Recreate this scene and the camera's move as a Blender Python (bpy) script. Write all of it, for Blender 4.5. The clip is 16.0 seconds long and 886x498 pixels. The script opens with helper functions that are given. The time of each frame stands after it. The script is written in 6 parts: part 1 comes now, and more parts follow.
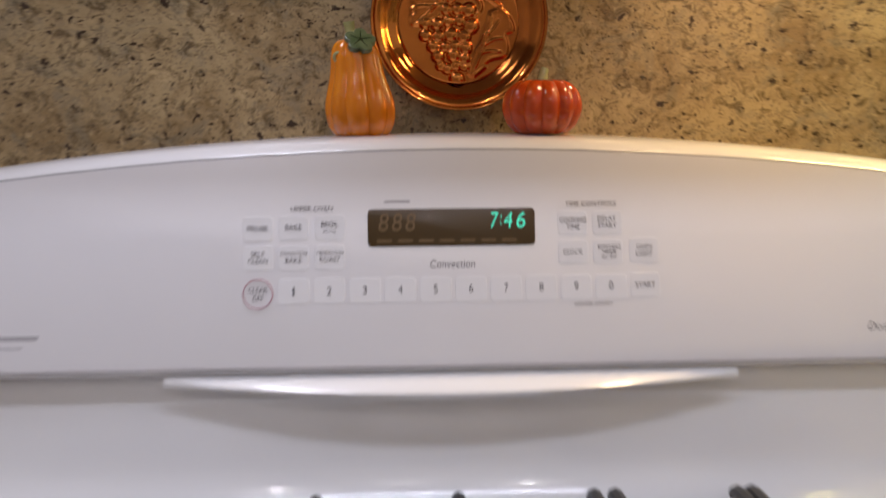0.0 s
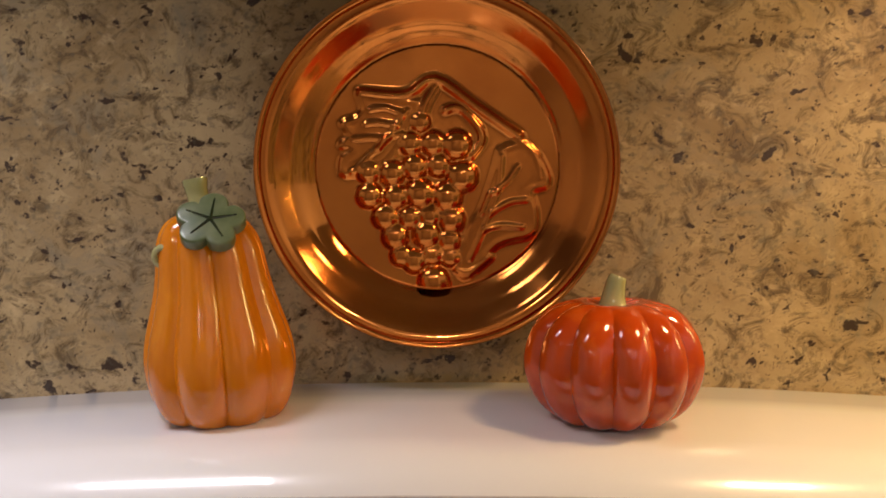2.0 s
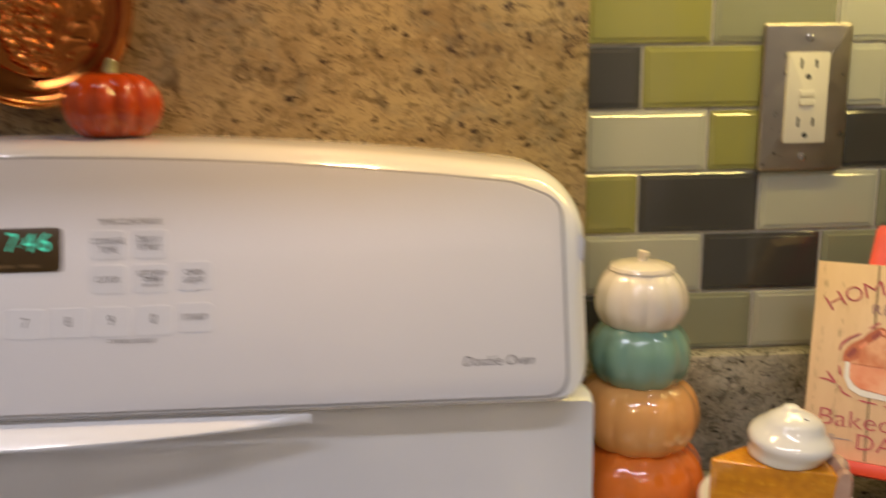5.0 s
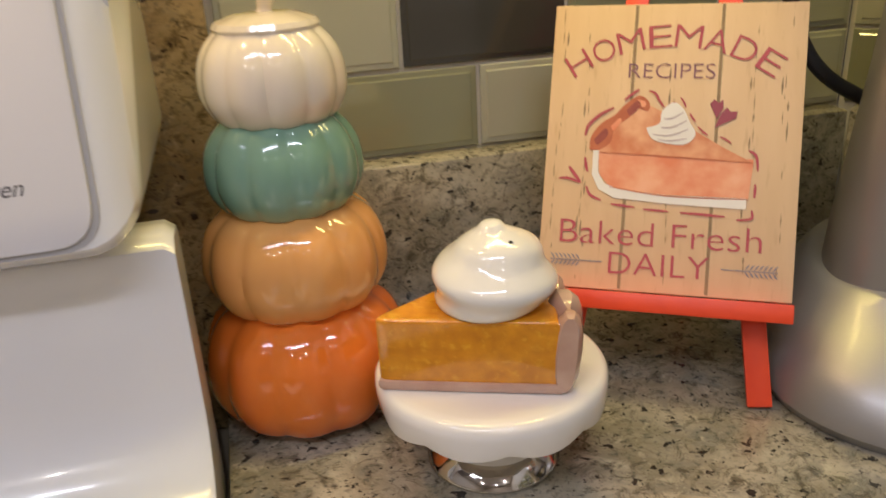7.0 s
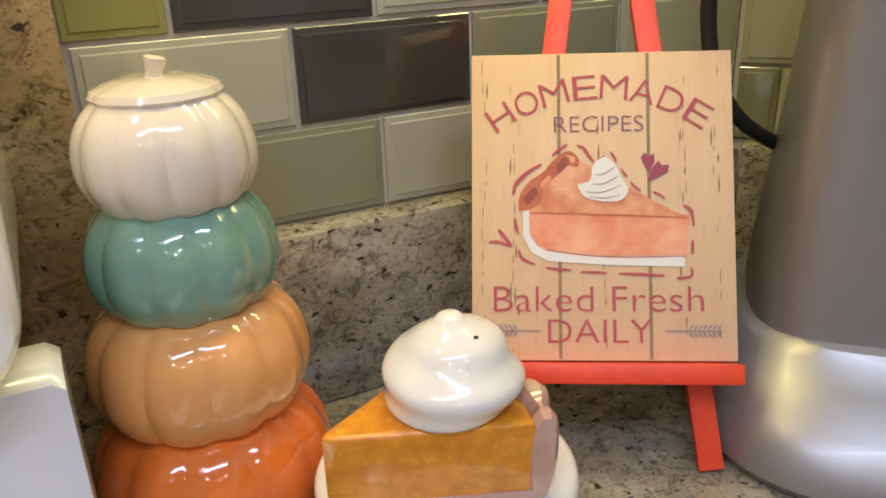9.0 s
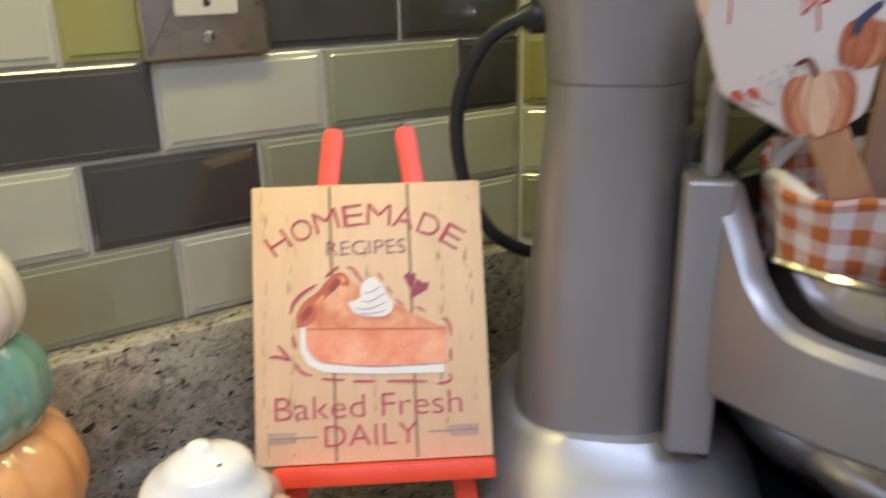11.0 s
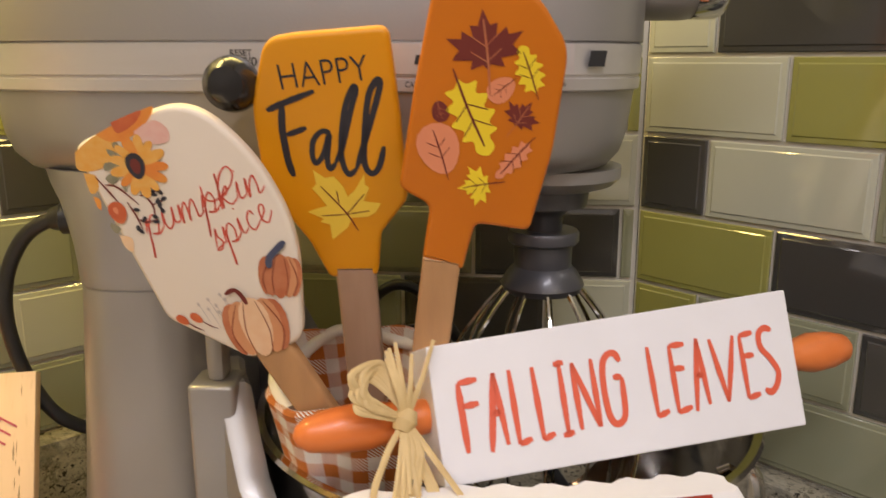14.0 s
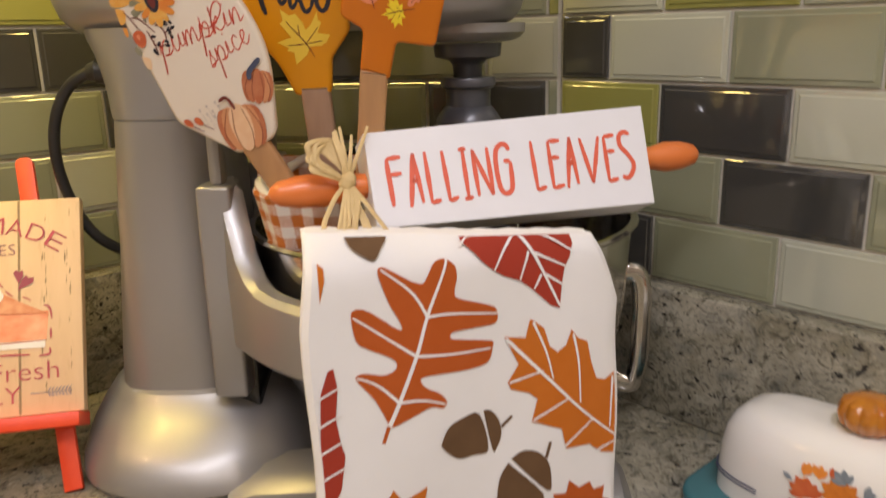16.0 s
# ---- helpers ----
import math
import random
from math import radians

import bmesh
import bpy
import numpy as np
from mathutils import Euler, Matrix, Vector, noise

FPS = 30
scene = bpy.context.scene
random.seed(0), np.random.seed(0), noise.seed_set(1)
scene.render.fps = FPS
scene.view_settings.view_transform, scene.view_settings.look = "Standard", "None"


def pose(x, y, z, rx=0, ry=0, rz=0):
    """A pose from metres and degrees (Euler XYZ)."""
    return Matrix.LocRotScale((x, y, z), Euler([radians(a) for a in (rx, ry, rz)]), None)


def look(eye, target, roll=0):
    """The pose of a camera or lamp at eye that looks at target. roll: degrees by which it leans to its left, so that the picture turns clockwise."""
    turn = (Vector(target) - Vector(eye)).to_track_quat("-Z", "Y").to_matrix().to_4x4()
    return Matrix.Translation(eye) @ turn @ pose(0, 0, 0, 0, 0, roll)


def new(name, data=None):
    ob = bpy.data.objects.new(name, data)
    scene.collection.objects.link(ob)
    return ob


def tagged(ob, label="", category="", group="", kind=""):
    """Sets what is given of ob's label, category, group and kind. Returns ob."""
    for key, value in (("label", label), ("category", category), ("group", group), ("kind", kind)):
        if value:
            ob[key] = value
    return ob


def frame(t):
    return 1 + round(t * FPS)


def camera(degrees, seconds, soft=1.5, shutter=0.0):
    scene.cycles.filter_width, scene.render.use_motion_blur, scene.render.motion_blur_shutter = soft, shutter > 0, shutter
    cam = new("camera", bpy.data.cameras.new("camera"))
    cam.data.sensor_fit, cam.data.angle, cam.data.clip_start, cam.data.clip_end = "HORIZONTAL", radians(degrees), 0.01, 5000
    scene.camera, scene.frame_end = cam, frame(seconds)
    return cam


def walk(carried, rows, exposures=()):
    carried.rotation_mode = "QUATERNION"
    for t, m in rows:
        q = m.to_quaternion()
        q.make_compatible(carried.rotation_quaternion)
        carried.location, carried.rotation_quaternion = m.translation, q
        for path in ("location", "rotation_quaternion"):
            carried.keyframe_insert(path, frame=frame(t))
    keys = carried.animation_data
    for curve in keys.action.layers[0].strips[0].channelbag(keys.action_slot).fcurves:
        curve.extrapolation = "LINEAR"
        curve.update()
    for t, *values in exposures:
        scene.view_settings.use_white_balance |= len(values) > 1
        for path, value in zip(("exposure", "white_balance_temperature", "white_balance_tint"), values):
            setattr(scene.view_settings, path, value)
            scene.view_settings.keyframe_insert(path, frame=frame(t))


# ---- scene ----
cam = camera(57.9, 16.0, shutter=0.5)
PATH = [
    (0, (-0.502, -0.739, 1.237), (-0.432, 1.229, 0.883), -0.4),
    (0.5, (-0.482, -0.563, 1.269), (-0.451, 1.411, 0.948), -0.5),
    (1, (-0.471, -0.456, 1.283), (-0.479, 1.524, 1.007), -0.3),
    (1.5, (-0.464, -0.397, 1.296), (-0.491, 1.591, 1.076), -0.4),
    (2, (-0.453, -0.371, 1.302), (-0.493, 1.621, 1.13), -0.7),
    (2.5, (-0.439, -0.379, 1.311), (-0.5, 1.615, 1.167), -1.0),
    (3, (-0.427, -0.434, 1.321), (-0.494, 1.559, 1.163), -1.1),
    (3.5, (-0.421, -0.542, 1.325), (-0.483, 1.45, 1.154), -1.2),
    (4, (-0.378, -0.669, 1.299), (-0.411, 1.32, 1.088), -1.2),
    (4.5, (-0.312, -0.712, 1.286), (-0.257, 1.262, 0.971), -0.9),
    (5, (-0.201, -0.655, 1.243), (-0.091, 1.303, 0.849), -0.9),
    (5.2, (-0.162, -0.625, 1.228), (-0.021, 1.322, 0.795), -1.0),
    (7.3, (-0.037, -0.448, 1.141), (0.481, 1.308, 0.336), -3.0),
    (7.5, (-0.052, -0.436, 1.134), (0.531, 1.299, 0.328), -2.8),
    (8, (-0.077, -0.413, 1.141), (0.634, 1.275, 0.337), -2.3),
    (8.2, (-0.076, -0.402, 1.151), (0.676, 1.268, 0.348), -2.1),
    (10.3, (-0.038, -0.408, 1.183), (0.874, 1.235, 0.498), -1.6),
    (10.5, (-0.039, -0.416, 1.193), (0.928, 1.192, 0.501), -1.5),
    (11, (-0.019, -0.462, 1.214), (1.041, 1.102, 0.56), -1.2),
    (11.5, (0.008, -0.506, 1.257), (1.163, 1.017, 0.669), -1.0),
    (12, (0.026, -0.536, 1.283), (1.296, 0.923, 0.776), -0.6),
    (12.5, (0.044, -0.548, 1.293), (1.376, 0.87, 0.831), -0.5),
    (13, (0.07, -0.552, 1.288), (1.432, 0.844, 0.846), -0.3),
    (13.5, (0.101, -0.557, 1.281), (1.461, 0.84, 0.832), -0.2),
    (14, (0.126, -0.572, 1.272), (1.452, 0.852, 0.811), -0.0),
    (14.5, (0.138, -0.607, 1.262), (1.419, 0.855, 0.79), 0.1),
    (15, (0.137, -0.655, 1.254), (1.375, 0.844, 0.782), -0.2),
    (15.5, (0.111, -0.686, 1.234), (1.35, 0.807, 0.747), -0.7),
    (16, (0.059, -0.71, 1.213), (1.349, 0.725, 0.687), -1.3),
]
walk(cam, [(t, look(eye, target, roll)) for t, eye, target, roll in PATH], [(0, -0.28, 5850, 17), (0.7, -0.28, 5850, 17), (2, -0.02, 6350, 17), (3, 0.08, 6350, 17), (3.5, -0.05, 6250, 17), (4.2, -0.3, 6100, 17), (5.2, -0.4, 6150, 17), (7.3, -0.27, 5880, 17), (8.2, -0.2, 5780, 17), (10.3, 0.05, 4630, 17), (11, 0.08, 4880, 17), (11.5, 0.18, 5280, 17), (12, 0.18, 6400, 17), (14, 0.22, 6550, 17), (15, 0.25, 6500, 17), (16, 0.2, 6500, 17)])

# ---- world and light ----
world = bpy.data.worlds.new("world")
scene.world = world
world.use_nodes = True
world.node_tree.nodes["Background"].inputs[0].default_value = (0.9, 0.8, 0.65, 1)
world.node_tree.nodes["Background"].inputs[1].default_value = 0.05


def area_lamp(name, m, sx, sy, watts, colour, shape="RECTANGLE", spread=180):
    d = bpy.data.lights.new(name, "AREA")
    d.shape, d.size, d.size_y, d.energy, d.color, d.spread = shape, sx, sy, watts, colour, radians(spread)
    ob = new(name, d)
    ob.matrix_world = m
    return ob


WARM, AMBER, SOFT = (1.0, 0.70, 0.38), (1.0, 0.77, 0.21), (0.93, 0.95, 1.0)
area_lamp("hood_lamp", pose(-0.225, -0.155, 1.512), 0.06, 0.04, 0.64, (1.0, 0.63, 0.28), spread=120)
# added fill under the hood, brightens the left of the backguard; no known fitting
area_lamp("left_fill", pose(-0.66, -0.15, 1.512), 0.14, 0.05, 0.31, (0.96, 0.94, 0.98), spread=100)
# unseen fill from the front left, added to lift the range's left side
area_lamp("front_left_fill", pose(-1.15, -0.85, 2.44), 0.45, 0.45, 8, (0.95, 0.95, 1.0))
area_lamp("cabinet_lamp_back", pose(0.12, -0.10, 1.50), 0.36, 0.03, 1.65, AMBER)
area_lamp("cabinet_lamp_corner", pose(0.40, -0.16, 1.52, 0, 0, -48), 0.20, 0.03, 0.6, AMBER)
area_lamp("ceiling_strip", pose(-0.35, -1.15, 2.44), 1.25, 0.10, 15.5, SOFT)
for x, y in ((-1.3, -1.9), (0.1, -2.2), (-0.55, -2.6)):
    area_lamp("ceiling_spot", pose(x, y, 2.44), 0.06, 0.06, 6, (1.0, 0.90, 0.78), "DISK")

# ---- helpers ----
def part(name, bm, material, parent, label="", smooth=True, m=None):
    me = bpy.data.meshes.new(name)
    bm.to_mesh(me)
    bm.free()
    if material:
        me.materials.append(material)
    if smooth:
        me.shade_smooth()
        me.set_sharp_from_angle(angle=radians(38))
    ob = new(name, me)
    ob.parent = parent
    if m is not None:
        ob.matrix_basis = m
    if label:
        ob["label"] = label
    return ob


def thing(name, m, label, category, group="", kind=""):
    ob = new(name)
    ob.empty_display_size = 0.02
    ob.matrix_basis = m
    return tagged(ob, label, category, group, kind)


def basis(o, x, y):
    x = Vector(x).normalized()
    y = Vector(y)
    y = (y - x * x.dot(y)).normalized()
    z = x.cross(y)
    return Matrix(((x.x, y.x, z.x, o[0]), (x.y, y.y, z.y, o[1]), (x.z, y.z, z.z, o[2]), (0, 0, 0, 1)))


def box(x0, x1, y0, y1, z0, z1, bevel=0.0, seg=2, bm=None):
    bm = bm or bmesh.new()
    r = bmesh.ops.create_cube(bm, size=1.0)
    for v in r["verts"]:
        v.co = Vector((x0 + (v.co.x + 0.5) * (x1 - x0), y0 + (v.co.y + 0.5) * (y1 - y0), z0 + (v.co.z + 0.5) * (z1 - z0)))
    if bevel:
        es = list({e for v in r["verts"] for e in v.link_edges})
        bmesh.ops.bevel(bm, geom=es, offset=bevel, segments=seg, profile=0.5, affect="EDGES")
    return bm


def rings(rows, closed=True, cap=True, bm=None):
    """Skin a list of rings of points with the same count."""
    bm = bm or bmesh.new()
    vs = [[bm.verts.new(p) for p in r] for r in rows]
    n = len(rows[0])
    for a, b in zip(vs, vs[1:]):
        for i in range(n if closed else n - 1):
            j = (i + 1) % n
            bm.faces.new((a[i], a[j], b[j], b[i]))
    if cap and closed:
        bm.faces.new(vs[0][::-1])
        bm.faces.new(vs[-1])
    bmesh.ops.recalc_face_normals(bm, faces=bm.faces)
    return bm


def lathe(profile, n=48, warp=None, bm=None):
    """Turn (radius, height) pairs round z. warp(angle, radius, height) may change the point."""
    rows = []
    for r, z in profile:
        ring = []
        for i in range(n):
            a = 2 * math.pi * i / n
            rr, zz = warp(a, r, z) if warp else (r, z)
            ring.append((rr * math.cos(a), rr * math.sin(a), zz))
        rows.append(ring)
    return rings(rows, bm=bm)


def smooth_line(pts, n=8):
    """A Catmull-Rom line through the points."""
    pts = [Vector(p) for p in pts]
    out = []
    for i in range(len(pts) - 1):
        p0, p1, p2, p3 = pts[max(i - 1, 0)], pts[i], pts[i + 1], pts[min(i + 2, len(pts) - 1)]
        for k in range(n):
            t = k / n
            out.append(0.5 * ((2 * p1) + (p2 - p0) * t + (2 * p0 - 5 * p1 + 4 * p2 - p3) * t * t + (3 * p1 - p0 - 3 * p2 + p3) * t ** 3))
    return out + [pts[-1]]


def tube(pts, radius, n=10, bm=None, flat=1.0, up=(0, 0, 1)):
    """A tube along a line; radius is a number or one for each point."""
    pts = [Vector(p) for p in pts]
    rows = []
    for i, p in enumerate(pts):
        d = (pts[min(i + 1, len(pts) - 1)] - pts[max(i - 1, 0)]).normalized()
        side = d.cross(Vector(up))
        if side.length < 1e-4:
            side = d.cross(Vector((1, 0, 0)))
        side.normalize()
        nrm = side.cross(d)
        r = radius[i] if isinstance(radius, (list, tuple)) else radius
        rows.append([p + side * (r * math.cos(2 * math.pi * k / n)) + nrm * (r * flat * math.sin(2 * math.pi * k / n)) for k in range(n)])
    return rings(rows, bm=bm)


def outline(corners, seg=6):
    """A closed flat outline from (x, y, corner radius)."""
    out = []
    n = len(corners)
    for i in range(n):
        x, y, r = corners[i]
        p, a, b = Vector((x, y)), Vector(corners[i - 1][:2]), Vector(corners[(i + 1) % n][:2])
        da, db = (a - p).normalized(), (b - p).normalized()
        if r <= 0:
            out.append(p)
            continue
        half = da.angle(db) / 2
        k = min(r / max(math.tan(half), 1e-3), 0.49 * (a - p).length, 0.49 * (b - p).length)
        s, e = p + da * k, p + db * k
        for j in range(seg + 1):
            t = j / seg
            out.append((1 - t) ** 2 * s + 2 * t * (1 - t) * p + t * t * e)
    return out


def slab(pts, z0, z1, bevel=0.0, seg=2, bm=None):
    """A flat outline with thickness along z and softened edges."""
    own = bm is None
    bm = bm or bmesh.new()
    f = bm.faces.new([bm.verts.new((p[0], p[1], z0)) for p in pts])
    g = bmesh.ops.extrude_face_region(bm, geom=[f])
    top = [v for v in g["geom"] if isinstance(v, bmesh.types.BMVert)]
    for v in top:
        v.co.z = z1
    if own:
        bmesh.ops.recalc_face_normals(bm, faces=bm.faces)
        if bevel:
            es = [e for e in bm.edges if abs(e.verts[0].co.z - e.verts[1].co.z) < 1e-7]
            bmesh.ops.bevel(bm, geom=es, offset=bevel, segments=seg, profile=0.6, affect="EDGES")
    return bm


def flat(pts, z, bm=None):
    bm = bm or bmesh.new()
    f = bm.faces.new([bm.verts.new((p[0], p[1], z)) for p in pts])
    f.normal_update()
    if f.normal.z < 0:
        f.normal_flip()
    bmesh.ops.triangulate(bm, faces=[f])
    return bm


def words(text, x, y, w, h, material, parent, z=0.0, turn=0.0, shear=0.0, name="lettering", bold=0.0, label=""):
    """Lettering centred at x, y that fills w by h."""
    cu = bpy.data.curves.new(name, "FONT")
    cu.body, cu.shear, cu.offset, cu.resolution_u, cu.extrude = text, shear, bold, 4, 0.0
    tmp = new(name, cu)
    me = bpy.data.meshes.new_from_object(tmp)
    bpy.data.objects.remove(tmp)
    xs, ys = [v.co.x for v in me.vertices], [v.co.y for v in me.vertices]
    cx, cy = (min(xs) + max(xs)) / 2, (min(ys) + max(ys)) / 2
    sx, sy = w / max(max(xs) - min(xs), 1e-6), h / max(max(ys) - min(ys), 1e-6)
    me.transform(Matrix.Diagonal((sx, sy, 1, 1)) @ Matrix.Translation((-cx, -cy, 0)))
    me.materials.clear()
    me.materials.append(material)
    ob = new(name, me)
    ob.parent = parent
    ob.matrix_basis = pose(x, y, z, 0, 0, turn)
    if label:
        ob["label"] = label
    return ob


# ---- materials ----
def mat(name, colour, rough=0.5, metal=0.0, second=None, scale=30.0, stretch=(1, 1, 1), amount=0.5, bump=0.0, bump_scale=200.0,
        coat=0.0, spec=0.5, rough_var=0.0, emit=None, fine=None, sss=0.0):
    """A surface with two scales of colour change, roughness change and fine relief."""
    m = bpy.data.materials.new(name)
    m.use_nodes = True
    nt = m.node_tree
    b = nt.nodes["Principled BSDF"]
    b.inputs["Roughness"].default_value, b.inputs["Metallic"].default_value = rough, metal
    b.inputs["Coat Weight"].default_value, b.inputs["Coat Roughness"].default_value = coat, 0.04
    b.inputs["Specular IOR Level"].default_value = spec
    b.inputs["Base Color"].default_value = (*colour, 1)
    if sss:
        b.inputs["Subsurface Weight"].default_value, b.inputs["Subsurface Scale"].default_value = sss, 0.004
    if emit:
        b.inputs["Emission Color"].default_value, b.inputs["Emission Strength"].default_value = (*emit[0], 1), emit[1]
    tc = nt.nodes.new("ShaderNodeTexCoord")
    mp = nt.nodes.new("ShaderNodeMapping")
    mp.inputs["Scale"].default_value = stretch
    nt.links.new(tc.outputs["Object"], mp.inputs["Vector"])

    def noise_node(sc, detail=4.0):
        n = nt.nodes.new("ShaderNodeTexNoise")
        n.inputs["Scale"].default_value, n.inputs["Detail"].default_value = sc, detail
        nt.links.new(mp.outputs["Vector"], n.inputs["Vector"])
        return n.outputs["Fac"]

    def ramp(fac, lo, hi, a=0.0, z=1.0):
        r = nt.nodes.new("ShaderNodeMapRange")
        r.inputs[1].default_value, r.inputs[2].default_value, r.inputs[3].default_value, r.inputs[4].default_value = lo, hi, a, z
        nt.links.new(fac, r.inputs[0])
        return r.outputs[0]

    if second:
        mx = nt.nodes.new("ShaderNodeMix")
        mx.data_type = "RGBA"
        mx.inputs["A"].default_value, mx.inputs["B"].default_value = (*colour, 1), (*second, 1)
        nt.links.new(ramp(noise_node(scale), 0.35, 0.68, 0, amount), mx.inputs["Factor"])
        out = mx.outputs["Result"]
        if fine:
            m2 = nt.nodes.new("ShaderNodeMix")
            m2.data_type = "RGBA"
            m2.inputs["B"].default_value = (*fine[0], 1)
            nt.links.new(out, m2.inputs["A"])
            nt.links.new(ramp(noise_node(fine[1], 3.0), fine[2], fine[3], 0, fine[4]), m2.inputs["Factor"])
            out = m2.outputs["Result"]
        nt.links.new(out, b.inputs["Base Color"])
    if rough_var:
        nt.links.new(ramp(noise_node(scale * 2.3), 0.3, 0.7, max(rough - rough_var, 0.02), rough + rough_var), b.inputs["Roughness"])
    if bump:
        bp = nt.nodes.new("ShaderNodeBump")
        bp.inputs["Strength"].default_value, bp.inputs["Distance"].default_value = bump, 0.001
        nt.links.new(noise_node(bump_scale, 3.0), bp.inputs["Height"])
        nt.links.new(bp.outputs["Normal"], b.inputs["Normal"])
    return m


def granite(name, cream, tan, grey, dark, stretch, rough=0.13):
    """Polished stone: clouds of cream and tan, streaks, grey quartz and dark flecks."""
    m = bpy.data.materials.new(name)
    m.use_nodes = True
    nt = m.node_tree
    b = nt.nodes["Principled BSDF"]
    tc = nt.nodes.new("ShaderNodeTexCoord")
    mp = nt.nodes.new("ShaderNodeMapping")
    mp.inputs["Scale"].default_value, mp.inputs["Rotation"].default_value = stretch, (0.1, 0.22, 0.12)
    nt.links.new(tc.outputs["Object"], mp.inputs["Vector"])

    def tex(scale, detail, rough_n, distort=0.0):
        n = nt.nodes.new("ShaderNodeTexNoise")
        n.inputs["Scale"].default_value, n.inputs["Detail"].default_value = scale, detail
        n.inputs["Roughness"].default_value, n.inputs["Distortion"].default_value = rough_n, distort
        nt.links.new(mp.outputs["Vector"], n.inputs["Vector"])
        return n.outputs["Fac"]

    def over(under, colour, fac, lo, hi, amount):
        r = nt.nodes.new("ShaderNodeMapRange")
        r.inputs[1].default_value, r.inputs[2].default_value, r.inputs[4].default_value = lo, hi, amount
        nt.links.new(fac, r.inputs[0])
        mx = nt.nodes.new("ShaderNodeMix")
        mx.data_type = "RGBA"
        mx.inputs["B"].default_value = (*colour, 1)
        if isinstance(under, tuple):
            mx.inputs["A"].default_value = (*under, 1)
        else:
            nt.links.new(under, mx.inputs["A"])
        nt.links.new(r.outputs[0], mx.inputs["Factor"])
        return mx.outputs["Result"]

    c = over(cream, tan, tex(11, 8, 0.68, 0.6), 0.40, 0.62, 0.9)
    c = over(c, grey, tex(23, 7, 0.7, 1.0), 0.50, 0.68, 0.75)
    c = over(c, tuple(v * 1.35 for v in cream), tex(31, 5, 0.6, 0.8), 0.60, 0.72, 0.6)
    c = over(c, tuple(v * 0.40 for v in tan), tex(58, 7, 0.75, 1.2), 0.50, 0.62, 0.85)
    c = over(c, tuple(v * 1.25 for v in cream), tex(95, 4, 0.6, 0.4), 0.60, 0.70, 0.55)
    c = over(c, dark, tex(104, 3, 0.55, 0.3), 0.625, 0.665, 0.95)
    c = over(c, dark, tex(215, 3, 0.6, 0.2), 0.625, 0.68, 0.85)
    c = over(c, tuple(v * 0.5 for v in grey), tex(260, 2, 0.5), 0.56, 0.72, 0.55)
    nt.links.new(c, b.inputs["Base Color"])
    b.inputs["Roughness"].default_value = rough
    bp = nt.nodes.new("ShaderNodeBump")
    bp.inputs["Strength"].default_value, bp.inputs["Distance"].default_value = 0.05, 0.0006
    nt.links.new(tex(120, 3, 0.6), bp.inputs["Height"])
    nt.links.new(bp.outputs["Normal"], b.inputs["Normal"])
    return m


GRANITE_SLAB = granite("granite_slab", (0.42, 0.305, 0.155), (0.245, 0.160, 0.070), (0.20, 0.170, 0.115), (0.035, 0.020, 0.014), (1.1, 1.1, 1.35), 0.16)
GRANITE = granite("granite_counter", (0.42, 0.38, 0.29), (0.22, 0.195, 0.13), (0.17, 0.17, 0.15), (0.022, 0.02, 0.018), (1.3, 1.3, 1.6))
PLASTER = mat("wall_paint", (0.42, 0.37, 0.30), 0.75, second=(0.38, 0.33, 0.27), scale=3, bump=0.15, bump_scale=160)
WOODFLOOR = mat("floor_wood", (0.22, 0.12, 0.06), 0.4, second=(0.14, 0.07, 0.035), scale=6, stretch=(1, 8, 1))
CEILING = mat("ceiling_paint", (0.78, 0.75, 0.68), 0.8, second=(0.74, 0.71, 0.64), scale=4, bump=0.2, bump_scale=90)
GROUT = mat("grout", (0.62, 0.58, 0.49), 0.85, second=(0.52, 0.48, 0.40), scale=40, bump=0.3, bump_scale=300)
ENAMEL = mat("white_enamel", (0.74, 0.73, 0.73), 0.22, second=(0.71, 0.70, 0.70), scale=8, coat=0.6, bump=0.03, bump_scale=60)
PANEL = mat("panel_white", (0.66, 0.64, 0.645), 0.40, second=(0.64, 0.62, 0.625), scale=14, spec=0.35, rough_var=0.04, bump=0.04, bump_scale=500)
KEYPAD = mat("keypad_white", (0.68, 0.665, 0.67), 0.45, second=(0.66, 0.645, 0.65), scale=20)
INK = mat("grey_ink", (0.13, 0.12, 0.125), 0.6, second=(0.11, 0.10, 0.11), scale=120)
BRAND_INK = mat("pale_grey_ink", (0.33, 0.31, 0.32), 0.6, second=(0.28, 0.27, 0.28), scale=120)
PINK_INK = mat("mauve_ink", (0.42, 0.22, 0.26), 0.6)
DISPLAY = mat("display_glass", (0.050, 0.027, 0.006), 0.32, second=(0.066, 0.036, 0.009), scale=20, coat=0.08)
GHOST = mat("display_segments", (0.12, 0.068, 0.02), 0.4)
GREEN_LED = mat("green_digits", (0.02, 0.2, 0.12), 0.5, emit=((0.10, 0.85, 0.50), 0.9))
IRON = mat("cast_iron", (0.03, 0.03, 0.033), 0.55, second=(0.05, 0.05, 0.055), scale=60, bump=0.4, bump_scale=400)
STEEL_DARK = mat("hood_grey", (0.22, 0.20, 0.19), 0.45, second=(0.18, 0.17, 0.16), scale=20)
COPPER = mat("copper", (0.70, 0.245, 0.048), 0.13, 1.0, second=(0.42, 0.11, 0.020), scale=26, amount=0.55, rough_var=0.06, bump=0.05, bump_scale=180)
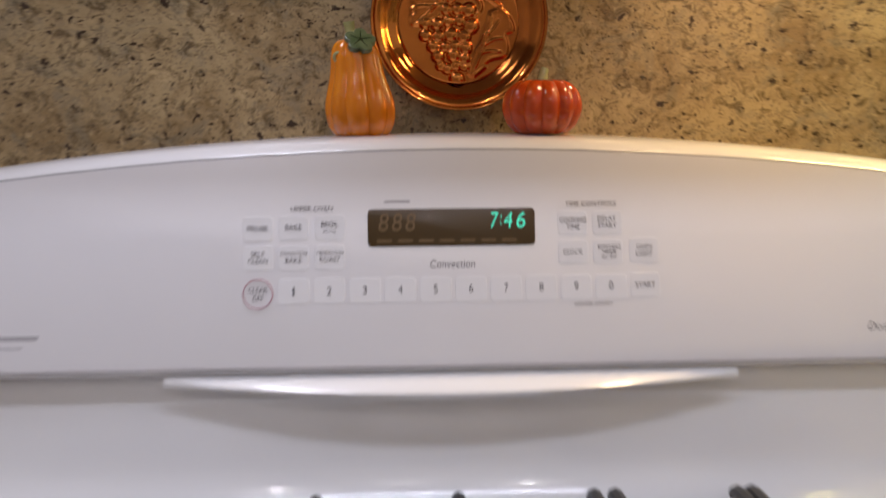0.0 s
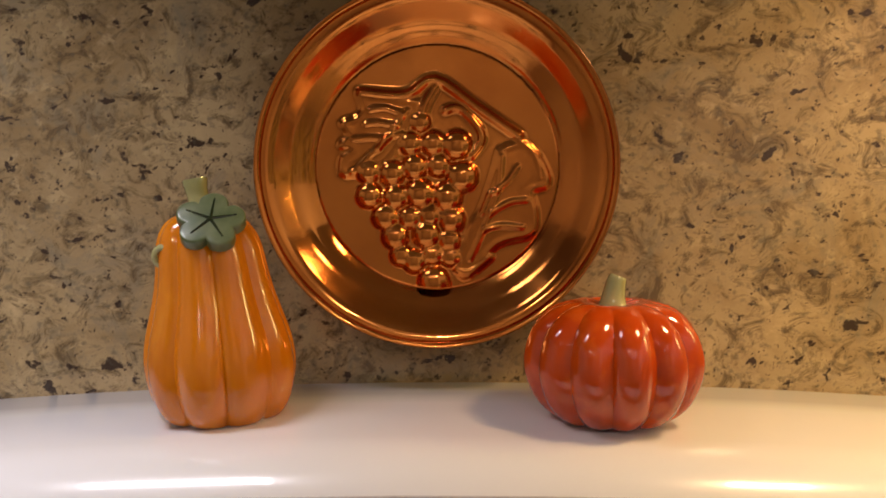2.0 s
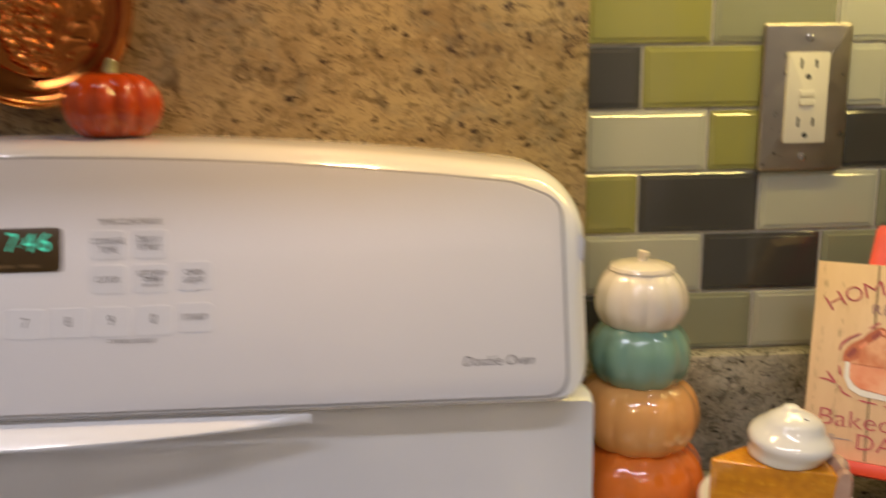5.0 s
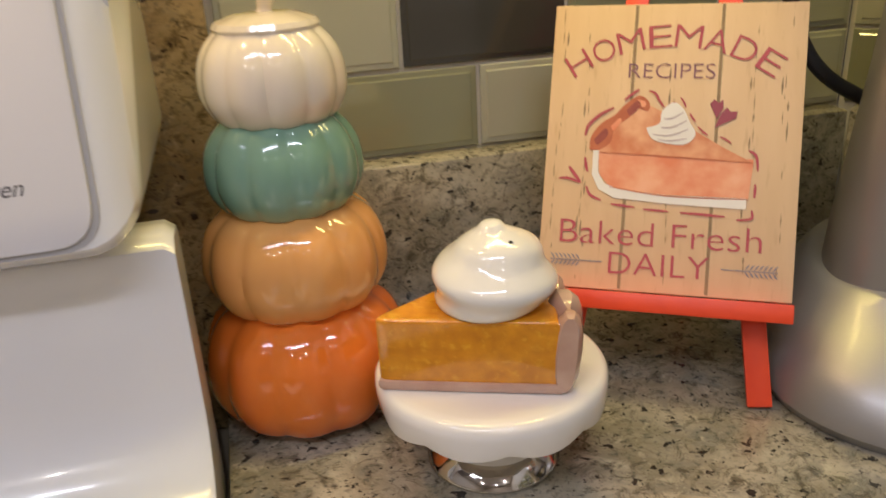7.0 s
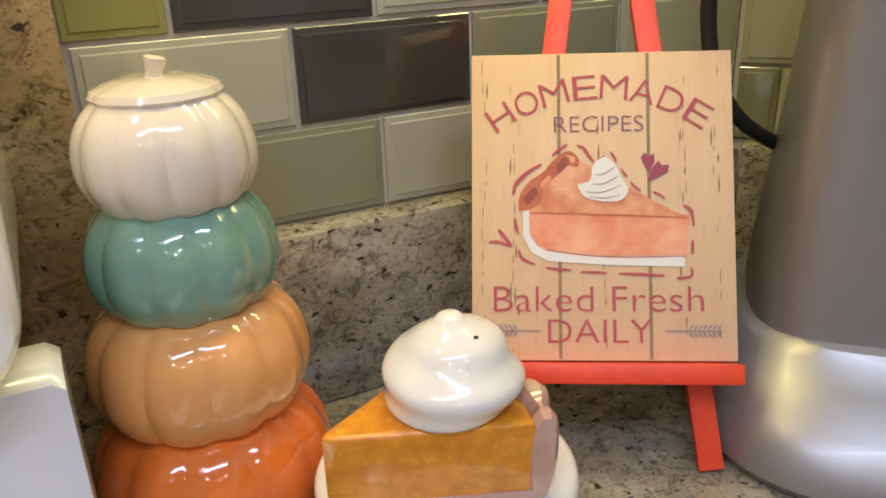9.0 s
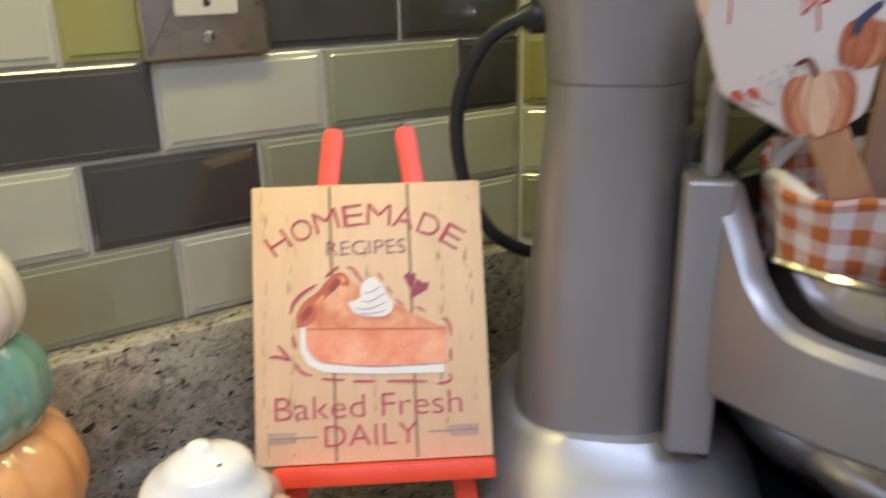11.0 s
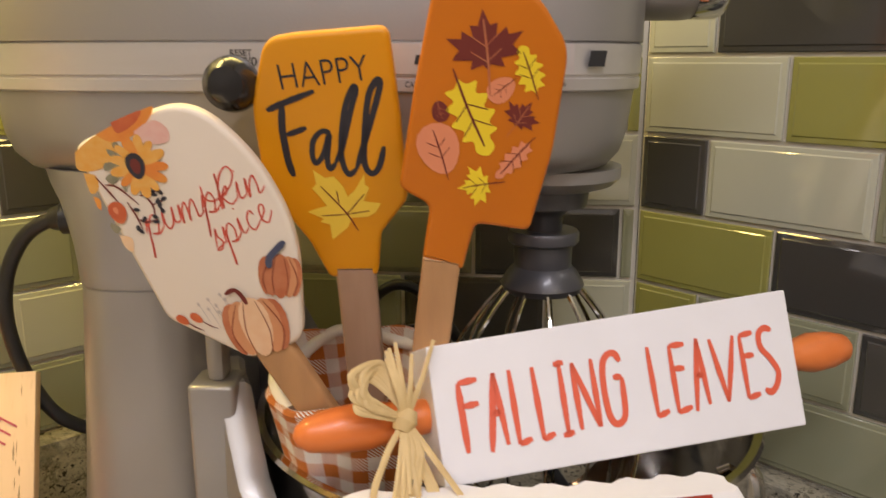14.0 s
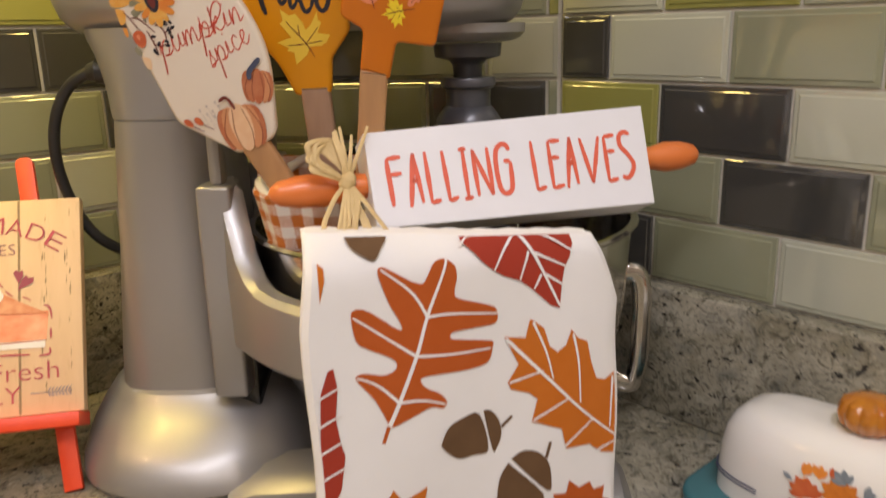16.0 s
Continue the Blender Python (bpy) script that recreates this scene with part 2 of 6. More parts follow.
BRASS_DARK = mat("aged_brass", (0.105, 0.066, 0.028), 0.45, 0.5, second=(0.06, 0.038, 0.018), scale=60)
CLEAR = mat("clear_plastic", (0.9, 0.9, 0.88), 0.12)
CLEAR.node_tree.nodes["Principled BSDF"].inputs["Transmission Weight"].default_value = 0.9
GOURD = mat("gourd_glaze", (0.64, 0.185, 0.0), 0.12, second=(0.42, 0.095, 0.0), scale=34, coat=0.35, stretch=(1, 1, 0.4), fine=((0.72, 0.28, 0.004), 90, 0.55, 0.75, 0.4))
PUMPKIN = mat("pumpkin_glaze", (0.52, 0.060, 0.001), 0.10, second=(0.27, 0.020, 0.001), scale=34, coat=0.35, fine=((0.78, 0.17, 0.01), 90, 0.55, 0.75, 0.4))
LEAF_VEIN = mat("leaf_vein_glaze", (0.018, 0.026, 0.007), 0.16, coat=0.6)
LEAF_GLAZE = mat("leaf_glaze", (0.055, 0.080, 0.022), 0.30, second=(0.20, 0.21, 0.10), scale=120, coat=0.25)
STEM_GLAZE = mat("stem_glaze", (0.42, 0.40, 0.17), 0.18, second=(0.18, 0.20, 0.06), scale=90, coat=0.7)

# ---- structure ----
CT = 0.911            # counter top
LEDGE = 1.016         # top of the low stone upstand
C1, C2 = Vector((0.366, 0.0)), Vector((0.600, -0.262))   # ends of the diagonal wall


def wall_frame(a, b):
    """x along the wall from a to b, y into the wall, z up."""
    d = Vector((b[0] - a[0], b[1] - a[1]))
    return pose(a[0], a[1], 0, 0, 0, math.degrees(math.atan2(d.y, d.x))), d.length


def wall(name, a, b, z0=0.0, z1=2.5, gap=0.010, extra=0.06, material=None):
    m, ln = wall_frame(a, b)
    ob = part(name, box(-extra, ln + extra, gap, gap + 0.10, z0, z1), material or PLASTER, None, smooth=False, m=m)
    return tagged(ob, kind="structure")


W_BACK = wall("wall_back", (-2.0, 0.0), C1, gap=0.0022, extra=0.0, material=GROUT)
W_DIAG = wall("wall_diagonal", C1, C2, gap=0.0022, extra=0.001, material=GROUT)
W_RIGHT = wall("wall_right", C2, (0.600, -3.2), gap=0.0022, extra=0.0, material=GROUT)
wall("wall_left", (-2.0, -3.2), (-2.0, 0.0))
wall("wall_south", (0.7, -3.2), (-2.1, -3.2))
tagged(part("floor", box(-2.2, 0.8, -3.4, 0.2, -0.1, 0.0), WOODFLOOR, None, smooth=False), kind="structure")
tagged(part("ceiling", box(-2.2, 0.8, -3.4, 0.2, 2.5, 2.6), CEILING, None, smooth=False), kind="structure")

GY, SLAB_X = -0.022, -0.049
tagged(part("backsplash_slab", box(-0.96, SLAB_X, GY, 0.0020, 0.86, 1.437, 0.0015), GRANITE_SLAB, None),
       "polished beige and brown speckled granite slab behind the range", "backsplash", kind="structure")

# counter: one sheet of stone with the corner filled
cp = [(-0.069, 0.0018), (C1.x, 0.0018), (C2.x + 0.0018, C2.y), (0.6018, -1.6), (-0.02, -1.6), (-0.02, -0.62), (-0.069, -0.62)]
tagged(part("countertop", slab([(x, y, 0) for x, y in cp], CT - 0.032, CT, 0.003), GRANITE, None), "grey-beige speckled granite kitchen countertop", "countertop", kind="structure")


def upstand(name, a, b, l0, l1):
    m, ln = wall_frame(a, b)
    return tagged(part(name, box(-l0, ln + l1, -0.020, 0.0018, CT + 0.0005, LEDGE, 0.0018), GRANITE, None, m=m), "low granite upstand along the wall", "upstand", kind="structure")


upstand("upstand_back", (SLAB_X + 0.002, 0.0), C1, 0.0, -0.009)
upstand("upstand_diagonal", C1, C2, -0.0095, -0.0085)
upstand("upstand_right", C2, (0.600, -1.6), -0.0085, 0.0)
tagged(part("base_cabinet", box(-0.066, 0.60, -0.58, 0.0, 0.0, CT - 0.034), mat("cabinet_wood", (0.20, 0.09, 0.04), 0.4, second=(0.14, 0.06, 0.025), scale=9, stretch=(6, 6, 1)), None, smooth=False),
       "dark wooden base cabinet under the counter", "cabinet")
tagged(part("range_hood", box(-0.86, -0.084, -0.42, 0.0015, 1.4385, 1.72, 0.004), STEEL_DARK, None, m=pose(0, 0, 0.077)), "grey range hood over the stove with a lamp", "hood")
tagged(part("hood_trim", box(-0.86, -0.084, -0.040, 0.0015, 1.4380, 1.5150, 0.001), STEEL_DARK, None), "grey trim under the range hood", "trim", kind="structure")

# ---- the range ----
XC = -0.472
RANGE = thing("range", pose(XC, -0.33, 0), "white double-oven gas range with a curved electronic control panel", "range")
RY = 0.33


def top_z(x):
    """Height of the crowned top of the backguard."""
    z = 1.2135 - 0.0195 * (abs(x) / 0.33) ** 2.0
    e = abs(x) - 0.360
    if e > 0:
        z -= 0.034 - math.sqrt(max(0.034 ** 2 - min(e, 0.034) ** 2, 0))
    return z


def face_y(z):
    return -0.152 + (z - 1.125) * 0.25


rows = []
N = 72
for i in range(N + 1):
    x = 0.393 * math.sin(math.pi / 2 * (2 * i / N - 1))
    zt = top_z(x)
    zb = 1.040
    e = max(abs(x) - 0.371, 0)
    zb += 0.022 - math.sqrt(max(0.022 ** 2 - e ** 2, 0))
    fy = lambda z: face_y(z)
    inset = 0.010 * (e / 0.022) ** 3
    sec = [(-0.023, zb), (-0.023, zt - 0.002), (-0.026, zt)]
    ys = fy(zt)
    sec += [(-0.060, zt + 0.0005), (ys + 0.030, zt), (ys + 0.016, zt - 0.0022), (ys + 0.006, zt - 0.008), (ys - 0.0015, zt - 0.018)]
    for k in range(1, 6):
        z = (zt - 0.018) + (zb + 0.006 - (zt - 0.018)) * k / 5
        sec.append((fy(z) + inset, z))
    sec.append((fy(zb) + 0.010 + inset, zb))
    rows.append([(x, y + RY, z) for y, z in sec])
part("backguard", rings(rows), ENAMEL, RANGE)

# control panel: a thin crowned plate set into the face
PAN = basis((0, -0.152 + RY, 1.125), (1, 0, 0), (0, 0.25, 1))
pts = outline([(-0.377, -0.080, 0.016), (0.377, -0.080, 0.016), (0.377, 0.046, 0.020), (0.345, 0.0585, 0.06)] +
              [(0.345 - 0.69 * k / 14, 0.0805 - 0.022 * abs(1 - k / 7) ** 2.0, 0) for k in range(1, 14)] + [(-0.345, 0.0585, 0.06), (-0.377, 0.046, 0.020)])
panel = part("control_panel", slab(pts, -0.002, 0.0022, 0.0012), PANEL, RANGE, "pale grey-white control panel", m=PAN)
# darker rim round the panel: the groove's shade is put into its grey
part("panel_groove_shade", slab([(p[0] * 1.0055, p[1] * 1.022) for p in pts], -0.003, 0.0005), mat("groove_shade", (0.40, 0.39, 0.40), 0.5), RANGE, m=PAN)
PZ = 0.0024
dis = part("display", slab(outline([(-0.065, 0.0085, 0.004), (0.060, 0.0085, 0.004), (0.060, 0.0365, 0.004), (-0.065, 0.0365, 0.004)]), 0.0, 0.0028, 0.0005), DISPLAY, panel, "dark amber glass clock display")
for i, d in enumerate("7:46"):
    words(d, (0.0298, 0.0346, 0.0398, 0.0494)[i], 0.0274, (0.0060, 0.0013, 0.0066, 0.0066)[i], (0.0118, 0.0070, 0.0118, 0.0118)[i], GREEN_LED, dis, 0.0031, shear=0.15, name="digit")
for k in range(3):
    words("8", -0.0530 + 0.0100 * k, 0.0265, 0.0078, 0.0135, GHOST, dis, 0.0030, shear=0.15, name="dim_digit")
for k in range(7):
    bmx = flat([(-0.058 + 0.0155 * k, 0.0115), (-0.047 + 0.0155 * k, 0.0115), (-0.047 + 0.0155 * k, 0.0135), (-0.058 + 0.0155 * k, 0.0135)], 0.0030)
    part("dim_legend", bmx, GHOST, dis, smooth=False)


def key(x, y, w, h):
    part("key", slab(outline([(x - w / 2, y - h / 2, 0.004), (x + w / 2, y - h / 2, 0.004), (x + w / 2, y + h / 2, 0.004), (x - w / 2, y + h / 2, 0.004)], 4), 0.0015, 0.0025, 0.0002, 1), KEYPAD, panel)


KZ = 0.0030
for i, d in enumerate("1234567890"):
    x = -0.1198 + 0.02621 * i
    key(x, -0.0238, 0.0235, 0.019)
    words(d, x, -0.0238 + 0.00012 * i, 0.0032 if d != "1" else 0.0016, 0.0062, INK, panel, KZ)
for x, y in ((-0.146, 0.0228), (-0.1197, 0.0232), (-0.0929, 0.0232), (-0.146, 0.0010), (-0.1197, 0.0010), (-0.0929, 0.0010), (0.0883, 0.0245), (0.1144, 0.0245), (0.0883, 0.0028), (0.1144, 0.0028), (0.1418, 0.0036), (0.1418, -0.0226)):
    key(x, y, 0.0225, 0.0185)
for t, x, y, w, h in (("UPPER OVEN", -0.1061, 0.0374, 0.031, 0.0036), ("PROBE", -0.1462, 0.0231, 0.0150, 0.0040), ("BAKE", -0.1197, 0.0237, 0.0120, 0.0040), ("BROIL", -0.0929, 0.0256, 0.0128, 0.0040), ("HI / LO", -0.0929, 0.0204, 0.0092, 0.0022),
                      ("SELF", -0.1460, 0.0040, 0.0100, 0.0037), ("CLEAN", -0.1460, -0.0010, 0.0145, 0.0037), ("CONVECTION", -0.1197, 0.0040, 0.0195, 0.0026), ("BAKE", -0.1197, -0.0008, 0.0120, 0.0040),
                      ("CONVECTION", -0.0929, 0.0044, 0.0195, 0.0026), ("ROAST", -0.0929, -0.0004, 0.0150, 0.0040), ("CLEAR", -0.1459, -0.0226, 0.0140, 0.0038), ("OFF", -0.1459, -0.0286, 0.0078, 0.0038),
                      ("TIME CONTROLS", 0.1022, 0.0390, 0.0385, 0.0036), ("COOKING", 0.0885, 0.0268, 0.0200, 0.0038), ("TIME", 0.0885, 0.0215, 0.0105, 0.0038), ("DELAY", 0.1142, 0.0276, 0.0140, 0.0038), ("START", 0.1142, 0.0226, 0.0140, 0.0038),
                      ("CLOCK", 0.0880, 0.0028, 0.0145, 0.0038), ("KITCHEN", 0.1152, 0.0062, 0.0165, 0.0033), ("TIMER", 0.1152, 0.0022, 0.0115, 0.0033), ("ON / OFF", 0.1152, -0.0016, 0.0110, 0.0020),
                      ("OVEN", 0.1418, 0.0060, 0.0115, 0.0036), ("LIGHT", 0.1418, 0.0010, 0.0125, 0.0036), ("START", 0.1418, -0.0224, 0.0150, 0.0040), ("CONTROL LOCKOUT", 0.1026, -0.0361, 0.0285, 0.0026)):
    words(t, x, y, w, h, INK, panel, KZ)
words("Convection", -0.0021, -0.0048, 0.0335, 0.0058, INK, panel, PZ, shear=0.15)
words("Double Oven", 0.3331, -0.0560, 0.0460, 0.0062, INK, panel, PZ, shear=0.3)
for x, y, w, h in ((-0.0431, 0.0421, 0.019, 0.0014), (-0.322, -0.0553, 0.034, 0.0030), (-0.326, -0.0625, 0.020, 0.0010)):
    part("brand_bar", flat([(x - w / 2, y - h / 2), (x + w / 2, y - h / 2), (x + w / 2 + h * 0.3, y + h / 2), (x - w / 2 + h * 0.3, y + h / 2)], PZ), BRAND_INK, panel, smooth=False)
ring = bmesh.new()
tube([(-0.1459 + 0.0108 * math.cos(a * math.pi / 18), -0.0254 + 0.0108 * math.sin(a * math.pi / 18), KZ) for a in range(37)], 0.0004, 6, bm=ring)
part("clear_ring", ring, PINK_INK, panel)

# lip under the panel
rows = []
for i in range(41):
    x = -0.216 + 0.428 * i / 40
    k = 1 - (abs(x + 0.002) / 0.214) ** 2
    p = 0.020 * max(k, 0) + 0.0006
    y0 = -0.1695
    rows.append([(x, y + RY, z) for y, z in ((y0, 1.0405), (y0 - p * 0.6, 1.0400 - 0.003 * k), (y0 - p, 1.0375 - 0.005 * k), (y0 - p, 1.0365 - 0.0055 * k), (y0 - p * 0.7, 1.0345 - 0.005 * k), (y0, 1.0335))])
part("vent_lip", rings(rows), ENAMEL, RANGE, "white bowed lip under the panel")
# riser that sweeps into the cooktop
sec = [(-0.122, 0.98), (-0.122, 1.034), (-0.128, 1.039), (-0.144, 1.039), (-0.150, 1.034), (-0.1505, 1.020), (-0.151, 0.985)]
for k in range(9):
    a = math.pi / 2 * k / 8
    sec.append((-0.152 - 0.040 * (1 - math.cos(a)), 0.968 - 0.040 * math.sin(a)))
sec += [(-0.40, 0.926), (-0.66, 0.926), (-0.668, 0.920), (-0.668, 0.90), (-0.122, 0.90)]
rows = [[(x + sgn, y + RY, z) for y, z in sec] for x, sgn in ((-0.400, 0), (-0.396, 0), (0.396, 0), (0.400, 0))]
for r, q in ((0, 0.004), (3, 0.004)):
    rows[r] = [(x, y + (0.004 if y < -0.13 else 0), z - 0.003) for x, y, z in rows[r]]
part("cooktop", rings(rows), ENAMEL, RANGE)
part("oven_body", box(-0.381, 0.381, -0.64 + RY, -0.03 + RY, 0.0, 0.899, 0.004), ENAMEL, RANGE)
for x in (-0.106, 0.0, 0.102, 0.118, 0.211, 0.222):
    part("grate_finger", tube(smooth_line([(x, -0.182 + RY, 0.944), (x, -0.190 + RY, 0.949), (x, -0.24 + RY, 0.950), (x, -0.40 + RY, 0.950)], 4), 0.0055, 8), IRON, RANGE)
for y in (-0.26, -0.40):
    part("grate_bar", box(-0.36, 0.36, y - 0.006 + RY, y + 0.006 + RY, 0.930, 0.948, 0.002), IRON, RANGE)
for x in (-0.30, -0.10, 0.10, 0.30):
    part("grate_foot", box(x - 0.006, x + 0.006, -0.405 + RY, -0.255 + RY, 0.9262, 0.946, 0.002), IRON, RANGE)

# ---- things on and over the range ----
def lobes(n, depth, phase=0.0, sharp=2.0):
    def warp(a, r, z):
        c = abs(math.cos(n * (a + phase) / 2)) ** (1 / sharp)
        return r * (1 - depth * (1 - c)), z
    return warp


def leaf_shape(n, r, tips=5, depth=0.35):
    """A round lobed leaf."""
    out = []
    for i in range(n):
        a = 2 * math.pi * i / n
        out.append((r * (1 - depth * (0.5 - 0.5 * math.cos(tips * a)) ) * math.cos(a), r * (1 - depth * (0.5 - 0.5 * math.cos(tips * a))) * math.sin(a)))
    return out


gourd = thing("gourd_shaker", pose(-0.5445, -0.068, 1.2128, 0, 0, 0) @ Matrix.Diagonal((1, 1, 1.055, 1)), "glossy ochre ceramic gourd shaker with a green leaf and stem", "shaker", "seasonal shakers")
prof = [(0.0005, 0.0), (0.019, 0.0), (0.0236, 0.0018), (0.0272, 0.008), (0.0290, 0.018), (0.0282, 0.027), (0.0256, 0.036), (0.0229, 0.045), (0.0213, 0.053), (0.0203, 0.060), (0.0183, 0.0665), (0.0140, 0.0715), (0.0075, 0.0735), (0.0005, 0.0725)]
prof = [tuple(p) for p in smooth_line([(r, z, 0) for r, z in prof], 3)]
bmx = lathe([(max(p[0], 0.0003), p[1]) for p in prof], 96, lobes(9, 0.135, 0.2, 1.5))
for v in bmx.verts:     # the neck leans a little
    v.co.x -= 0.0050 * (max(v.co.z, 0.0) / 0.075) ** 1.6
part("body", bmx, GOURD, gourd)
part("stem", tube(smooth_line([(-0.0050, 0, 0.070), (-0.0072, 0, 0.0785), (-0.0085, 0, 0.0860)], 4), [0.0060, 0.0052, 0.0046, 0.0042, 0.0040, 0.0041, 0.0044, 0.0048, 0.0047], 10), STEM_GLAZE, gourd)
lp = []
for i in range(60):
    a = 2 * math.pi * i / 60
    r = 0.0128 * (0.70 + 0.30 * abs(math.cos(2.5 * (a - math.pi / 2))) ** 0.7)
    lp.append((r * math.cos(a), r * math.sin(a)))
lfm = pose(0.0012, -0.0135, 0.0712, 44, 6, 8)
lf = part("leaf", slab(lp, -0.0030, 0.0016, 0.0010, 3), LEAF_GLAZE, gourd, "glossy dark green leaf", m=lfm)
for k in range(5):
    a = math.pi / 2 + 2 * math.pi * k / 5
    part("leaf_vein", tube([(0, 0, 0.0016), (0.0095 * math.cos(a), 0.0095 * math.sin(a), 0.0016)], [0.0007, 0.0003], 6), LEAF_VEIN, lf)
part("tendril", tube([(-0.0165 + 0.0034 * math.cos(a), -0.0135 - 0.001 * math.sin(a), 0.0590 + 0.0034 * math.sin(a)) for a in [k * math.pi / 10 for k in range(21)]], 0.0012, 8), STEM_GLAZE, gourd)

pump = thing("pumpkin_shaker", pose(-0.3965, -0.077, 1.2134, 0, 0, 10) @ Matrix.Diagonal((1.03, 1.03, 0.95, 1)), "glossy orange ceramic pumpkin shaker with a green stem", "shaker", "seasonal shakers")
prof = smooth_line([(0.0005, 0.0, 0), (0.016, 0.0, 0), (0.022, 0.0016, 0), (0.0285, 0.009, 0), (0.0322, 0.0215, 0), (0.0298, 0.034, 0), (0.0225, 0.0425, 0), (0.013, 0.0455, 0), (0.006, 0.0445, 0), (0.0005, 0.0435, 0)], 4)
part("body", lathe([(max(p[0], 0.0003), p[1]) for p in prof], 108, lobes(12, 0.15, 0.1, 1.5)), PUMPKIN, pump)
part("stem", tube(smooth_line([(0, 0, 0.0425), (0.0003, 0, 0.047), (0.0012, 0, 0.0525), (0.0022, 0, 0.0552)], 4), [0.0062, 0.0056, 0.0050, 0.0046, 0.0043, 0.0041, 0.0039, 0.0037, 0.0036, 0.0035, 0.0034, 0.0033, 0.0030], 10), STEM_GLAZE, pump)
for a in (-1.9, -1.57, -1.25):
    part("pour_hole", lathe([(0.0004, 0.0), (0.0011, 0.0), (0.0011, 0.0006), (0.0004, 0.0006)], 10), BRASS_DARK, pump, m=pose(0.0115 * math.cos(a), 0.0115 * math.sin(a), 0.0446, 15, 0, 0))

# copper plate, hung on the slab
plate = thing("copper_plate", basis((-0.462, GY - 0.0005, 1.307), (1, 0, 0.0), (0, 0.02, 1)), "round embossed copper wall plate with a bunch of grapes", "wall plate")
prof = [(0.0003, 0.0085), (0.030, 0.0085), (0.0505, 0.0085), (0.0518, 0.0078), (0.0530, 0.0085), (0.0548, 0.0108), (0.0580, 0.0118), (0.0620, 0.0150), (0.0660, 0.0200), (0.0690, 0.0222), (0.0712, 0.0225), (0.0722, 0.0215), (0.0730, 0.0222), (0.0742, 0.0224), (0.0748, 0.0212), (0.0742, 0.0198), (0.0700, 0.0190), (0.0640, 0.0130), (0.0560, 0.0040), (0.0500, 0.0008), (0.0003, 0.0008)]
part("dish", lathe(prof, 128), COPPER, plate)


# pressed relief of grapes, vine and leaves; plan in millimetres
N = 190
gx, gy = np.meshgrid(np.linspace(-51.2, 51.2, N), np.linspace(-51.2, 51.2, N))
relief = np.zeros_like(gx)


def away(pts, closed=False):
    """Distance from a line, and which places lie inside it."""
    near, inside = np.full_like(gx, 99.0), np.zeros(gx.shape, bool)
    line = [(p.x, p.y) for p in smooth_line([(x, y, 0) for x, y in pts + (pts[:1] if closed else [])], 4)]
    for (x0, y0), (x1, y1) in zip(line, line[1:]):
        ux, uy = x1 - x0, y1 - y0
        k = np.clip(((gx - x0) * ux + (gy - y0) * uy) / (ux * ux + uy * uy + 1e-9), 0, 1)
        near = np.minimum(near, np.hypot(gx - x0 - k * ux, gy - y0 - k * uy))
        if closed:
            inside ^= ((y0 > gy) != (y1 > gy)) & (gx < (x1 - x0) * (gy - y0) / (y1 - y0 + 1e-9) + x0)
    return near, inside


for outline_, veins in (([(-32.2, 30.8), (-14.6, 28.5), (-7.6, 27.3), (-12.0, 16.7), (-20.8, 2.6), (-38.4, -2.6), (-39.6, 4.4), (-34.8, 8.4), (-40.1, 9.7), (-36.3, 14.1), (-39.2, 19.0), (-33.1, 21.1), (-30.4, 25.5)], [[(-12.0, 23.8), (-22.5, 10.6), (-35.7, -1.4)], [(-16.4, 17.6), (-24.3, 19.0), (-29.6, 18.5)], [(-20.8, 12.3), (-28.7, 12.7), (-34.8, 12.3)], [(-13.7, 22.0), (-20.8, 25.0), (-27.8, 24.3)], [(-24.3, 7.9), (-20.8, 12.3), (-14.6, 14.1)]]),
                        ([(26.8, 7.0), (35.6, 9.7), (42.9, 3.5), (46.5, -7.0), (39.4, -10.6), (41.2, -19.4), (39.4, -28.2), (25.0, -32.6), (12.7, -45.8), (8.3, -41.4), (13.6, -26.4), (18.8, -17.6), (23.2, -5.3)], [[(27.6, 4.4), (25.0, -12.3), (13.6, -38.7)], [(24.6, -10.6), (30.3, -5.3), (33.8, 0.0)], [(22.4, -19.4), (30.3, -15.0), (37.3, -14.1)], [(19.7, -26.4), (26.8, -24.6), (35.6, -25.5)], [(24.1, -10.6), (21.5, -12.3), (18.8, -19.4)]])):
    near, inside = away(outline_, True)
    relief = np.maximum(relief, np.where(inside, 1.5 * (1 - np.exp(-near / 1.6)), 0) + 1.3 * np.exp(-(near / 1.5) ** 2))
    for v in veins:
        relief = relief + 1.0 * np.exp(-(away(v)[0] / 1.0) ** 2) * (inside * 1.0)
for v, w, h in (([(-31.3, 31.7), (-12.8, 30.3), (-0.5, 36.6), (16.2, 25.5), (34.7, 12.7)], 1.9, 2.4), ([(3.9, 23.8), (10.0, 24.6), (17.6, 16.7), (18.8, 10.6), (14.4, 4.4)], 1.6, 2.0), ([(33.8, 11.4), (40.8, 5.3), (43.5, -5.3)], 1.5, 1.8), ([(-6.7, 17.6), (-4.9, 25.5), (-0.5, 33.4)], 2.2, 2.2), ([(8.3, -43.1), (13.6, -44.0), (21.5, -37.8)], 1.8, 2.0)):
    relief = np.maximum(relief, h * np.exp(-(away(v)[0] / w) ** 2))
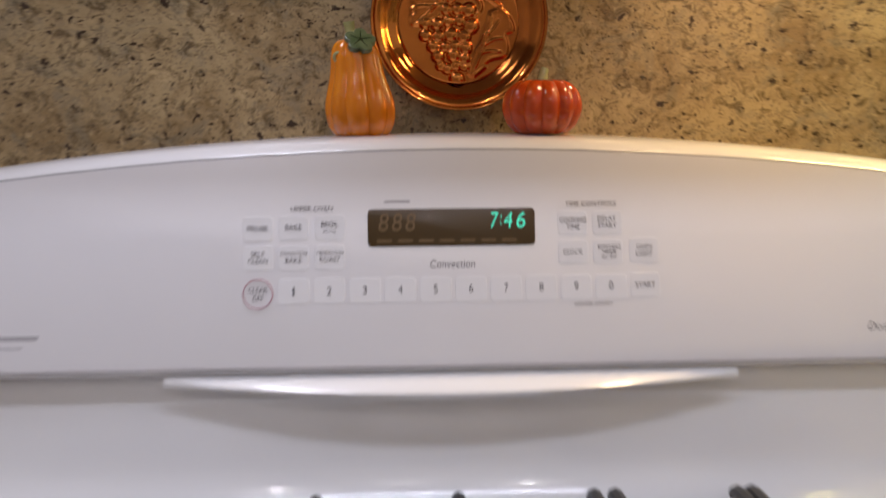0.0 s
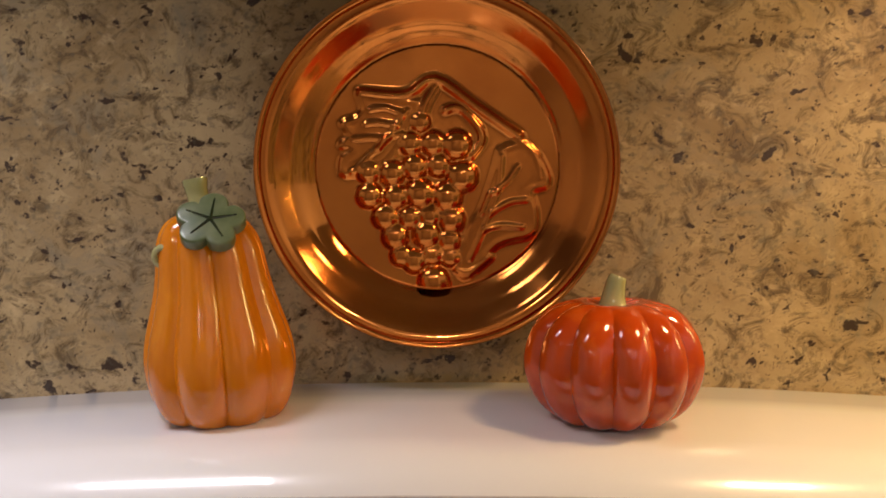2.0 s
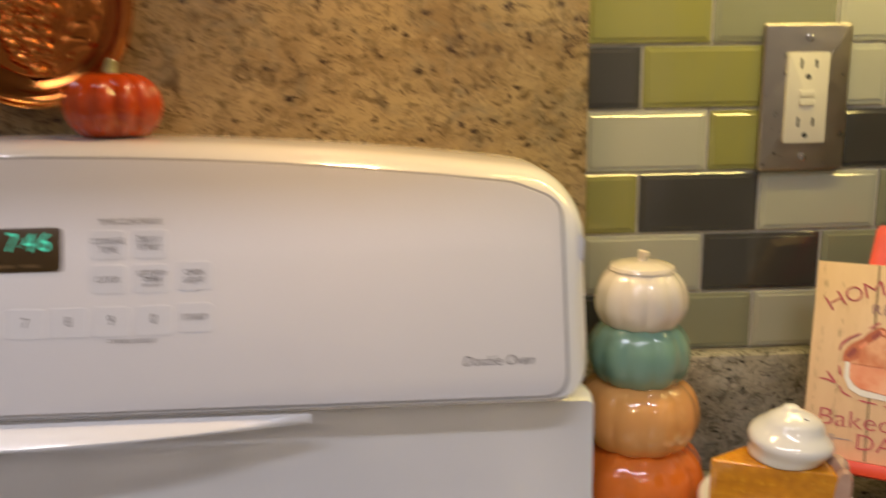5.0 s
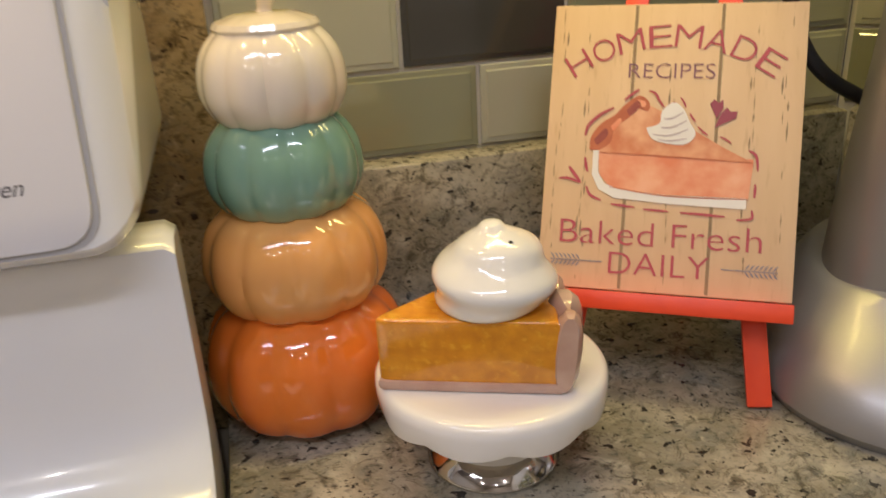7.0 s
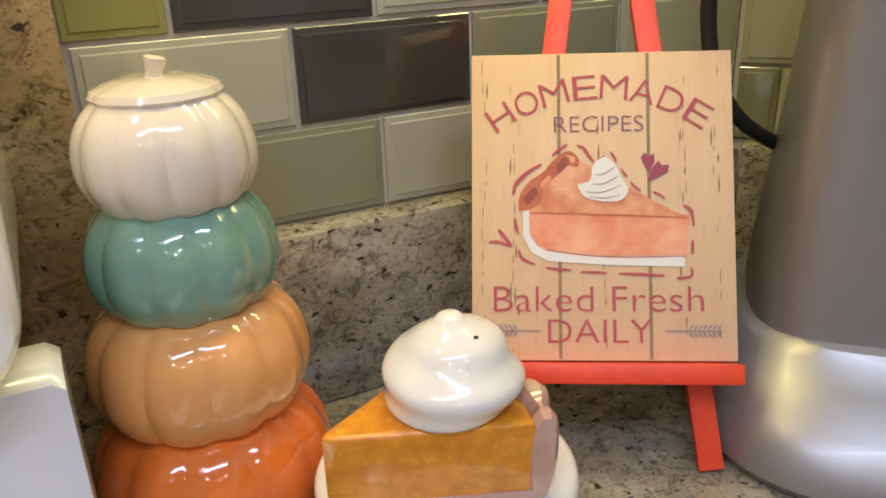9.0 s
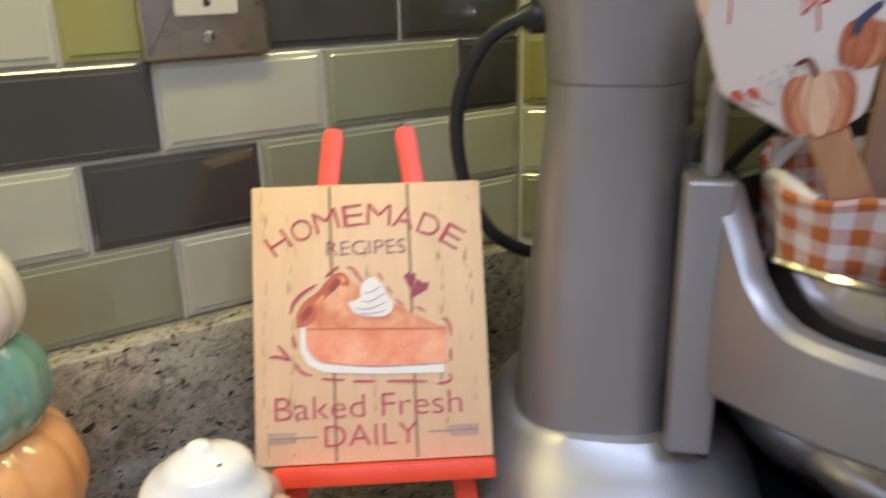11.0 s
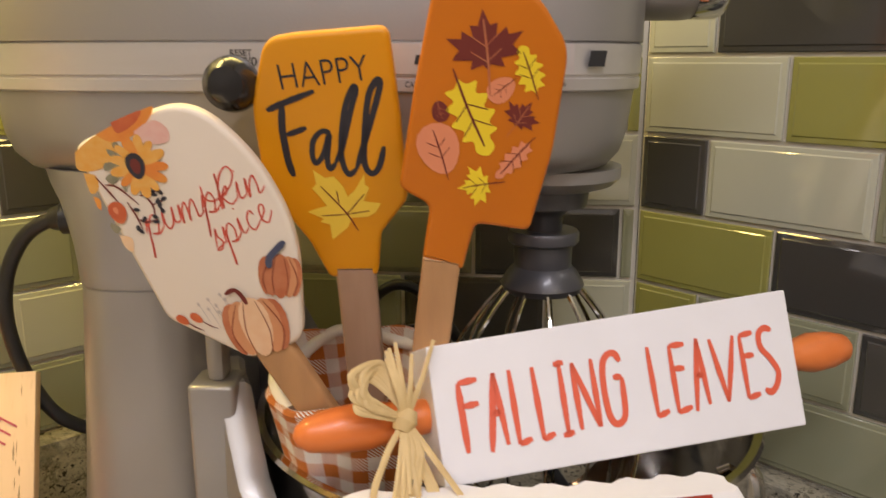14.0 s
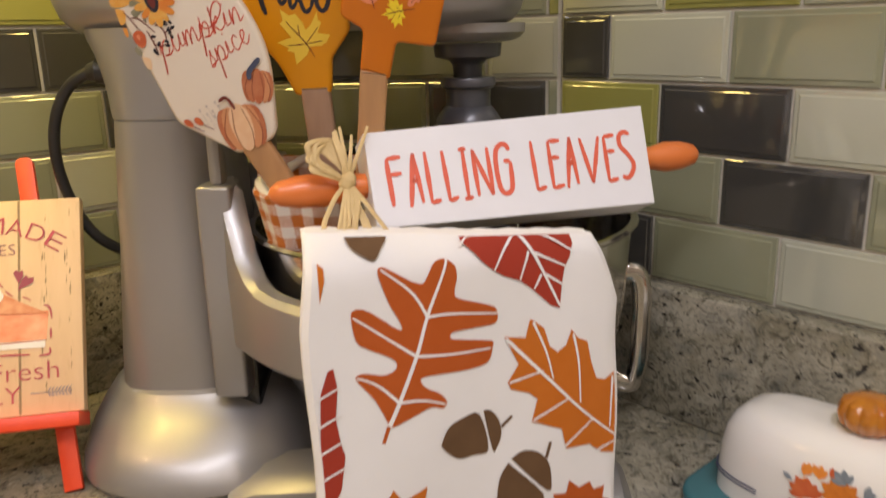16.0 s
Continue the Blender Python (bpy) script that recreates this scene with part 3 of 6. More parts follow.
for x, y, r in [(-11.1, 10.2, 5.2), (-1.4, 10.2, 5.4), (8.6, 9.2, 6.6), (-6.7, 19.0, 4.6), (-29.0, -1.4, 5.2), (-19.0, -2.1, 5.6), (-9.3, 0.4, 5.6), (0.7, 0.9, 5.2), (10.6, -3.9, 7.0), (-28.7, -11.4, 5.8), (-17.6, -12.3, 5.6), (-7.4, -10.9, 6.6), (4.4, -12.3, 6.6), (-22.2, -20.6, 5.8), (-12.0, -21.1, 5.0), (-3.2, -20.2, 5.2), (6.0, -22.0, 6.0), (-18.1, -29.0, 5.8), (-4.6, -28.2, 6.2), (5.1, -30.8, 5.2), (-15.5, -37.0, 5.0), (-2.3, -36.6, 5.2), (5.3, -37.8, 4.6), (-9.9, -39.6, 5.4), (-1.8, -48.4, 7.0)]:
    d = np.hypot(gx - x, gy - y) / r
    relief = np.maximum(relief, np.where(d < 1, 3.8 * np.sqrt(np.clip(1 - d * d, 0, 1)) * (r / 5.6), 0))
for k in range(2):     # metal pressed in a die has no sharp creases
    relief[1:-1, 1:-1] = (relief[1:-1, 1:-1] * 2 + relief[:-2, 1:-1] + relief[2:, 1:-1] + relief[1:-1, :-2] + relief[1:-1, 2:]) / 6
disc = np.hypot(gx, gy) < 51.0
ids = np.cumsum(disc.ravel()).reshape(disc.shape) - 1
me = bpy.data.meshes.new("embossed_relief")
whole = disc[:-1, :-1] & disc[1:, :-1] & disc[:-1, 1:] & disc[1:, 1:]
ii, jj = np.nonzero(whole)
me.from_pydata([(a / 1000, b / 1000, 0.0087 + 0.001 * h) for a, b, h in zip(gx[disc], gy[disc], relief[disc])], [], [(int(ids[i, j]), int(ids[i, j + 1]), int(ids[i + 1, j + 1]), int(ids[i + 1, j])) for i, j in zip(ii, jj)])
me.polygons.foreach_set("use_smooth", [True] * len(me.polygons))
me.materials.append(COPPER)
emb = new("embossed_relief", me)
emb.parent = plate
# brass tab: a flared foot, a neck and an open ring
hg = part("hanger", slab(outline([(-0.0080, 0.0690, 0.001), (0.0080, 0.0690, 0.001), (0.0075, 0.0725, 0.002), (0.0035, 0.0755, 0.003), (0.0032, 0.0815, 0.001), (-0.0032, 0.0815, 0.001), (-0.0035, 0.0755, 0.003), (-0.0075, 0.0725, 0.002)]), 0.0215, 0.0240, 0.0006), BRASS_DARK, plate, "dark brass hanging tab")
rows = [[(r * math.cos(a), 0.0890 + 1.12 * r * math.sin(a), z) for r, z in ((0.0050, 0.0216), (0.0096, 0.0216), (0.0099, 0.0228), (0.0096, 0.0239), (0.0050, 0.0239))] for a in [2 * math.pi * k / 40 for k in range(41)]]
part("ring", rings(rows, cap=False), BRASS_DARK, hg)
hook = thing("wall_hook", basis((-0.462, GY - 0.0003, 1.402), (1, 0, 0), (0, 0, 1)), "small clear plastic adhesive hook holding the plate", "hook")
part("backplate", slab(outline([(-0.0095, -0.012, 0.002), (0.0095, -0.012, 0.002), (0.0095, 0.016, 0.002), (-0.0095, 0.016, 0.002)]), 0, 0.0018, 0.0005), CLEAR, hook)
part("hook_arm", tube(smooth_line([(0, 0.011, 0.002), (0, 0.004, 0.010), (0, -0.004, 0.017), (0, -0.003, 0.024), (0, 0.003, 0.026)], 4), 0.0018, 8), CLEAR, hook)

# ---- things on the counter beside the range ----
CREAM = mat("cream_glaze", (0.78, 0.70, 0.58), 0.12, second=(0.70, 0.60, 0.47), scale=22, coat=0.8, amount=0.6)
TEAL = mat("sage_green_glaze", (0.20, 0.35, 0.265), 0.12, second=(0.14, 0.27, 0.20), scale=22, coat=0.8)
PEACH = mat("peach_glaze", (0.74, 0.37, 0.115), 0.12, second=(0.66, 0.28, 0.08), scale=22, coat=0.8)
ORANGE = mat("orange_glaze", (0.76, 0.19, 0.022), 0.12, second=(0.69, 0.135, 0.012), scale=22, coat=0.8)
WHITEWARE = mat("white_ware", (0.80, 0.77, 0.72), 0.12, second=(0.74, 0.70, 0.64), scale=18, coat=0.8)
CHROME = mat("chrome", (0.72, 0.70, 0.68), 0.09, 1.0, second=(0.6, 0.58, 0.56), scale=14, rough_var=0.04)
PIE = mat("pie_filling_glaze", (0.72, 0.29, 0.006), 0.16, second=(0.40, 0.105, 0.002), scale=130, coat=0.6, fine=((0.82, 0.42, 0.02), 240, 0.56, 0.7, 0.6), bump=0.15, bump_scale=160)
CRUST = mat("crust_glaze", (0.56, 0.37, 0.27), 0.16, second=(0.36, 0.17, 0.12), scale=60, coat=0.5)
CREAM_W = mat("whipped_white", (0.82, 0.79, 0.72), 0.12, second=(0.76, 0.72, 0.64), scale=26, coat=0.8)
DARK = mat("dark_hole", (0.02, 0.018, 0.015), 0.7)
RED_WOOD = mat("red_painted_wood", (0.80, 0.070, 0.012), 0.42, second=(0.66, 0.045, 0.010), scale=60, bump=0.1, bump_scale=200)
BOARD = mat("printed_board", (0.74, 0.52, 0.30), 0.55, second=(0.66, 0.44, 0.23), scale=26, stretch=(4, 0.6, 1), fine=((0.55, 0.35, 0.17), 90, 0.6, 0.75, 0.5))
BOARD_LINE = mat("printed_seam", (0.26, 0.17, 0.08), 0.6, second=(0.42, 0.28, 0.14), scale=160)
MAROON = mat("maroon_print", (0.44, 0.065, 0.085), 0.6, second=(0.52, 0.10, 0.11), scale=150)
PLUM = mat("plum_print", (0.24, 0.10, 0.14), 0.6, second=(0.32, 0.15, 0.18), scale=150)
PIE_PRINT = mat("pie_print", (0.76, 0.235, 0.10), 0.6, second=(0.86, 0.46, 0.27), scale=60, amount=0.9)
PIE_DARK = mat("pie_crust_print", (0.45, 0.11, 0.04), 0.6, second=(0.66, 0.22, 0.08), scale=90)
PAPER = mat("white_print", (0.82, 0.78, 0.72), 0.6, second=(0.76, 0.70, 0.64), scale=60)
BLUEGREY = mat("grey_sprig_print", (0.28, 0.25, 0.28), 0.6)
PLATE_METAL = mat("brushed_plate", (0.52, 0.47, 0.40), 0.34, 1.0, second=(0.44, 0.40, 0.34), scale=40, stretch=(1, 1, 12), rough_var=0.08)
IVORY = mat("ivory_plastic", (0.74, 0.69, 0.55), 0.3, second=(0.70, 0.65, 0.51), scale=30)

# wall outlet
outlet = thing("wall_outlet", basis((0.1345, -0.0005, 1.2305), (1, 0, 0), (0, 0, 1)), "ivory safety outlet in a brushed metal wall plate", "outlet")
part("cover_plate", slab(outline([(-0.0365, -0.0595, 0.003), (0.0365, -0.0595, 0.003), (0.0365, 0.0595, 0.003), (-0.0365, 0.0595, 0.003)], 4), 0.0, 0.0060, 0.0028, 3), PLATE_METAL, outlet)
rec = part("receptacle", slab(outline([(-0.0175, -0.0365, 0.002), (0.0175, -0.0365, 0.002), (0.0175, 0.0365, 0.002), (-0.0175, 0.0365, 0.002)], 4), 0.004, 0.0085, 0.0008), IVORY, outlet)
for sy in (-1, 1):
    for x, w, h, dy in ((-0.0062, 0.0019, 0.0078, 0.004), (0.0062, 0.0019, 0.0064, 0.004)):
        part("slot", box(x - w / 2, x + w / 2, sy * 0.0235 + dy - h / 2, sy * 0.0235 + dy + h / 2, 0.0080, 0.0087), DARK, rec, smooth=False)
    part("ground_hole", lathe([(0.0003, 0.0080), (0.0022, 0.0080), (0.0022, 0.0087), (0.0003, 0.0087)], 14), DARK, rec, m=pose(0, sy * 0.0235 - 0.0065, 0))
    part("screw", lathe([(0.0003, 0.006), (0.0032, 0.006), (0.0030, 0.0070), (0.0018, 0.0076), (0.0003, 0.0077)], 16), CHROME, outlet, m=pose(0, sy * 0.0480, 0))
for y in (-0.0035, 0.0035):
    part("test_button", slab(outline([(-0.0062, y - 0.0024, 0.0008), (0.0062, y - 0.0024, 0.0008), (0.0062, y + 0.0024, 0.0008), (-0.0062, y + 0.0024, 0.0008)], 3), 0.008, 0.0097, 0.0004, 1), IVORY, rec)

# stacked pumpkin canister
stack = thing("pumpkin_canister", pose(-0.0215, -0.085, CT + 0.0003) @ Matrix.Diagonal((1, 1, 1.022, 1)), "glazed canister of four stacked pumpkins with a cream lid", "canister")


def gourd_ring(r, z0, z1, foot, head):
    h = z1 - z0
    p = smooth_line([(foot * 0.97, z0, 0), (r * 0.86, z0 + 0.09 * h, 0), (r * 0.975, z0 + 0.28 * h, 0), (r, z0 + 0.48 * h, 0), (r * 0.955, z0 + 0.70 * h, 0), (r * 0.84, z0 + 0.88 * h, 0), (head, z1 + 0.001, 0)], 4)
    return [(0.0004, z0)] + [(q[0], q[1]) for q in p] + [(0.0004, z1 + 0.001)]


for nm, r, z0, z1, foot, head, m_, ph in (("orange_tier", 0.0535, 0.0, 0.063, 0.036, 0.034, ORANGE, 0.0), ("peach_tier", 0.0465, 0.061, 0.112, 0.034, 0.029, PEACH, 0.25), ("green_tier", 0.0385, 0.110, 0.154, 0.029, 0.026, TEAL, 0.1), ("cream_tier", 0.0345, 0.152, 0.193, 0.026, 0.023, CREAM, 0.3)):
    part(nm, lathe(gourd_ring(r, z0, z1, foot, head), 120, lobes(11, 0.055, ph, 1.3)), m_, stack)
lid = part("lid", lathe([(0.0004, 0.1925), (0.0240, 0.1930), (0.0248, 0.1945), (0.0235, 0.1968), (0.0150, 0.1996), (0.0070, 0.2003), (0.0004, 0.2003)], 96, lobes(11, 0.03, 0.3, 1.3)), CREAM, stack)
part("knob", tube(smooth_line([(0, 0, 0.199), (0.0005, 0, 0.203), (0.0015, 0, 0.2075)], 4), [0.0058, 0.0045, 0.0036, 0.0034, 0.0036, 0.0040, 0.0044, 0.0044, 0.0030], 12), CREAM, lid)

# cake stand
stand = thing("cake_stand", pose(0.0560, -0.162, CT + 0.0003) @ Matrix.Diagonal((1.035, 1.035, 1, 1)), "small white ceramic cake stand with a scalloped rim and silver foot", "cake stand")
part("foot_ring", lathe([(0.0004, 0.0), (0.0300, 0.0), (0.0308, 0.0012), (0.0305, 0.0024), (0.0265, 0.0070), (0.0230, 0.010), (0.0004, 0.010)], 64), CHROME, stand, "silver lustre foot")
part("column", lathe([(0.0004, 0.009), (0.0228, 0.009), (0.0240, 0.0125), (0.0248, 0.018), (0.0252, 0.025), (0.0258, 0.030), (0.0280, 0.035), (0.0004, 0.036)], 64), WHITEWARE, stand)


def scallop(a, r, z):
    k = max(0.0, (0.0475 - z) / 0.011) if r > 0.043 else 0.0
    return r * (1 + 0.004 * k * math.cos(9 * a)), z - 0.0032 * k * abs(math.cos(4.5 * a))


part("plate", lathe([(0.0004, 0.034), (0.0300, 0.034), (0.0430, 0.0400), (0.0470, 0.0395), (0.0490, 0.0365), (0.0505, 0.0368), (0.0513, 0.0400), (0.0518, 0.0450), (0.0514, 0.0485), (0.0500, 0.0505), (0.0480, 0.0513), (0.0440, 0.0512), (0.0004, 0.0510)], 180, scallop), WHITEWARE, stand)

# pie slice with whipped cream, on the stand
PIE_TURN = -22.0
pie = thing("pie_slice", pose(0.0000, -0.168, CT + 0.0516, 0, 0, PIE_TURN) @ Matrix.Diagonal((1.05, 1.05, 0.98, 1)), "ceramic slice of pumpkin pie with a whipped cream swirl", "shaker")
PL, PA = 0.077, math.radians(50)
wedge = [(0.0, 0.0, 0.004), (PL, 0.0, 0.0)] + [(PL * math.cos(PA * k / 8) * (1.0), PL * math.sin(PA * k / 8), 0) for k in range(1, 8)] + [(PL * math.cos(PA), PL * math.sin(PA), 0.0)]
part("filling", slab(outline(wedge, 4), 0.0035, 0.0350, 0.0022, 3), PIE, pie)
part("bottom_crust", slab(outline([(-0.001, -0.0012, 0.004)] + [(PL * 1.02 * math.cos(PA * k / 8 - 0.01), PL * 1.02 * math.sin(PA * k / 8) - 0.0012, 0) for k in range(9)], 4), 0.0, 0.0050, 0.0018), CRUST, pie)
rows = []
for k in range(33):
    a = -0.010 + (PA + 0.02) * k / 32
    slim = min(1.0, 0.45 + 0.2 * k, 0.45 + 0.2 * (32 - k))
    bulge = 0.0075 * abs(math.cos(a * 13.5)) - 0.0030
    ring_ = []
    for j in range(14):
        q = 2 * math.pi * j / 14
        cq, sq = math.copysign(abs(math.cos(q)) ** 0.8, math.cos(q)), math.copysign(abs(math.sin(q)) ** 0.7, math.sin(q))
        rr = PL + 0.0030 + 0.0012 * sq + (0.0042 + bulge) * slim * cq
        zz = 0.0192 + (0.0182 + bulge * 0.5) * (0.8 + 0.2 * slim) * sq
        ring_.append((rr * math.cos(a), rr * math.sin(a), zz))
    rows.append(ring_)
part("crust_edge", rings(rows), CRUST, pie, "crimped tan pie crust")


def swirl(a, r, z):
    return r * (1 + 0.060 * math.sin(a + z * 330)), z + 0.0012 * math.sin(a + 1.0) * min(r / 0.02, 1)


prof = smooth_line([(0.0004, 0.0325, 0), (0.018, 0.0322, 0), (0.0248, 0.0350, 0), (0.0272, 0.0410, 0), (0.0266, 0.0480, 0), (0.0242, 0.0535, 0), (0.0212, 0.0580, 0), (0.0165, 0.0630, 0), (0.0105, 0.0668, 0), (0.0068, 0.0690, 0), (0.0042, 0.0716, 0), (0.0004, 0.0725, 0)], 4)
cr = part("whipped_cream", lathe([(max(p[0], 0.0004), p[1]) for p in prof], 72, swirl), CREAM_W, pie, "white whipped cream swirl with pour holes", m=pose(0.050, 0.019, 0.0040) @ Matrix.Diagonal((0.92, 0.92, 0.95, 1)))
for x, y in ((0.0075, -0.0055), (0.0110, -0.0035), (0.0085, -0.0095)):
    part("pour_hole", lathe([(0.0003, 0.0), (0.0011, 0.0), (0.0011, 0.0008), (0.0003, 0.0008)], 10), DARK, cr, m=pose(x, y, 0.0652, 35, 25, 0))

PIE_TOP = mat("pie_top_print", (0.62, 0.20, 0.075), 0.6, second=(0.82, 0.46, 0.25), scale=70, amount=0.9)
PIE_SPOT = mat("pie_burnt_print", (0.28, 0.06, 0.04), 0.6, second=(0.42, 0.10, 0.05), scale=200)
CREAM_SHADE = mat("cream_shade_print", (0.50, 0.40, 0.40), 0.6)
GRAIN = mat("faint_grain_print", (0.36, 0.22, 0.105), 0.6)
HEART = mat("raspberry_print", (0.30, 0.055, 0.085), 0.6, second=(0.36, 0.08, 0.10), scale=160)
# easel and printed recipe board
SG = basis((0.2085, -0.1655, 0.966), (0.112, -0.067, 0), (0.037, 0.057, 0.137))
easel = thing("easel", SG, "red painted wooden table easel holding a recipe sign", "easel")


def stick(x0, y0, x1, y1, w, z0, z1):
    d = Vector((x1 - x0, y1 - y0)).normalized()
    s = Vector((-d.y, d.x)) * (w / 2)
    a, b = Vector((x0, y0)), Vector((x1, y1))
    return slab(outline([(*(a + s), 0.0005), (*(a - s), 0.0005), (*(b - s), w * 0.5), (*(b + s), w * 0.5)], 5), z0, z1, 0.0006)


part("leg", stick(-0.1095, -0.0535, -0.0785, 0.1880, 0.0120, -0.0165, -0.0105), RED_WOOD, easel)
part("leg", stick(-0.0078, -0.0535, -0.0382, 0.1880, 0.0120, -0.0165, -0.0105), RED_WOOD, easel)
part("shelf_bar", box(-0.1140, 0.0025, -0.0100, -0.0006, -0.0170, 0.0120, 0.0006), RED_WOOD, easel)
part("crosspiece", box(-0.1060, -0.0130, 0.120, 0.129, -0.0220, -0.0168, 0.0006), RED_WOOD, easel)
inv = SG.inverted()
pa, pb = Vector((-0.060, 0.125, -0.021)), inv @ Vector((0.236, -0.025, CT + 0.003))
part("back_leg", tube([pa, pb], 0.0045, 4), RED_WOOD, easel, smooth=False)

sign = thing("recipe_sign", SG @ pose(0, 0, 0), "cream plank-look sign reading homemade recipes baked fresh daily", "sign")
part("board", box(-0.1245, 0.0030, 0.0, 0.1522, -0.0100, 0.0, 0.0007), BOARD, sign)
for x in (-0.0815, -0.0380):
    part("seam", flat([(x - 0.0007, 0.001), (x + 0.0009, 0.001), (x + 0.0010, 0.1514), (x - 0.0006, 0.1514)], 0.0003), BOARD_LINE, sign, smooth=False)
rnd = random.Random(3)
for k in range(16):
    x, y, ln = rnd.choice((-0.119, -0.104, -0.062, -0.022, -0.005)) + rnd.uniform(-0.003, 0.003), rnd.uniform(0.01, 0.13), rnd.uniform(0.004, 0.012)
    part("grain_mark", flat([(x, y), (x + 0.0006, y + ln * 0.4), (x + 0.0003, y + ln), (x - 0.0004, y + ln * 0.5)], 0.0003), BOARD_LINE, sign, smooth=False)
for x0 in (-0.1185, -0.1040, -0.0600, -0.0200, -0.0055):
    y = 0.004
    while y < 0.142:
        ln = rnd.uniform(0.003, 0.011)
        x = x0 + 0.0011 * math.sin(60 * y + 90 * x0) + rnd.uniform(-0.0004, 0.0004)
        if rnd.random() < 0.62:
            part("grain_mark", flat([(x, y), (x + 0.00035, y + ln * 0.4), (x + 0.0002, y + ln), (x - 0.0002, y + ln * 0.5)], 0.0002), GRAIN, sign, smooth=False)
        y += ln + 0.0012
for i, ch in enumerate("HOMEMADE"):
    a = math.radians(33.0 - 66.0 * (i + 0.06 * (i > 2)) / 7.1)
    words(ch, -0.0615 - 0.089 * math.sin(a), 0.0458 + 0.089 * math.cos(a), 0.0116 if ch != "M" else 0.0135, 0.0118, MAROON, sign, 0.0006, turn=math.degrees(a), bold=-0.014)
words("RECIPES", -0.0619, 0.1163, 0.0435, 0.0078, PLUM, sign, 0.0006, bold=-0.014)
words("Baked Fresh", -0.0633, 0.0300, 0.1010, 0.0122, MAROON, sign, 0.0006, bold=-0.012)
words("DAILY", -0.0624, 0.0145, 0.0500, 0.0112, MAROON, sign, 0.0006, bold=-0.012)
def soft(pts):
    return [(p.x, p.y) for p in smooth_line([(x, y, 0) for x, y in pts] + [(pts[0][0], pts[0][1], 0)], 5)[:-1]]


def brush(pts, w, material, z, name):
    """A painted line that swells in the middle."""
    line = smooth_line([(x, y, 0) for x, y in pts], 6)
    n = len(line) - 1
    lo, hi = [], []
    for i, p in enumerate(line):
        d = (line[min(i + 1, n)] - line[max(i - 1, 0)]).normalized()
        k = w / 2 * (0.35 + 0.65 * math.sin(math.pi * (0.08 + 0.84 * i / n)))
        lo.append((p.x - d.y * k, p.y + d.x * k))
        hi.append((p.x + d.y * k, p.y - d.x * k))
    part(name, flat(lo + hi[::-1], z), material, sign, smooth=False)


part("pie_picture", flat([(-0.0969, 0.0737), (-0.0189, 0.0710), (-0.0205, 0.0511), (-0.0741, 0.0513), (-0.0895, 0.0543), (-0.0952, 0.0606)], 0.0004), PIE_PRINT, sign, smooth=False)
part("pie_top_picture", flat([(-0.0969, 0.0727), (-0.0993, 0.0775), (-0.0947, 0.0870), (-0.0848, 0.0944), (-0.0764, 0.1002), (-0.0659, 0.0951), (-0.0480, 0.0849), (-0.0330, 0.0762), (-0.0193, 0.0694), (-0.0605, 0.0716)], 0.0005), PIE_TOP, sign, smooth=False)
brush([(-0.0962, 0.0725), (-0.0604, 0.0713), (-0.0203, 0.0694)], 0.0007, PIE_DARK, 0.0008, "crust_line")
part("crust_picture", flat(soft([(-0.1013, 0.0736), (-0.1009, 0.0806), (-0.0962, 0.0877), (-0.0891, 0.0927), (-0.0843, 0.0983), (-0.0772, 0.1029), (-0.0720, 0.0995), (-0.0725, 0.0949), (-0.0784, 0.0962), (-0.0818, 0.0914), (-0.0888, 0.0854), (-0.0906, 0.0779), (-0.0962, 0.0738)]), 0.0007), PIE_DARK, sign, smooth=False)
for p, m_ in (([(-0.0994, 0.0791), (-0.0939, 0.0852), (-0.0922, 0.0817), (-0.0971, 0.0764)], PIE_SPOT), ([(-0.0834, 0.0952), (-0.0785, 0.1001), (-0.0763, 0.0978), (-0.0811, 0.0922)], PIE_SPOT), ([(-0.0910, 0.0864), (-0.0868, 0.0907), (-0.0857, 0.0889), (-0.0894, 0.0841)], PIE_PRINT), ([(-0.0779, 0.1009), (-0.0742, 0.0999), (-0.0740, 0.0971), (-0.0770, 0.0978)], PIE_PRINT)):
    part("crust_spot", flat(soft(p), 0.0008), m_, sign, smooth=False)
part("cream_picture", flat(soft([(-0.0728, 0.0860), (-0.0663, 0.0884), (-0.0652, 0.0951), (-0.0596, 0.0996), (-0.0546, 0.0963), (-0.0511, 0.0895), (-0.0479, 0.0834), (-0.0520, 0.0781), (-0.0607, 0.0778), (-0.0693, 0.0802)]), 0.0009), PAPER, sign, smooth=False)
for p in ([(-0.0690, 0.0826), (-0.0610, 0.0821), (-0.0517, 0.0856)], [(-0.0655, 0.0863), (-0.0597, 0.0865), (-0.0526, 0.0902)], [(-0.0640, 0.0910), (-0.0599, 0.0912), (-0.0545, 0.0945)], [(-0.0667, 0.0799), (-0.0594, 0.0794), (-0.0522, 0.0809)]):
    brush(p, 0.0007, CREAM_SHADE, 0.0011, "cream_line")
part("plate_picture", flat([(-0.0993, 0.0768), (-0.0963, 0.0761), (-0.0961, 0.0621), (-0.0925, 0.0561), (-0.0851, 0.0532), (-0.0580, 0.0509), (-0.0214, 0.0510), (-0.0214, 0.0456), (-0.0578, 0.0465), (-0.0870, 0.0485), (-0.0952, 0.0528), (-0.0992, 0.0605)], 0.0006), PAPER, sign, smooth=False)
brush([(-0.0895, 0.0542), (-0.0595, 0.0506), (-0.0205, 0.0506)], 0.0006, PIE_DARK, 0.0008, "crust_line")
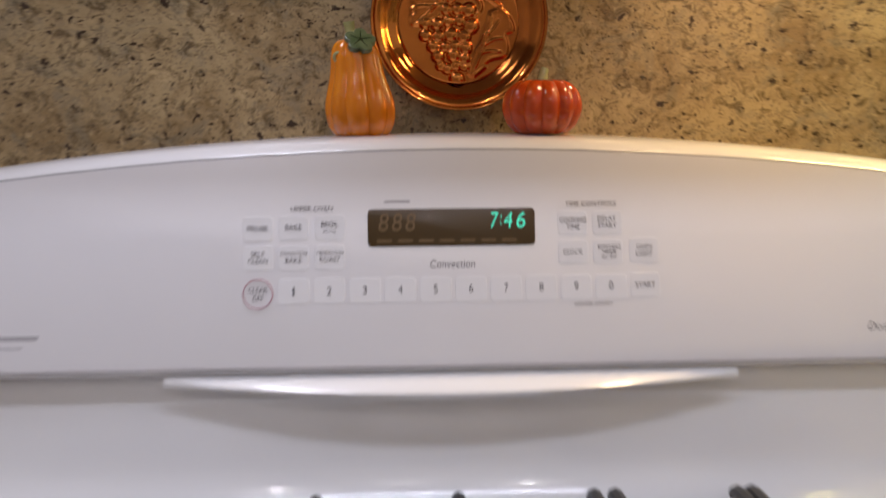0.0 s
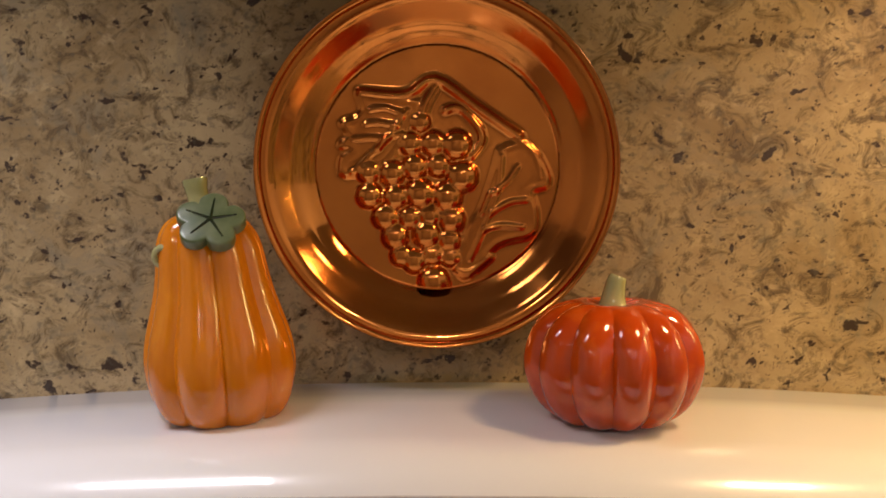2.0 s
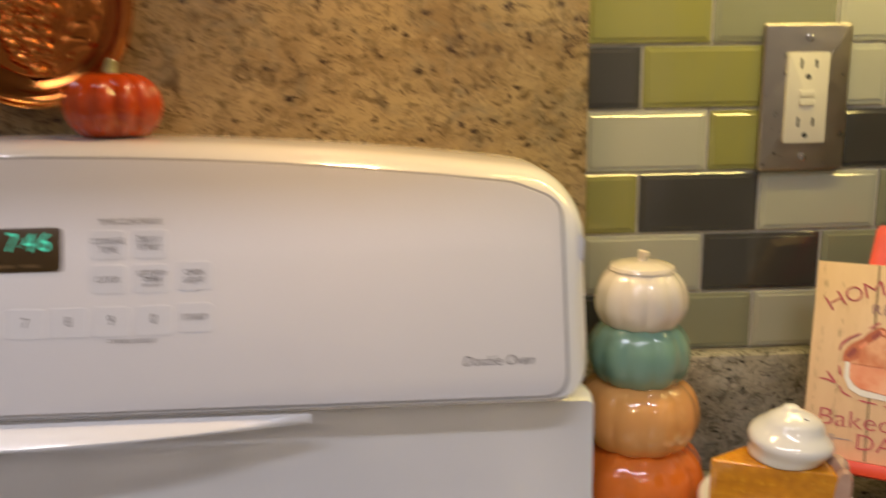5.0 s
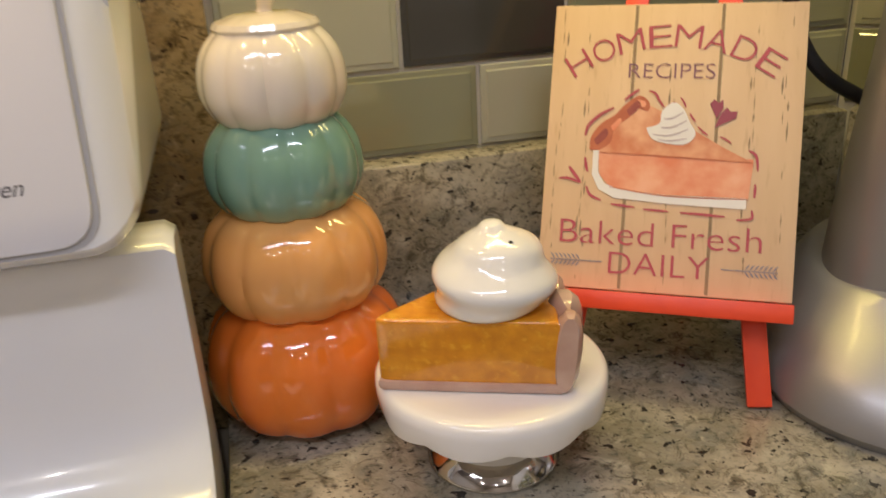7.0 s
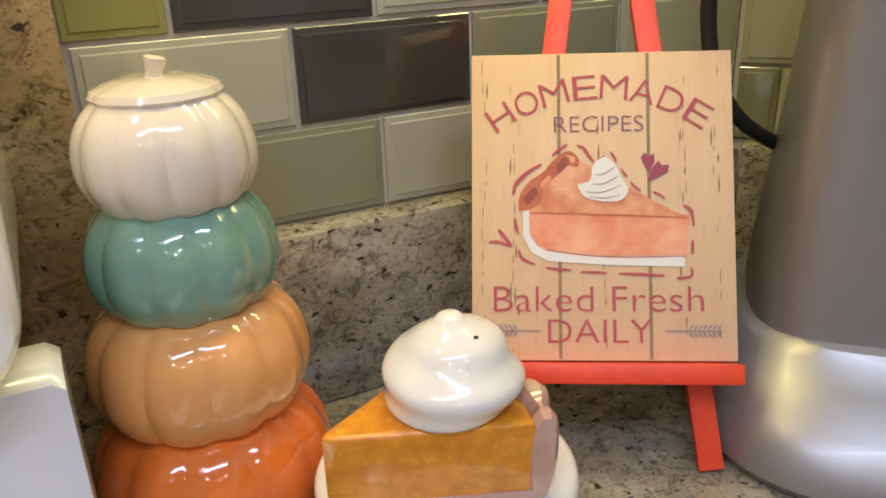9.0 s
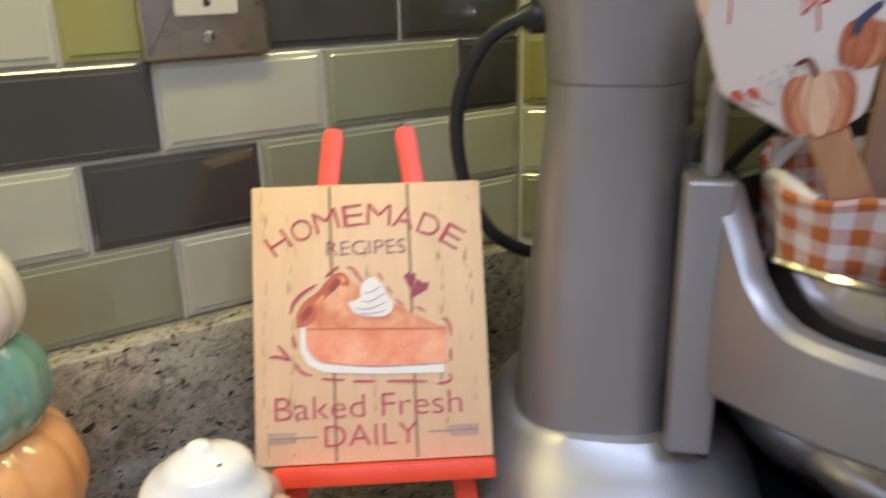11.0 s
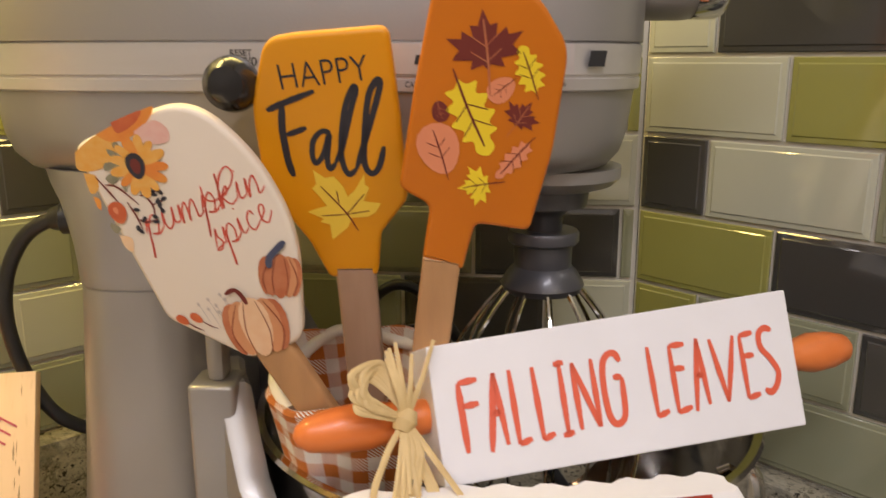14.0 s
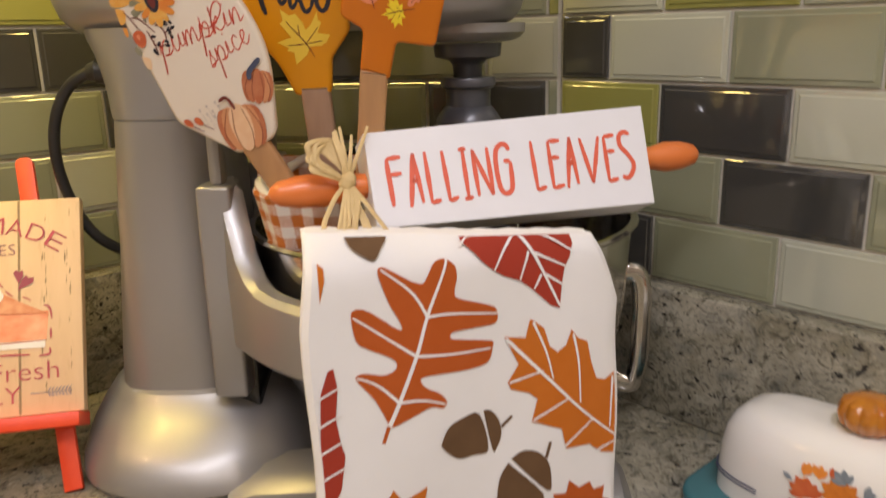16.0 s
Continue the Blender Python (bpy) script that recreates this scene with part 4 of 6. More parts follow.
for p, w in (([(-0.1041, 0.0812), (-0.1027, 0.0867), (-0.0971, 0.0924), (-0.0900, 0.0965)], 0.0017), ([(-0.0848, 0.1006), (-0.0809, 0.1039), (-0.0774, 0.1063)], 0.0014), ([(-0.0727, 0.1057), (-0.0693, 0.1043), (-0.0669, 0.1005), (-0.0643, 0.0970)], 0.0013), ([(-0.0564, 0.1022), (-0.0545, 0.0997), (-0.0535, 0.0971)], 0.0010), ([(-0.0513, 0.0941), (-0.0498, 0.0915), (-0.0482, 0.0899)], 0.0010), ([(-0.0469, 0.0873), (-0.0443, 0.0846), (-0.0418, 0.0828)], 0.0010), ([(-0.0359, 0.0823), (-0.0329, 0.0809), (-0.0302, 0.0789)], 0.0009), ([(-0.0218, 0.0755), (-0.0180, 0.0729), (-0.0168, 0.0652)], 0.0014), ([(-0.0176, 0.0586), (-0.0176, 0.0550), (-0.0177, 0.0515)], 0.0014),
             ([(-0.0185, 0.0452), (-0.0186, 0.0410), (-0.0255, 0.0400)], 0.0014), ([(-0.0530, 0.0424), (-0.0423, 0.0420), (-0.0311, 0.0413)], 0.0014), ([(-0.0715, 0.0432), (-0.0649, 0.0430), (-0.0588, 0.0426)], 0.0012), ([(-0.0883, 0.0453), (-0.0825, 0.0446), (-0.0759, 0.0441)], 0.0013), ([(-0.1016, 0.0542), (-0.0994, 0.0496), (-0.0935, 0.0470)], 0.0014), ([(-0.1033, 0.0696), (-0.1027, 0.0658), (-0.1015, 0.0619)], 0.0016), ([(-0.1163, 0.0579), (-0.1115, 0.0581), (-0.1051, 0.0559)], 0.0014), ([(-0.1114, 0.0643), (-0.1083, 0.0604), (-0.1048, 0.0559)], 0.0018), ([(-0.0624, 0.0976), (-0.0606, 0.0992), (-0.0593, 0.0999)], 0.0008)):
    brush(p, w, MAROON, 0.0007, "dash")
for p in ([(-0.0381, 0.0915), (-0.0417, 0.0992), (-0.0397, 0.1016), (-0.0376, 0.0996), (-0.0354, 0.1014), (-0.0350, 0.0971)], [(-0.0389, 0.0868), (-0.0361, 0.0942), (-0.0333, 0.0975), (-0.0316, 0.0953), (-0.0281, 0.0955), (-0.0287, 0.0919)]):
    part("heart", flat(p, 0.0006), HEART, sign, smooth=False)
for cx, sg in ((-0.1045, 1), (-0.0180, -1)):
    part("sprig", box(cx - 0.0135, cx + 0.0135, 0.0143, 0.0148, 0.0002, 0.0006), BLUEGREY, sign, smooth=False)
    for k in range(7):
        for s in (-1, 1):
            x = cx - sg * 0.011 + sg * 0.0022 * k
            part("sprig_leaf", flat([(x, 0.0146), (x - sg * 0.0010, 0.0146 + s * 0.0024), (x - sg * 0.0026, 0.0146 + s * 0.0034), (x - sg * 0.0014, 0.0146 + s * 0.0014)], 0.0007), BLUEGREY, sign, smooth=False)

# ---- stand mixer in the corner ----
SILVER = mat("silver_paint", (0.36, 0.345, 0.335), 0.40, 0.6, second=(0.34, 0.33, 0.325), scale=9, bump=0.05, bump_scale=650, coat=0.15)
TRIM = mat("satin_trim", (0.62, 0.60, 0.59), 0.34, 0.6, second=(0.55, 0.53, 0.51), scale=30, stretch=(0.2, 4, 4))
GREY_METAL = mat("grey_coated_metal", (0.075, 0.075, 0.085), 0.36, 0.3, second=(0.10, 0.10, 0.11), scale=60, coat=0.3)
STEEL = mat("stainless", (0.62, 0.59, 0.55), 0.13, 1.0, second=(0.55, 0.52, 0.48), scale=16, stretch=(1, 1, 8), rough_var=0.05)
BLACK = mat("black_plastic", (0.012, 0.012, 0.013), 0.2, second=(0.02, 0.02, 0.02), scale=40, coat=0.4)
RUBBER = mat("black_cord", (0.014, 0.014, 0.015), 0.42, second=(0.022, 0.022, 0.022), scale=60)
BLACK_INK = mat("black_ink", (0.02, 0.02, 0.022), 0.5)
MW = basis((0.464, -0.296, CT + 0.0003), (0.7071, -0.7071, 0), (0.7071, 0.7071, 0))   # x to the front of the mixer, y away from the room
mixer = thing("stand_mixer", MW, "silver bowl-lift stand mixer with a whisk and black lever", "stand mixer")


def oval(s0, s1, w, z, n=64, p=2.6):
    cx, hx = (s0 + s1) / 2, (s1 - s0) / 2
    out = []
    for i in range(n):
        a = 2 * math.pi * i / n
        c, s = math.cos(a), math.sin(a)
        out.append((cx + hx * math.copysign(abs(c) ** (2 / p), c), w * math.copysign(abs(s) ** (2 / p), s), z))
    return out


def head_ring(z, f):
    """One level of the motor head: f scales its plan."""
    cx = -0.124
    return [(cx + (x - cx) * f[0], y * f[1], z) for x, y, _ in oval(-0.292, 0.042, 0.079, 0, 72, 2.9)]


low = [(0.303, (0.80, 0.55)), (0.304, (0.86, 0.66)), (0.308, (0.91, 0.79)), (0.315, (0.945, 0.89)), (0.325, (0.965, 0.94)), (0.3465, (0.98, 0.965))]
part("lower_head", rings([head_ring(z, f) for z, f in low]), SILVER, mixer)
part("trim_band", rings([head_ring(z, f) for z, f in ((0.3462, (0.985, 0.975)), (0.3470, (0.994, 0.99)), (0.352, (0.996, 0.994)), (0.3524, (0.992, 0.985)), (0.3535, (0.992, 0.985)), (0.354, (0.997, 0.996)), (0.3675, (0.997, 0.996)), (0.3682, (0.99, 0.985)))]), TRIM, mixer, "satin silver trim band")
part("upper_head", rings([head_ring(z, f) for z, f in ((0.3682, (0.992, 0.988)), (0.3690, (1.0, 1.0)), (0.392, (1.0, 1.0)), (0.408, (0.99, 0.97)), (0.421, (0.965, 0.91)), (0.431, (0.92, 0.80)), (0.438, (0.85, 0.64)), (0.442, (0.74, 0.42)), (0.4435, (0.55, 0.18)))]), SILVER, mixer)
hub = part("hub", tube([(0.035, 0, 0.404), (0.060, 0, 0.404), (0.066, 0, 0.404), (0.070, 0, 0.404)], [0.024, 0.024, 0.0235, 0.022], 32), SILVER, mixer)
part("hub_cap", tube([(0.068, 0, 0.404), (0.080, 0, 0.404), (0.083, 0, 0.404), (0.084, 0, 0.404)], [0.0235, 0.0235, 0.022, 0.012], 32), CHROME, hub, "chrome hub cap")
lev = part("speed_lever", tube([(-0.141, -0.070, 0.351), (-0.141, -0.100, 0.351)], 0.0035, 10), CHROME, mixer)
part("lever_knob", lathe([(0.0004, 0.0), (0.006, 0.0005), (0.0100, 0.004), (0.0116, 0.010), (0.0105, 0.016), (0.0070, 0.0200), (0.0004, 0.0212)], 32), BLACK, lev, "glossy black ball knob", m=pose(-0.141, -0.096, 0.351, 90, 0, 0))
FRONT = basis((0, -0.0787, 0), (1, 0, 0), (0, 0, 1))
mk = part("marking_plate", box(-0.17, 0.0, -0.0786, -0.0781, 0.3545, 0.3672), TRIM, mixer, smooth=False)
for t, x, z, w, h in (("RESET", -0.1445, 0.3635, 0.0080, 0.0023), ("OFF/0", -0.1445, 0.3597, 0.0115, 0.0032), ("STIR", -0.1305, 0.3632, 0.0052, 0.0023), ("CAUTION", -0.0665, 0.3500, 0.0110, 0.0022), ("moving parts", -0.0130, 0.3500, 0.0160, 0.0022)):
    ob = words(t, 0, 0, w * 1.2, h * 1.2, BLACK_INK, mk, bold=0.012)
    ob.matrix_basis = FRONT @ pose(x, z, 0.0003)
for x, z, w, h in ((-0.0620, 0.3605, 0.014, 0.0040), (-0.0130, 0.3600, 0.010, 0.0036), (0.0120, 0.3610, 0.009, 0.0070)):
    ob = part("brand_bar", flat([(-w / 2, -h / 2), (w / 2, -h / 2), (w / 2 + h * 0.2, h / 2), (-w / 2 + h * 0.2, h / 2)], 0.0), BLACK_INK, mk, smooth=False)
    ob.matrix_basis = FRONT @ pose(x, z, 0.0004 if x < 0.01 else -0.0170, 0, 0 if x < 0.01 else 27, 0)
for k in range(3):
    ob = part("maker_bar", flat([(-0.006, -0.0005), (0.006, -0.0005), (0.006, 0.0005), (-0.006, 0.0005)], 0), BLACK_INK, mk, smooth=False)
    ob.matrix_basis = basis((-0.2785, -0.0610, 0.3645 - 0.0036 * k), (0.62, -0.78, 0), (0, 0, 1))
# planetary, shaft and whisk
WAX = pose(-0.004, -0.002, 0)
part("planetary", lathe([(0.0004, 0.306), (0.040, 0.306), (0.040, 0.300), (0.036, 0.296), (0.030, 0.2940), (0.0004, 0.2940)], 48), SILVER, mixer, m=WAX)
part("shaft", lathe([(0.0004, 0.293), (0.024, 0.293), (0.023, 0.284), (0.0135, 0.2815), (0.0105, 0.278), (0.0095, 0.264), (0.0004, 0.264)], 32), GREY_METAL, mixer, m=WAX)
wh = part("whisk", lathe([(0.0004, 0.2700), (0.0185, 0.2700), (0.0195, 0.2685), (0.0195, 0.2640), (0.0180, 0.2625), (0.0160, 0.2620), (0.0158, 0.2500), (0.0185, 0.2475), (0.0225, 0.2415), (0.0232, 0.2395), (0.0215, 0.2360), (0.0004, 0.2355)], 48), GREY_METAL, mixer, "dark grey whisk hub with steel wires", m=WAX)
for k in range(11):
    a = 2 * math.pi * k / 11 + 0.2
    line = smooth_line([(0.019, 0, 0.240), (0.034, 0, 0.222), (0.050, 0, 0.195), (0.058, 0, 0.150), (0.046, 0, 0.100), (0.018, 0, 0.072), (0.001, 0, 0.068)], 5)
    part("wire", tube([(p.x * math.cos(a), p.x * math.sin(a), p.z) for p in line], 0.0012, 6), CHROME, wh)
# column, lift rail and yoke
part("column", rings([oval(-0.266, -0.170, 0.064, 0.050, 56, 3.2), oval(-0.264, -0.171, 0.063, 0.080, 56, 3.2), oval(-0.256, -0.174, 0.060, 0.160, 56, 3.2), oval(-0.2490, -0.176, 0.0580, 0.2480, 56, 3.2), oval(-0.2485, -0.1765, 0.0575, 0.2484, 56, 3.2), oval(-0.2485, -0.1765, 0.0575, 0.2490, 56, 3.2), oval(-0.2496, -0.1755, 0.0585, 0.2494, 56, 3.2), oval(-0.2505, -0.174, 0.0592, 0.2560, 56, 3.1), oval(-0.2520, -0.170, 0.0600, 0.268, 56, 3.0), oval(-0.2550, -0.162, 0.0615, 0.280, 56, 2.9), oval(-0.2590, -0.148, 0.0625, 0.291, 56, 2.8), oval(-0.2640, -0.125, 0.0632, 0.300, 56, 2.8), oval(-0.2670, -0.105, 0.0636, 0.308, 56, 2.8)]), SILVER, mixer)
part("base", rings([oval(-0.291, -0.120, 0.116, 0.000), oval(-0.294, -0.117, 0.120, 0.006), oval(-0.293, -0.120, 0.118, 0.016), oval(-0.289, -0.128, 0.105, 0.030), oval(-0.283, -0.138, 0.086, 0.043), oval(-0.277, -0.147, 0.074, 0.052), oval(-0.272, -0.152, 0.070, 0.057), oval(-0.266, -0.165, 0.065, 0.058)]), SILVER, mixer)
for s in (-1, 1):
    part("foot", rings([[(x, s * (0.094 + 0.028 * k) , z) for k, z in ((-1, 0.0), (-1, hz * 0.6), (-0.7, hz * 0.9), (0, hz), (0.7, hz * 0.9), (1, hz * 0.6), (1.05, 0.0))] for x, hz in ((-0.165, 0.008), (-0.145, 0.018), (-0.10, 0.022), (-0.02, 0.023), (0.06, 0.021), (0.095, 0.013), (0.102, 0.003))]), SILVER, mixer)
    part("lift_rail", box(-0.180, -0.157, min(s * 0.056, s * 0.080), max(s * 0.056, s * 0.080), 0.060, 0.208, 0.0025, 3), SILVER, mixer)
    part("lift_latch", box(-0.172, -0.163, min(s * 0.060, s * 0.074), max(s * 0.060, s * 0.074), 0.2076, 0.254, 0.003), SILVER, mixer)
    rows = []
    for k in range(25):
        a = math.radians(166 - 108 * k / 24)
        q = k / 24
        ro, ri = 0.160, 0.1445
        zt = 0.147 + 0.060 * math.exp(-(max(q - 0.12, 0.0) / 0.085) ** 1.6)
        zb = 0.084 + 0.014 * (1 - math.exp(-(q / 0.12) ** 2)) - 0.006 * (q ** 2)
        zt = min(zt, 0.212) - 0.004 * q
        cx = -0.024
        rows.append([(cx + r * math.cos(a), s * r * math.sin(a), z) for r, z in ((ri, zb + 0.003), (ri, zt - 0.003), (ri + 0.003, zt), (ro - 0.004, zt), (ro, zt - 0.004), (ro + 0.001, (zt + zb) / 2), (ro, zb + 0.004), (ro - 0.004, zb), (ri + 0.003, zb))])
    part("bowl_arm", rings(rows), SILVER, mixer)
part("well", lathe([(0.0004, 0.001), (0.110, 0.001), (0.110, 0.006), (0.0004, 0.006)], 48), BLACK, mixer, m=pose(-0.02, 0, 0))
# added black block that stands in for the deep shade under bowl and arms
part("under_bowl_shade", box(-0.172, -0.154, -0.062, 0.062, 0.030, 0.098, 0.004), BLACK, mixer, "black block standing in for the deep shade behind the bowl")
# cord
line = smooth_line([(-0.240, -0.026, 0.281), (-0.258, -0.030, 0.281), (-0.279, -0.029, 0.270), (-0.294, -0.026, 0.246), (-0.299, -0.022, 0.216), (-0.294, -0.016, 0.182), (-0.279, -0.008, 0.154), (-0.252, 0.020, 0.132), (-0.220, 0.072, 0.110), (-0.170, 0.095, 0.120), (-0.120, 0.098, 0.190), (-0.080, 0.096, 0.205), (-0.02, 0.098, 0.120), (0.06, 0.1, 0.01)], 8)
part("power_cord", tube(line, 0.0040, 12), RUBBER, mixer)
part("cord_collar", tube([(-0.238, -0.026, 0.280), (-0.2575, -0.030, 0.280), (-0.2580, -0.030, 0.280), (-0.2630, -0.0302, 0.2795)], [0.0088, 0.0086, 0.0070, 0.0058], 18), RUBBER, mixer)

bowl = thing("mixing_bowl", MW @ pose(-0.024, 0, 0.0), "stainless steel mixer bowl held in the mixer arms", "bowl")
prof = smooth_line([(0.0004, 0.020, 0), (0.060, 0.020, 0), (0.098, 0.034, 0), (0.124, 0.066, 0), (0.133, 0.106, 0), (0.1360, 0.150, 0), (0.1370, 0.168, 0)], 5)
pr = [(max(p[0], 0.0004), p[1]) for p in prof] + [(0.1400, 0.1690), (0.1415, 0.1710), (0.1400, 0.1730), (0.1360, 0.1725)] + [(max(p[0] - 0.0022, 0.0004), p[1] + 0.0015) for p in prof[::-1]]
part("bowl_shell", lathe(pr, 96), STEEL, bowl)
part("bowl_foot", lathe([(0.0004, 0.0065), (0.062, 0.0065), (0.062, 0.010), (0.055, 0.021), (0.0004, 0.021)], 48), STEEL, bowl)
part("bowl_handle", tube(smooth_line([(0.128, 0, 0.120), (0.142, 0, 0.124), (0.148, 0, 0.112), (0.149, 0, 0.080), (0.147, 0, 0.045), (0.138, 0, 0.034), (0.095, 0, 0.055)], 6), 0.0075, 12, flat=0.45, up=(0, 1, 0)), STEEL, bowl)

# ---- crock of spatulas ----
def gingham(name, light, dark, size):
    """Woven check: two sets of stripes that cross."""
    m = mat(name, light, 0.85, bump=0.3, bump_scale=900)
    nt = m.node_tree
    b = nt.nodes["Principled BSDF"]
    uv = nt.nodes.new("ShaderNodeUVMap")
    sep = nt.nodes.new("ShaderNodeSeparateXYZ")
    nt.links.new(uv.outputs[0], sep.inputs[0])

    def stripe(out):
        a = nt.nodes.new("ShaderNodeMath")
        a.operation = "MULTIPLY"
        a.inputs[1].default_value = 1 / size
        nt.links.new(out, a.inputs[0])
        f = nt.nodes.new("ShaderNodeMath")
        f.operation = "FRACT"
        nt.links.new(a.outputs[0], f.inputs[0])
        g = nt.nodes.new("ShaderNodeMath")
        g.operation = "GREATER_THAN"
        g.inputs[1].default_value = 0.5
        nt.links.new(f.outputs[0], g.inputs[0])
        return g.outputs[0]

    # threads alternate on a fine diagonal where one stripe crosses a plain band
    x, y = stripe(sep.outputs[0]), stripe(sep.outputs[1])
    ad = nt.nodes.new("ShaderNodeMath")
    nt.links.new(sep.outputs[0], ad.inputs[0])
    nt.links.new(sep.outputs[1], ad.inputs[1])
    wv = nt.nodes.new("ShaderNodeMath")
    wv.operation = "MULTIPLY"
    wv.inputs[1].default_value = 8 / size
    nt.links.new(ad.outputs[0], wv.inputs[0])
    fr = nt.nodes.new("ShaderNodeMath")
    fr.operation = "FRACT"
    nt.links.new(wv.outputs[0], fr.inputs[0])
    th = nt.nodes.new("ShaderNodeMath")
    th.operation = "GREATER_THAN"
    th.inputs[1].default_value = 0.5
    nt.links.new(fr.outputs[0], th.inputs[0])
    sel = nt.nodes.new("ShaderNodeMix")
    nt.links.new(th.outputs[0], sel.inputs[0])
    nt.links.new(x, sel.inputs[2])
    nt.links.new(y, sel.inputs[3])
    mx = nt.nodes.new("ShaderNodeMix")
    mx.data_type = "RGBA"
    mx.inputs["A"].default_value, mx.inputs["B"].default_value = (*light, 1), (*dark, 1)
    nt.links.new(sel.outputs[0], mx.inputs["Factor"])
    nt.links.new(mx.outputs["Result"], b.inputs["Base Color"])
    return m


CHECK = gingham("orange_check", (0.76, 0.70, 0.64), (0.50, 0.145, 0.022), 0.0160)
cup = thing("utensil_crock", MW @ pose(-0.096, -0.040, 0.060, 9, 0, 0), "round crock lined with orange and white checked cloth", "crock")


def cloth_wave(a, z):
    return 0.0018 * math.sin(5 * a + 1) * min(z / 0.1, 1) + 0.0012 * math.sin(11 * a)


bmx = bmesh.new()
uvl = bmx.loops.layers.uv.new("UVMap")
nr, na = 22, 72
levels = [(0.020 + 0.0270 * (k / 12) ** 0.8, 0.150 * k / 12) for k in range(13)] + [(0.0480, 0.1535), (0.0470, 0.1552), (0.0445, 0.1548)] + [(0.0435, 0.150), (0.040, 0.13), (0.033, 0.10), (0.024, 0.06)]
vs = []
run = 0.0
arc = []
for i, (r, z) in enumerate(levels):
    if i:
        run += math.hypot(r - levels[i - 1][0], z - levels[i - 1][1])
    arc.append(run)
    vs.append([bmx.verts.new(((r + cloth_wave(2 * math.pi * k / na, z)) * math.cos(2 * math.pi * k / na), (r + cloth_wave(2 * math.pi * k / na, z)) * math.sin(2 * math.pi * k / na), z + (0.003 * math.sin(3 * 2 * math.pi * k / na) if z > 0.14 else 0))) for k in range(na)])
for i in range(len(levels) - 1):
    for k in range(na):
        f = bmx.faces.new((vs[i][k], vs[i][(k + 1) % na], vs[i + 1][(k + 1) % na], vs[i + 1][k]))
        for lp_, (u_, v_) in zip(f.loops, ((k, i), (k + 1, i), (k + 1, i + 1), (k, i + 1))):
            lp_[uvl].uv = (u_ / na * 0.29, arc[v_])
bmx.faces.new(vs[0][::-1])
part("cloth", bmx, CHECK, cup)
part("fold", tube([(0.0435 * math.cos(a), 0.0435 * math.sin(a), 0.150 + 0.004 * math.sin(4 * a)) for a in [k * math.pi / 20 - 0.3 for k in range(28)]], 0.0034, 10), PAPER, cup)

BEECH = mat("beech_handle", (0.50, 0.27, 0.115), 0.5, second=(0.36, 0.19, 0.085), scale=22, stretch=(8, 1, 8), bump=0.1, bump_scale=200)
BEECH_GREY = mat("pale_beech_handle", (0.40, 0.255, 0.165), 0.5, second=(0.31, 0.18, 0.11), scale=22, stretch=(8, 1, 8), bump=0.1, bump_scale=200)
SIL_WHITE = mat("cream_silicone", (0.80, 0.70, 0.57), 0.42, second=(0.77, 0.66, 0.53), scale=20)
SIL_GOLD = mat("mustard_silicone", (0.70, 0.285, 0.0), 0.45, second=(0.66, 0.26, 0.0), scale=20)
SIL_RUST = mat("pumpkin_silicone", (0.58, 0.155, 0.0), 0.45, second=(0.53, 0.135, 0.0), scale=20)
RED_INK = mat("coral_ink", (0.68, 0.10, 0.06), 0.5)
NAVY_INK = mat("charcoal_ink", (0.022, 0.020, 0.028), 0.5)
YELLOW = mat("yellow_print", (0.80, 0.55, 0.05), 0.5, second=(0.78, 0.50, 0.04), scale=90)
LEMON = mat("lemon_print", (0.82, 0.60, 0.02), 0.5)
BROWN = mat("brown_print", (0.16, 0.022, 0.014), 0.5)
SALMON = mat("salmon_print", (0.72, 0.25, 0.12), 0.5)
PRINT_OR = mat("orange_print", (0.74, 0.22, 0.03), 0.5, second=(0.80, 0.40, 0.06), scale=120)
PRINT_RED = mat("rust_print", (0.55, 0.10, 0.03), 0.5, second=(0.68, 0.20, 0.06), scale=120)
PUMP_A = mat("pumpkin_print", (0.46, 0.13, 0.05), 0.5, second=(0.62, 0.26, 0.12), scale=140)
PUMP_B = mat("pale_pumpkin_print", (0.64, 0.29, 0.13), 0.5, second=(0.60, 0.24, 0.10), scale=120)
PUMP_C = mat("cream_pumpkin_print", (0.82, 0.56, 0.34), 0.5, second=(0.74, 0.40, 0.20), scale=110)
SUN_PRINT = mat("sunflower_print", (0.78, 0.36, 0.05), 0.5, second=(0.80, 0.50, 0.16), scale=260)
PINK_WASH = mat("pink_wash_print", (0.76, 0.42, 0.34), 0.5, second=(0.80, 0.60, 0.50), scale=160)
PEACH_WASH = mat("peach_wash_print", (0.80, 0.52, 0.28), 0.5, second=(0.80, 0.62, 0.44), scale=160)
SAGE_PRINT = mat("sage_print", (0.22, 0.20, 0.12), 0.5, second=(0.36, 0.33, 0.22), scale=200)
GREY_WASH = mat("grey_wash_print", (0.55, 0.47, 0.40), 0.5)
PRINT_DARK = mat("dark_rib_print", (0.26, 0.055, 0.025), 0.5)
STEM_INK = mat("slate_print", (0.06, 0.07, 0.12), 0.5)


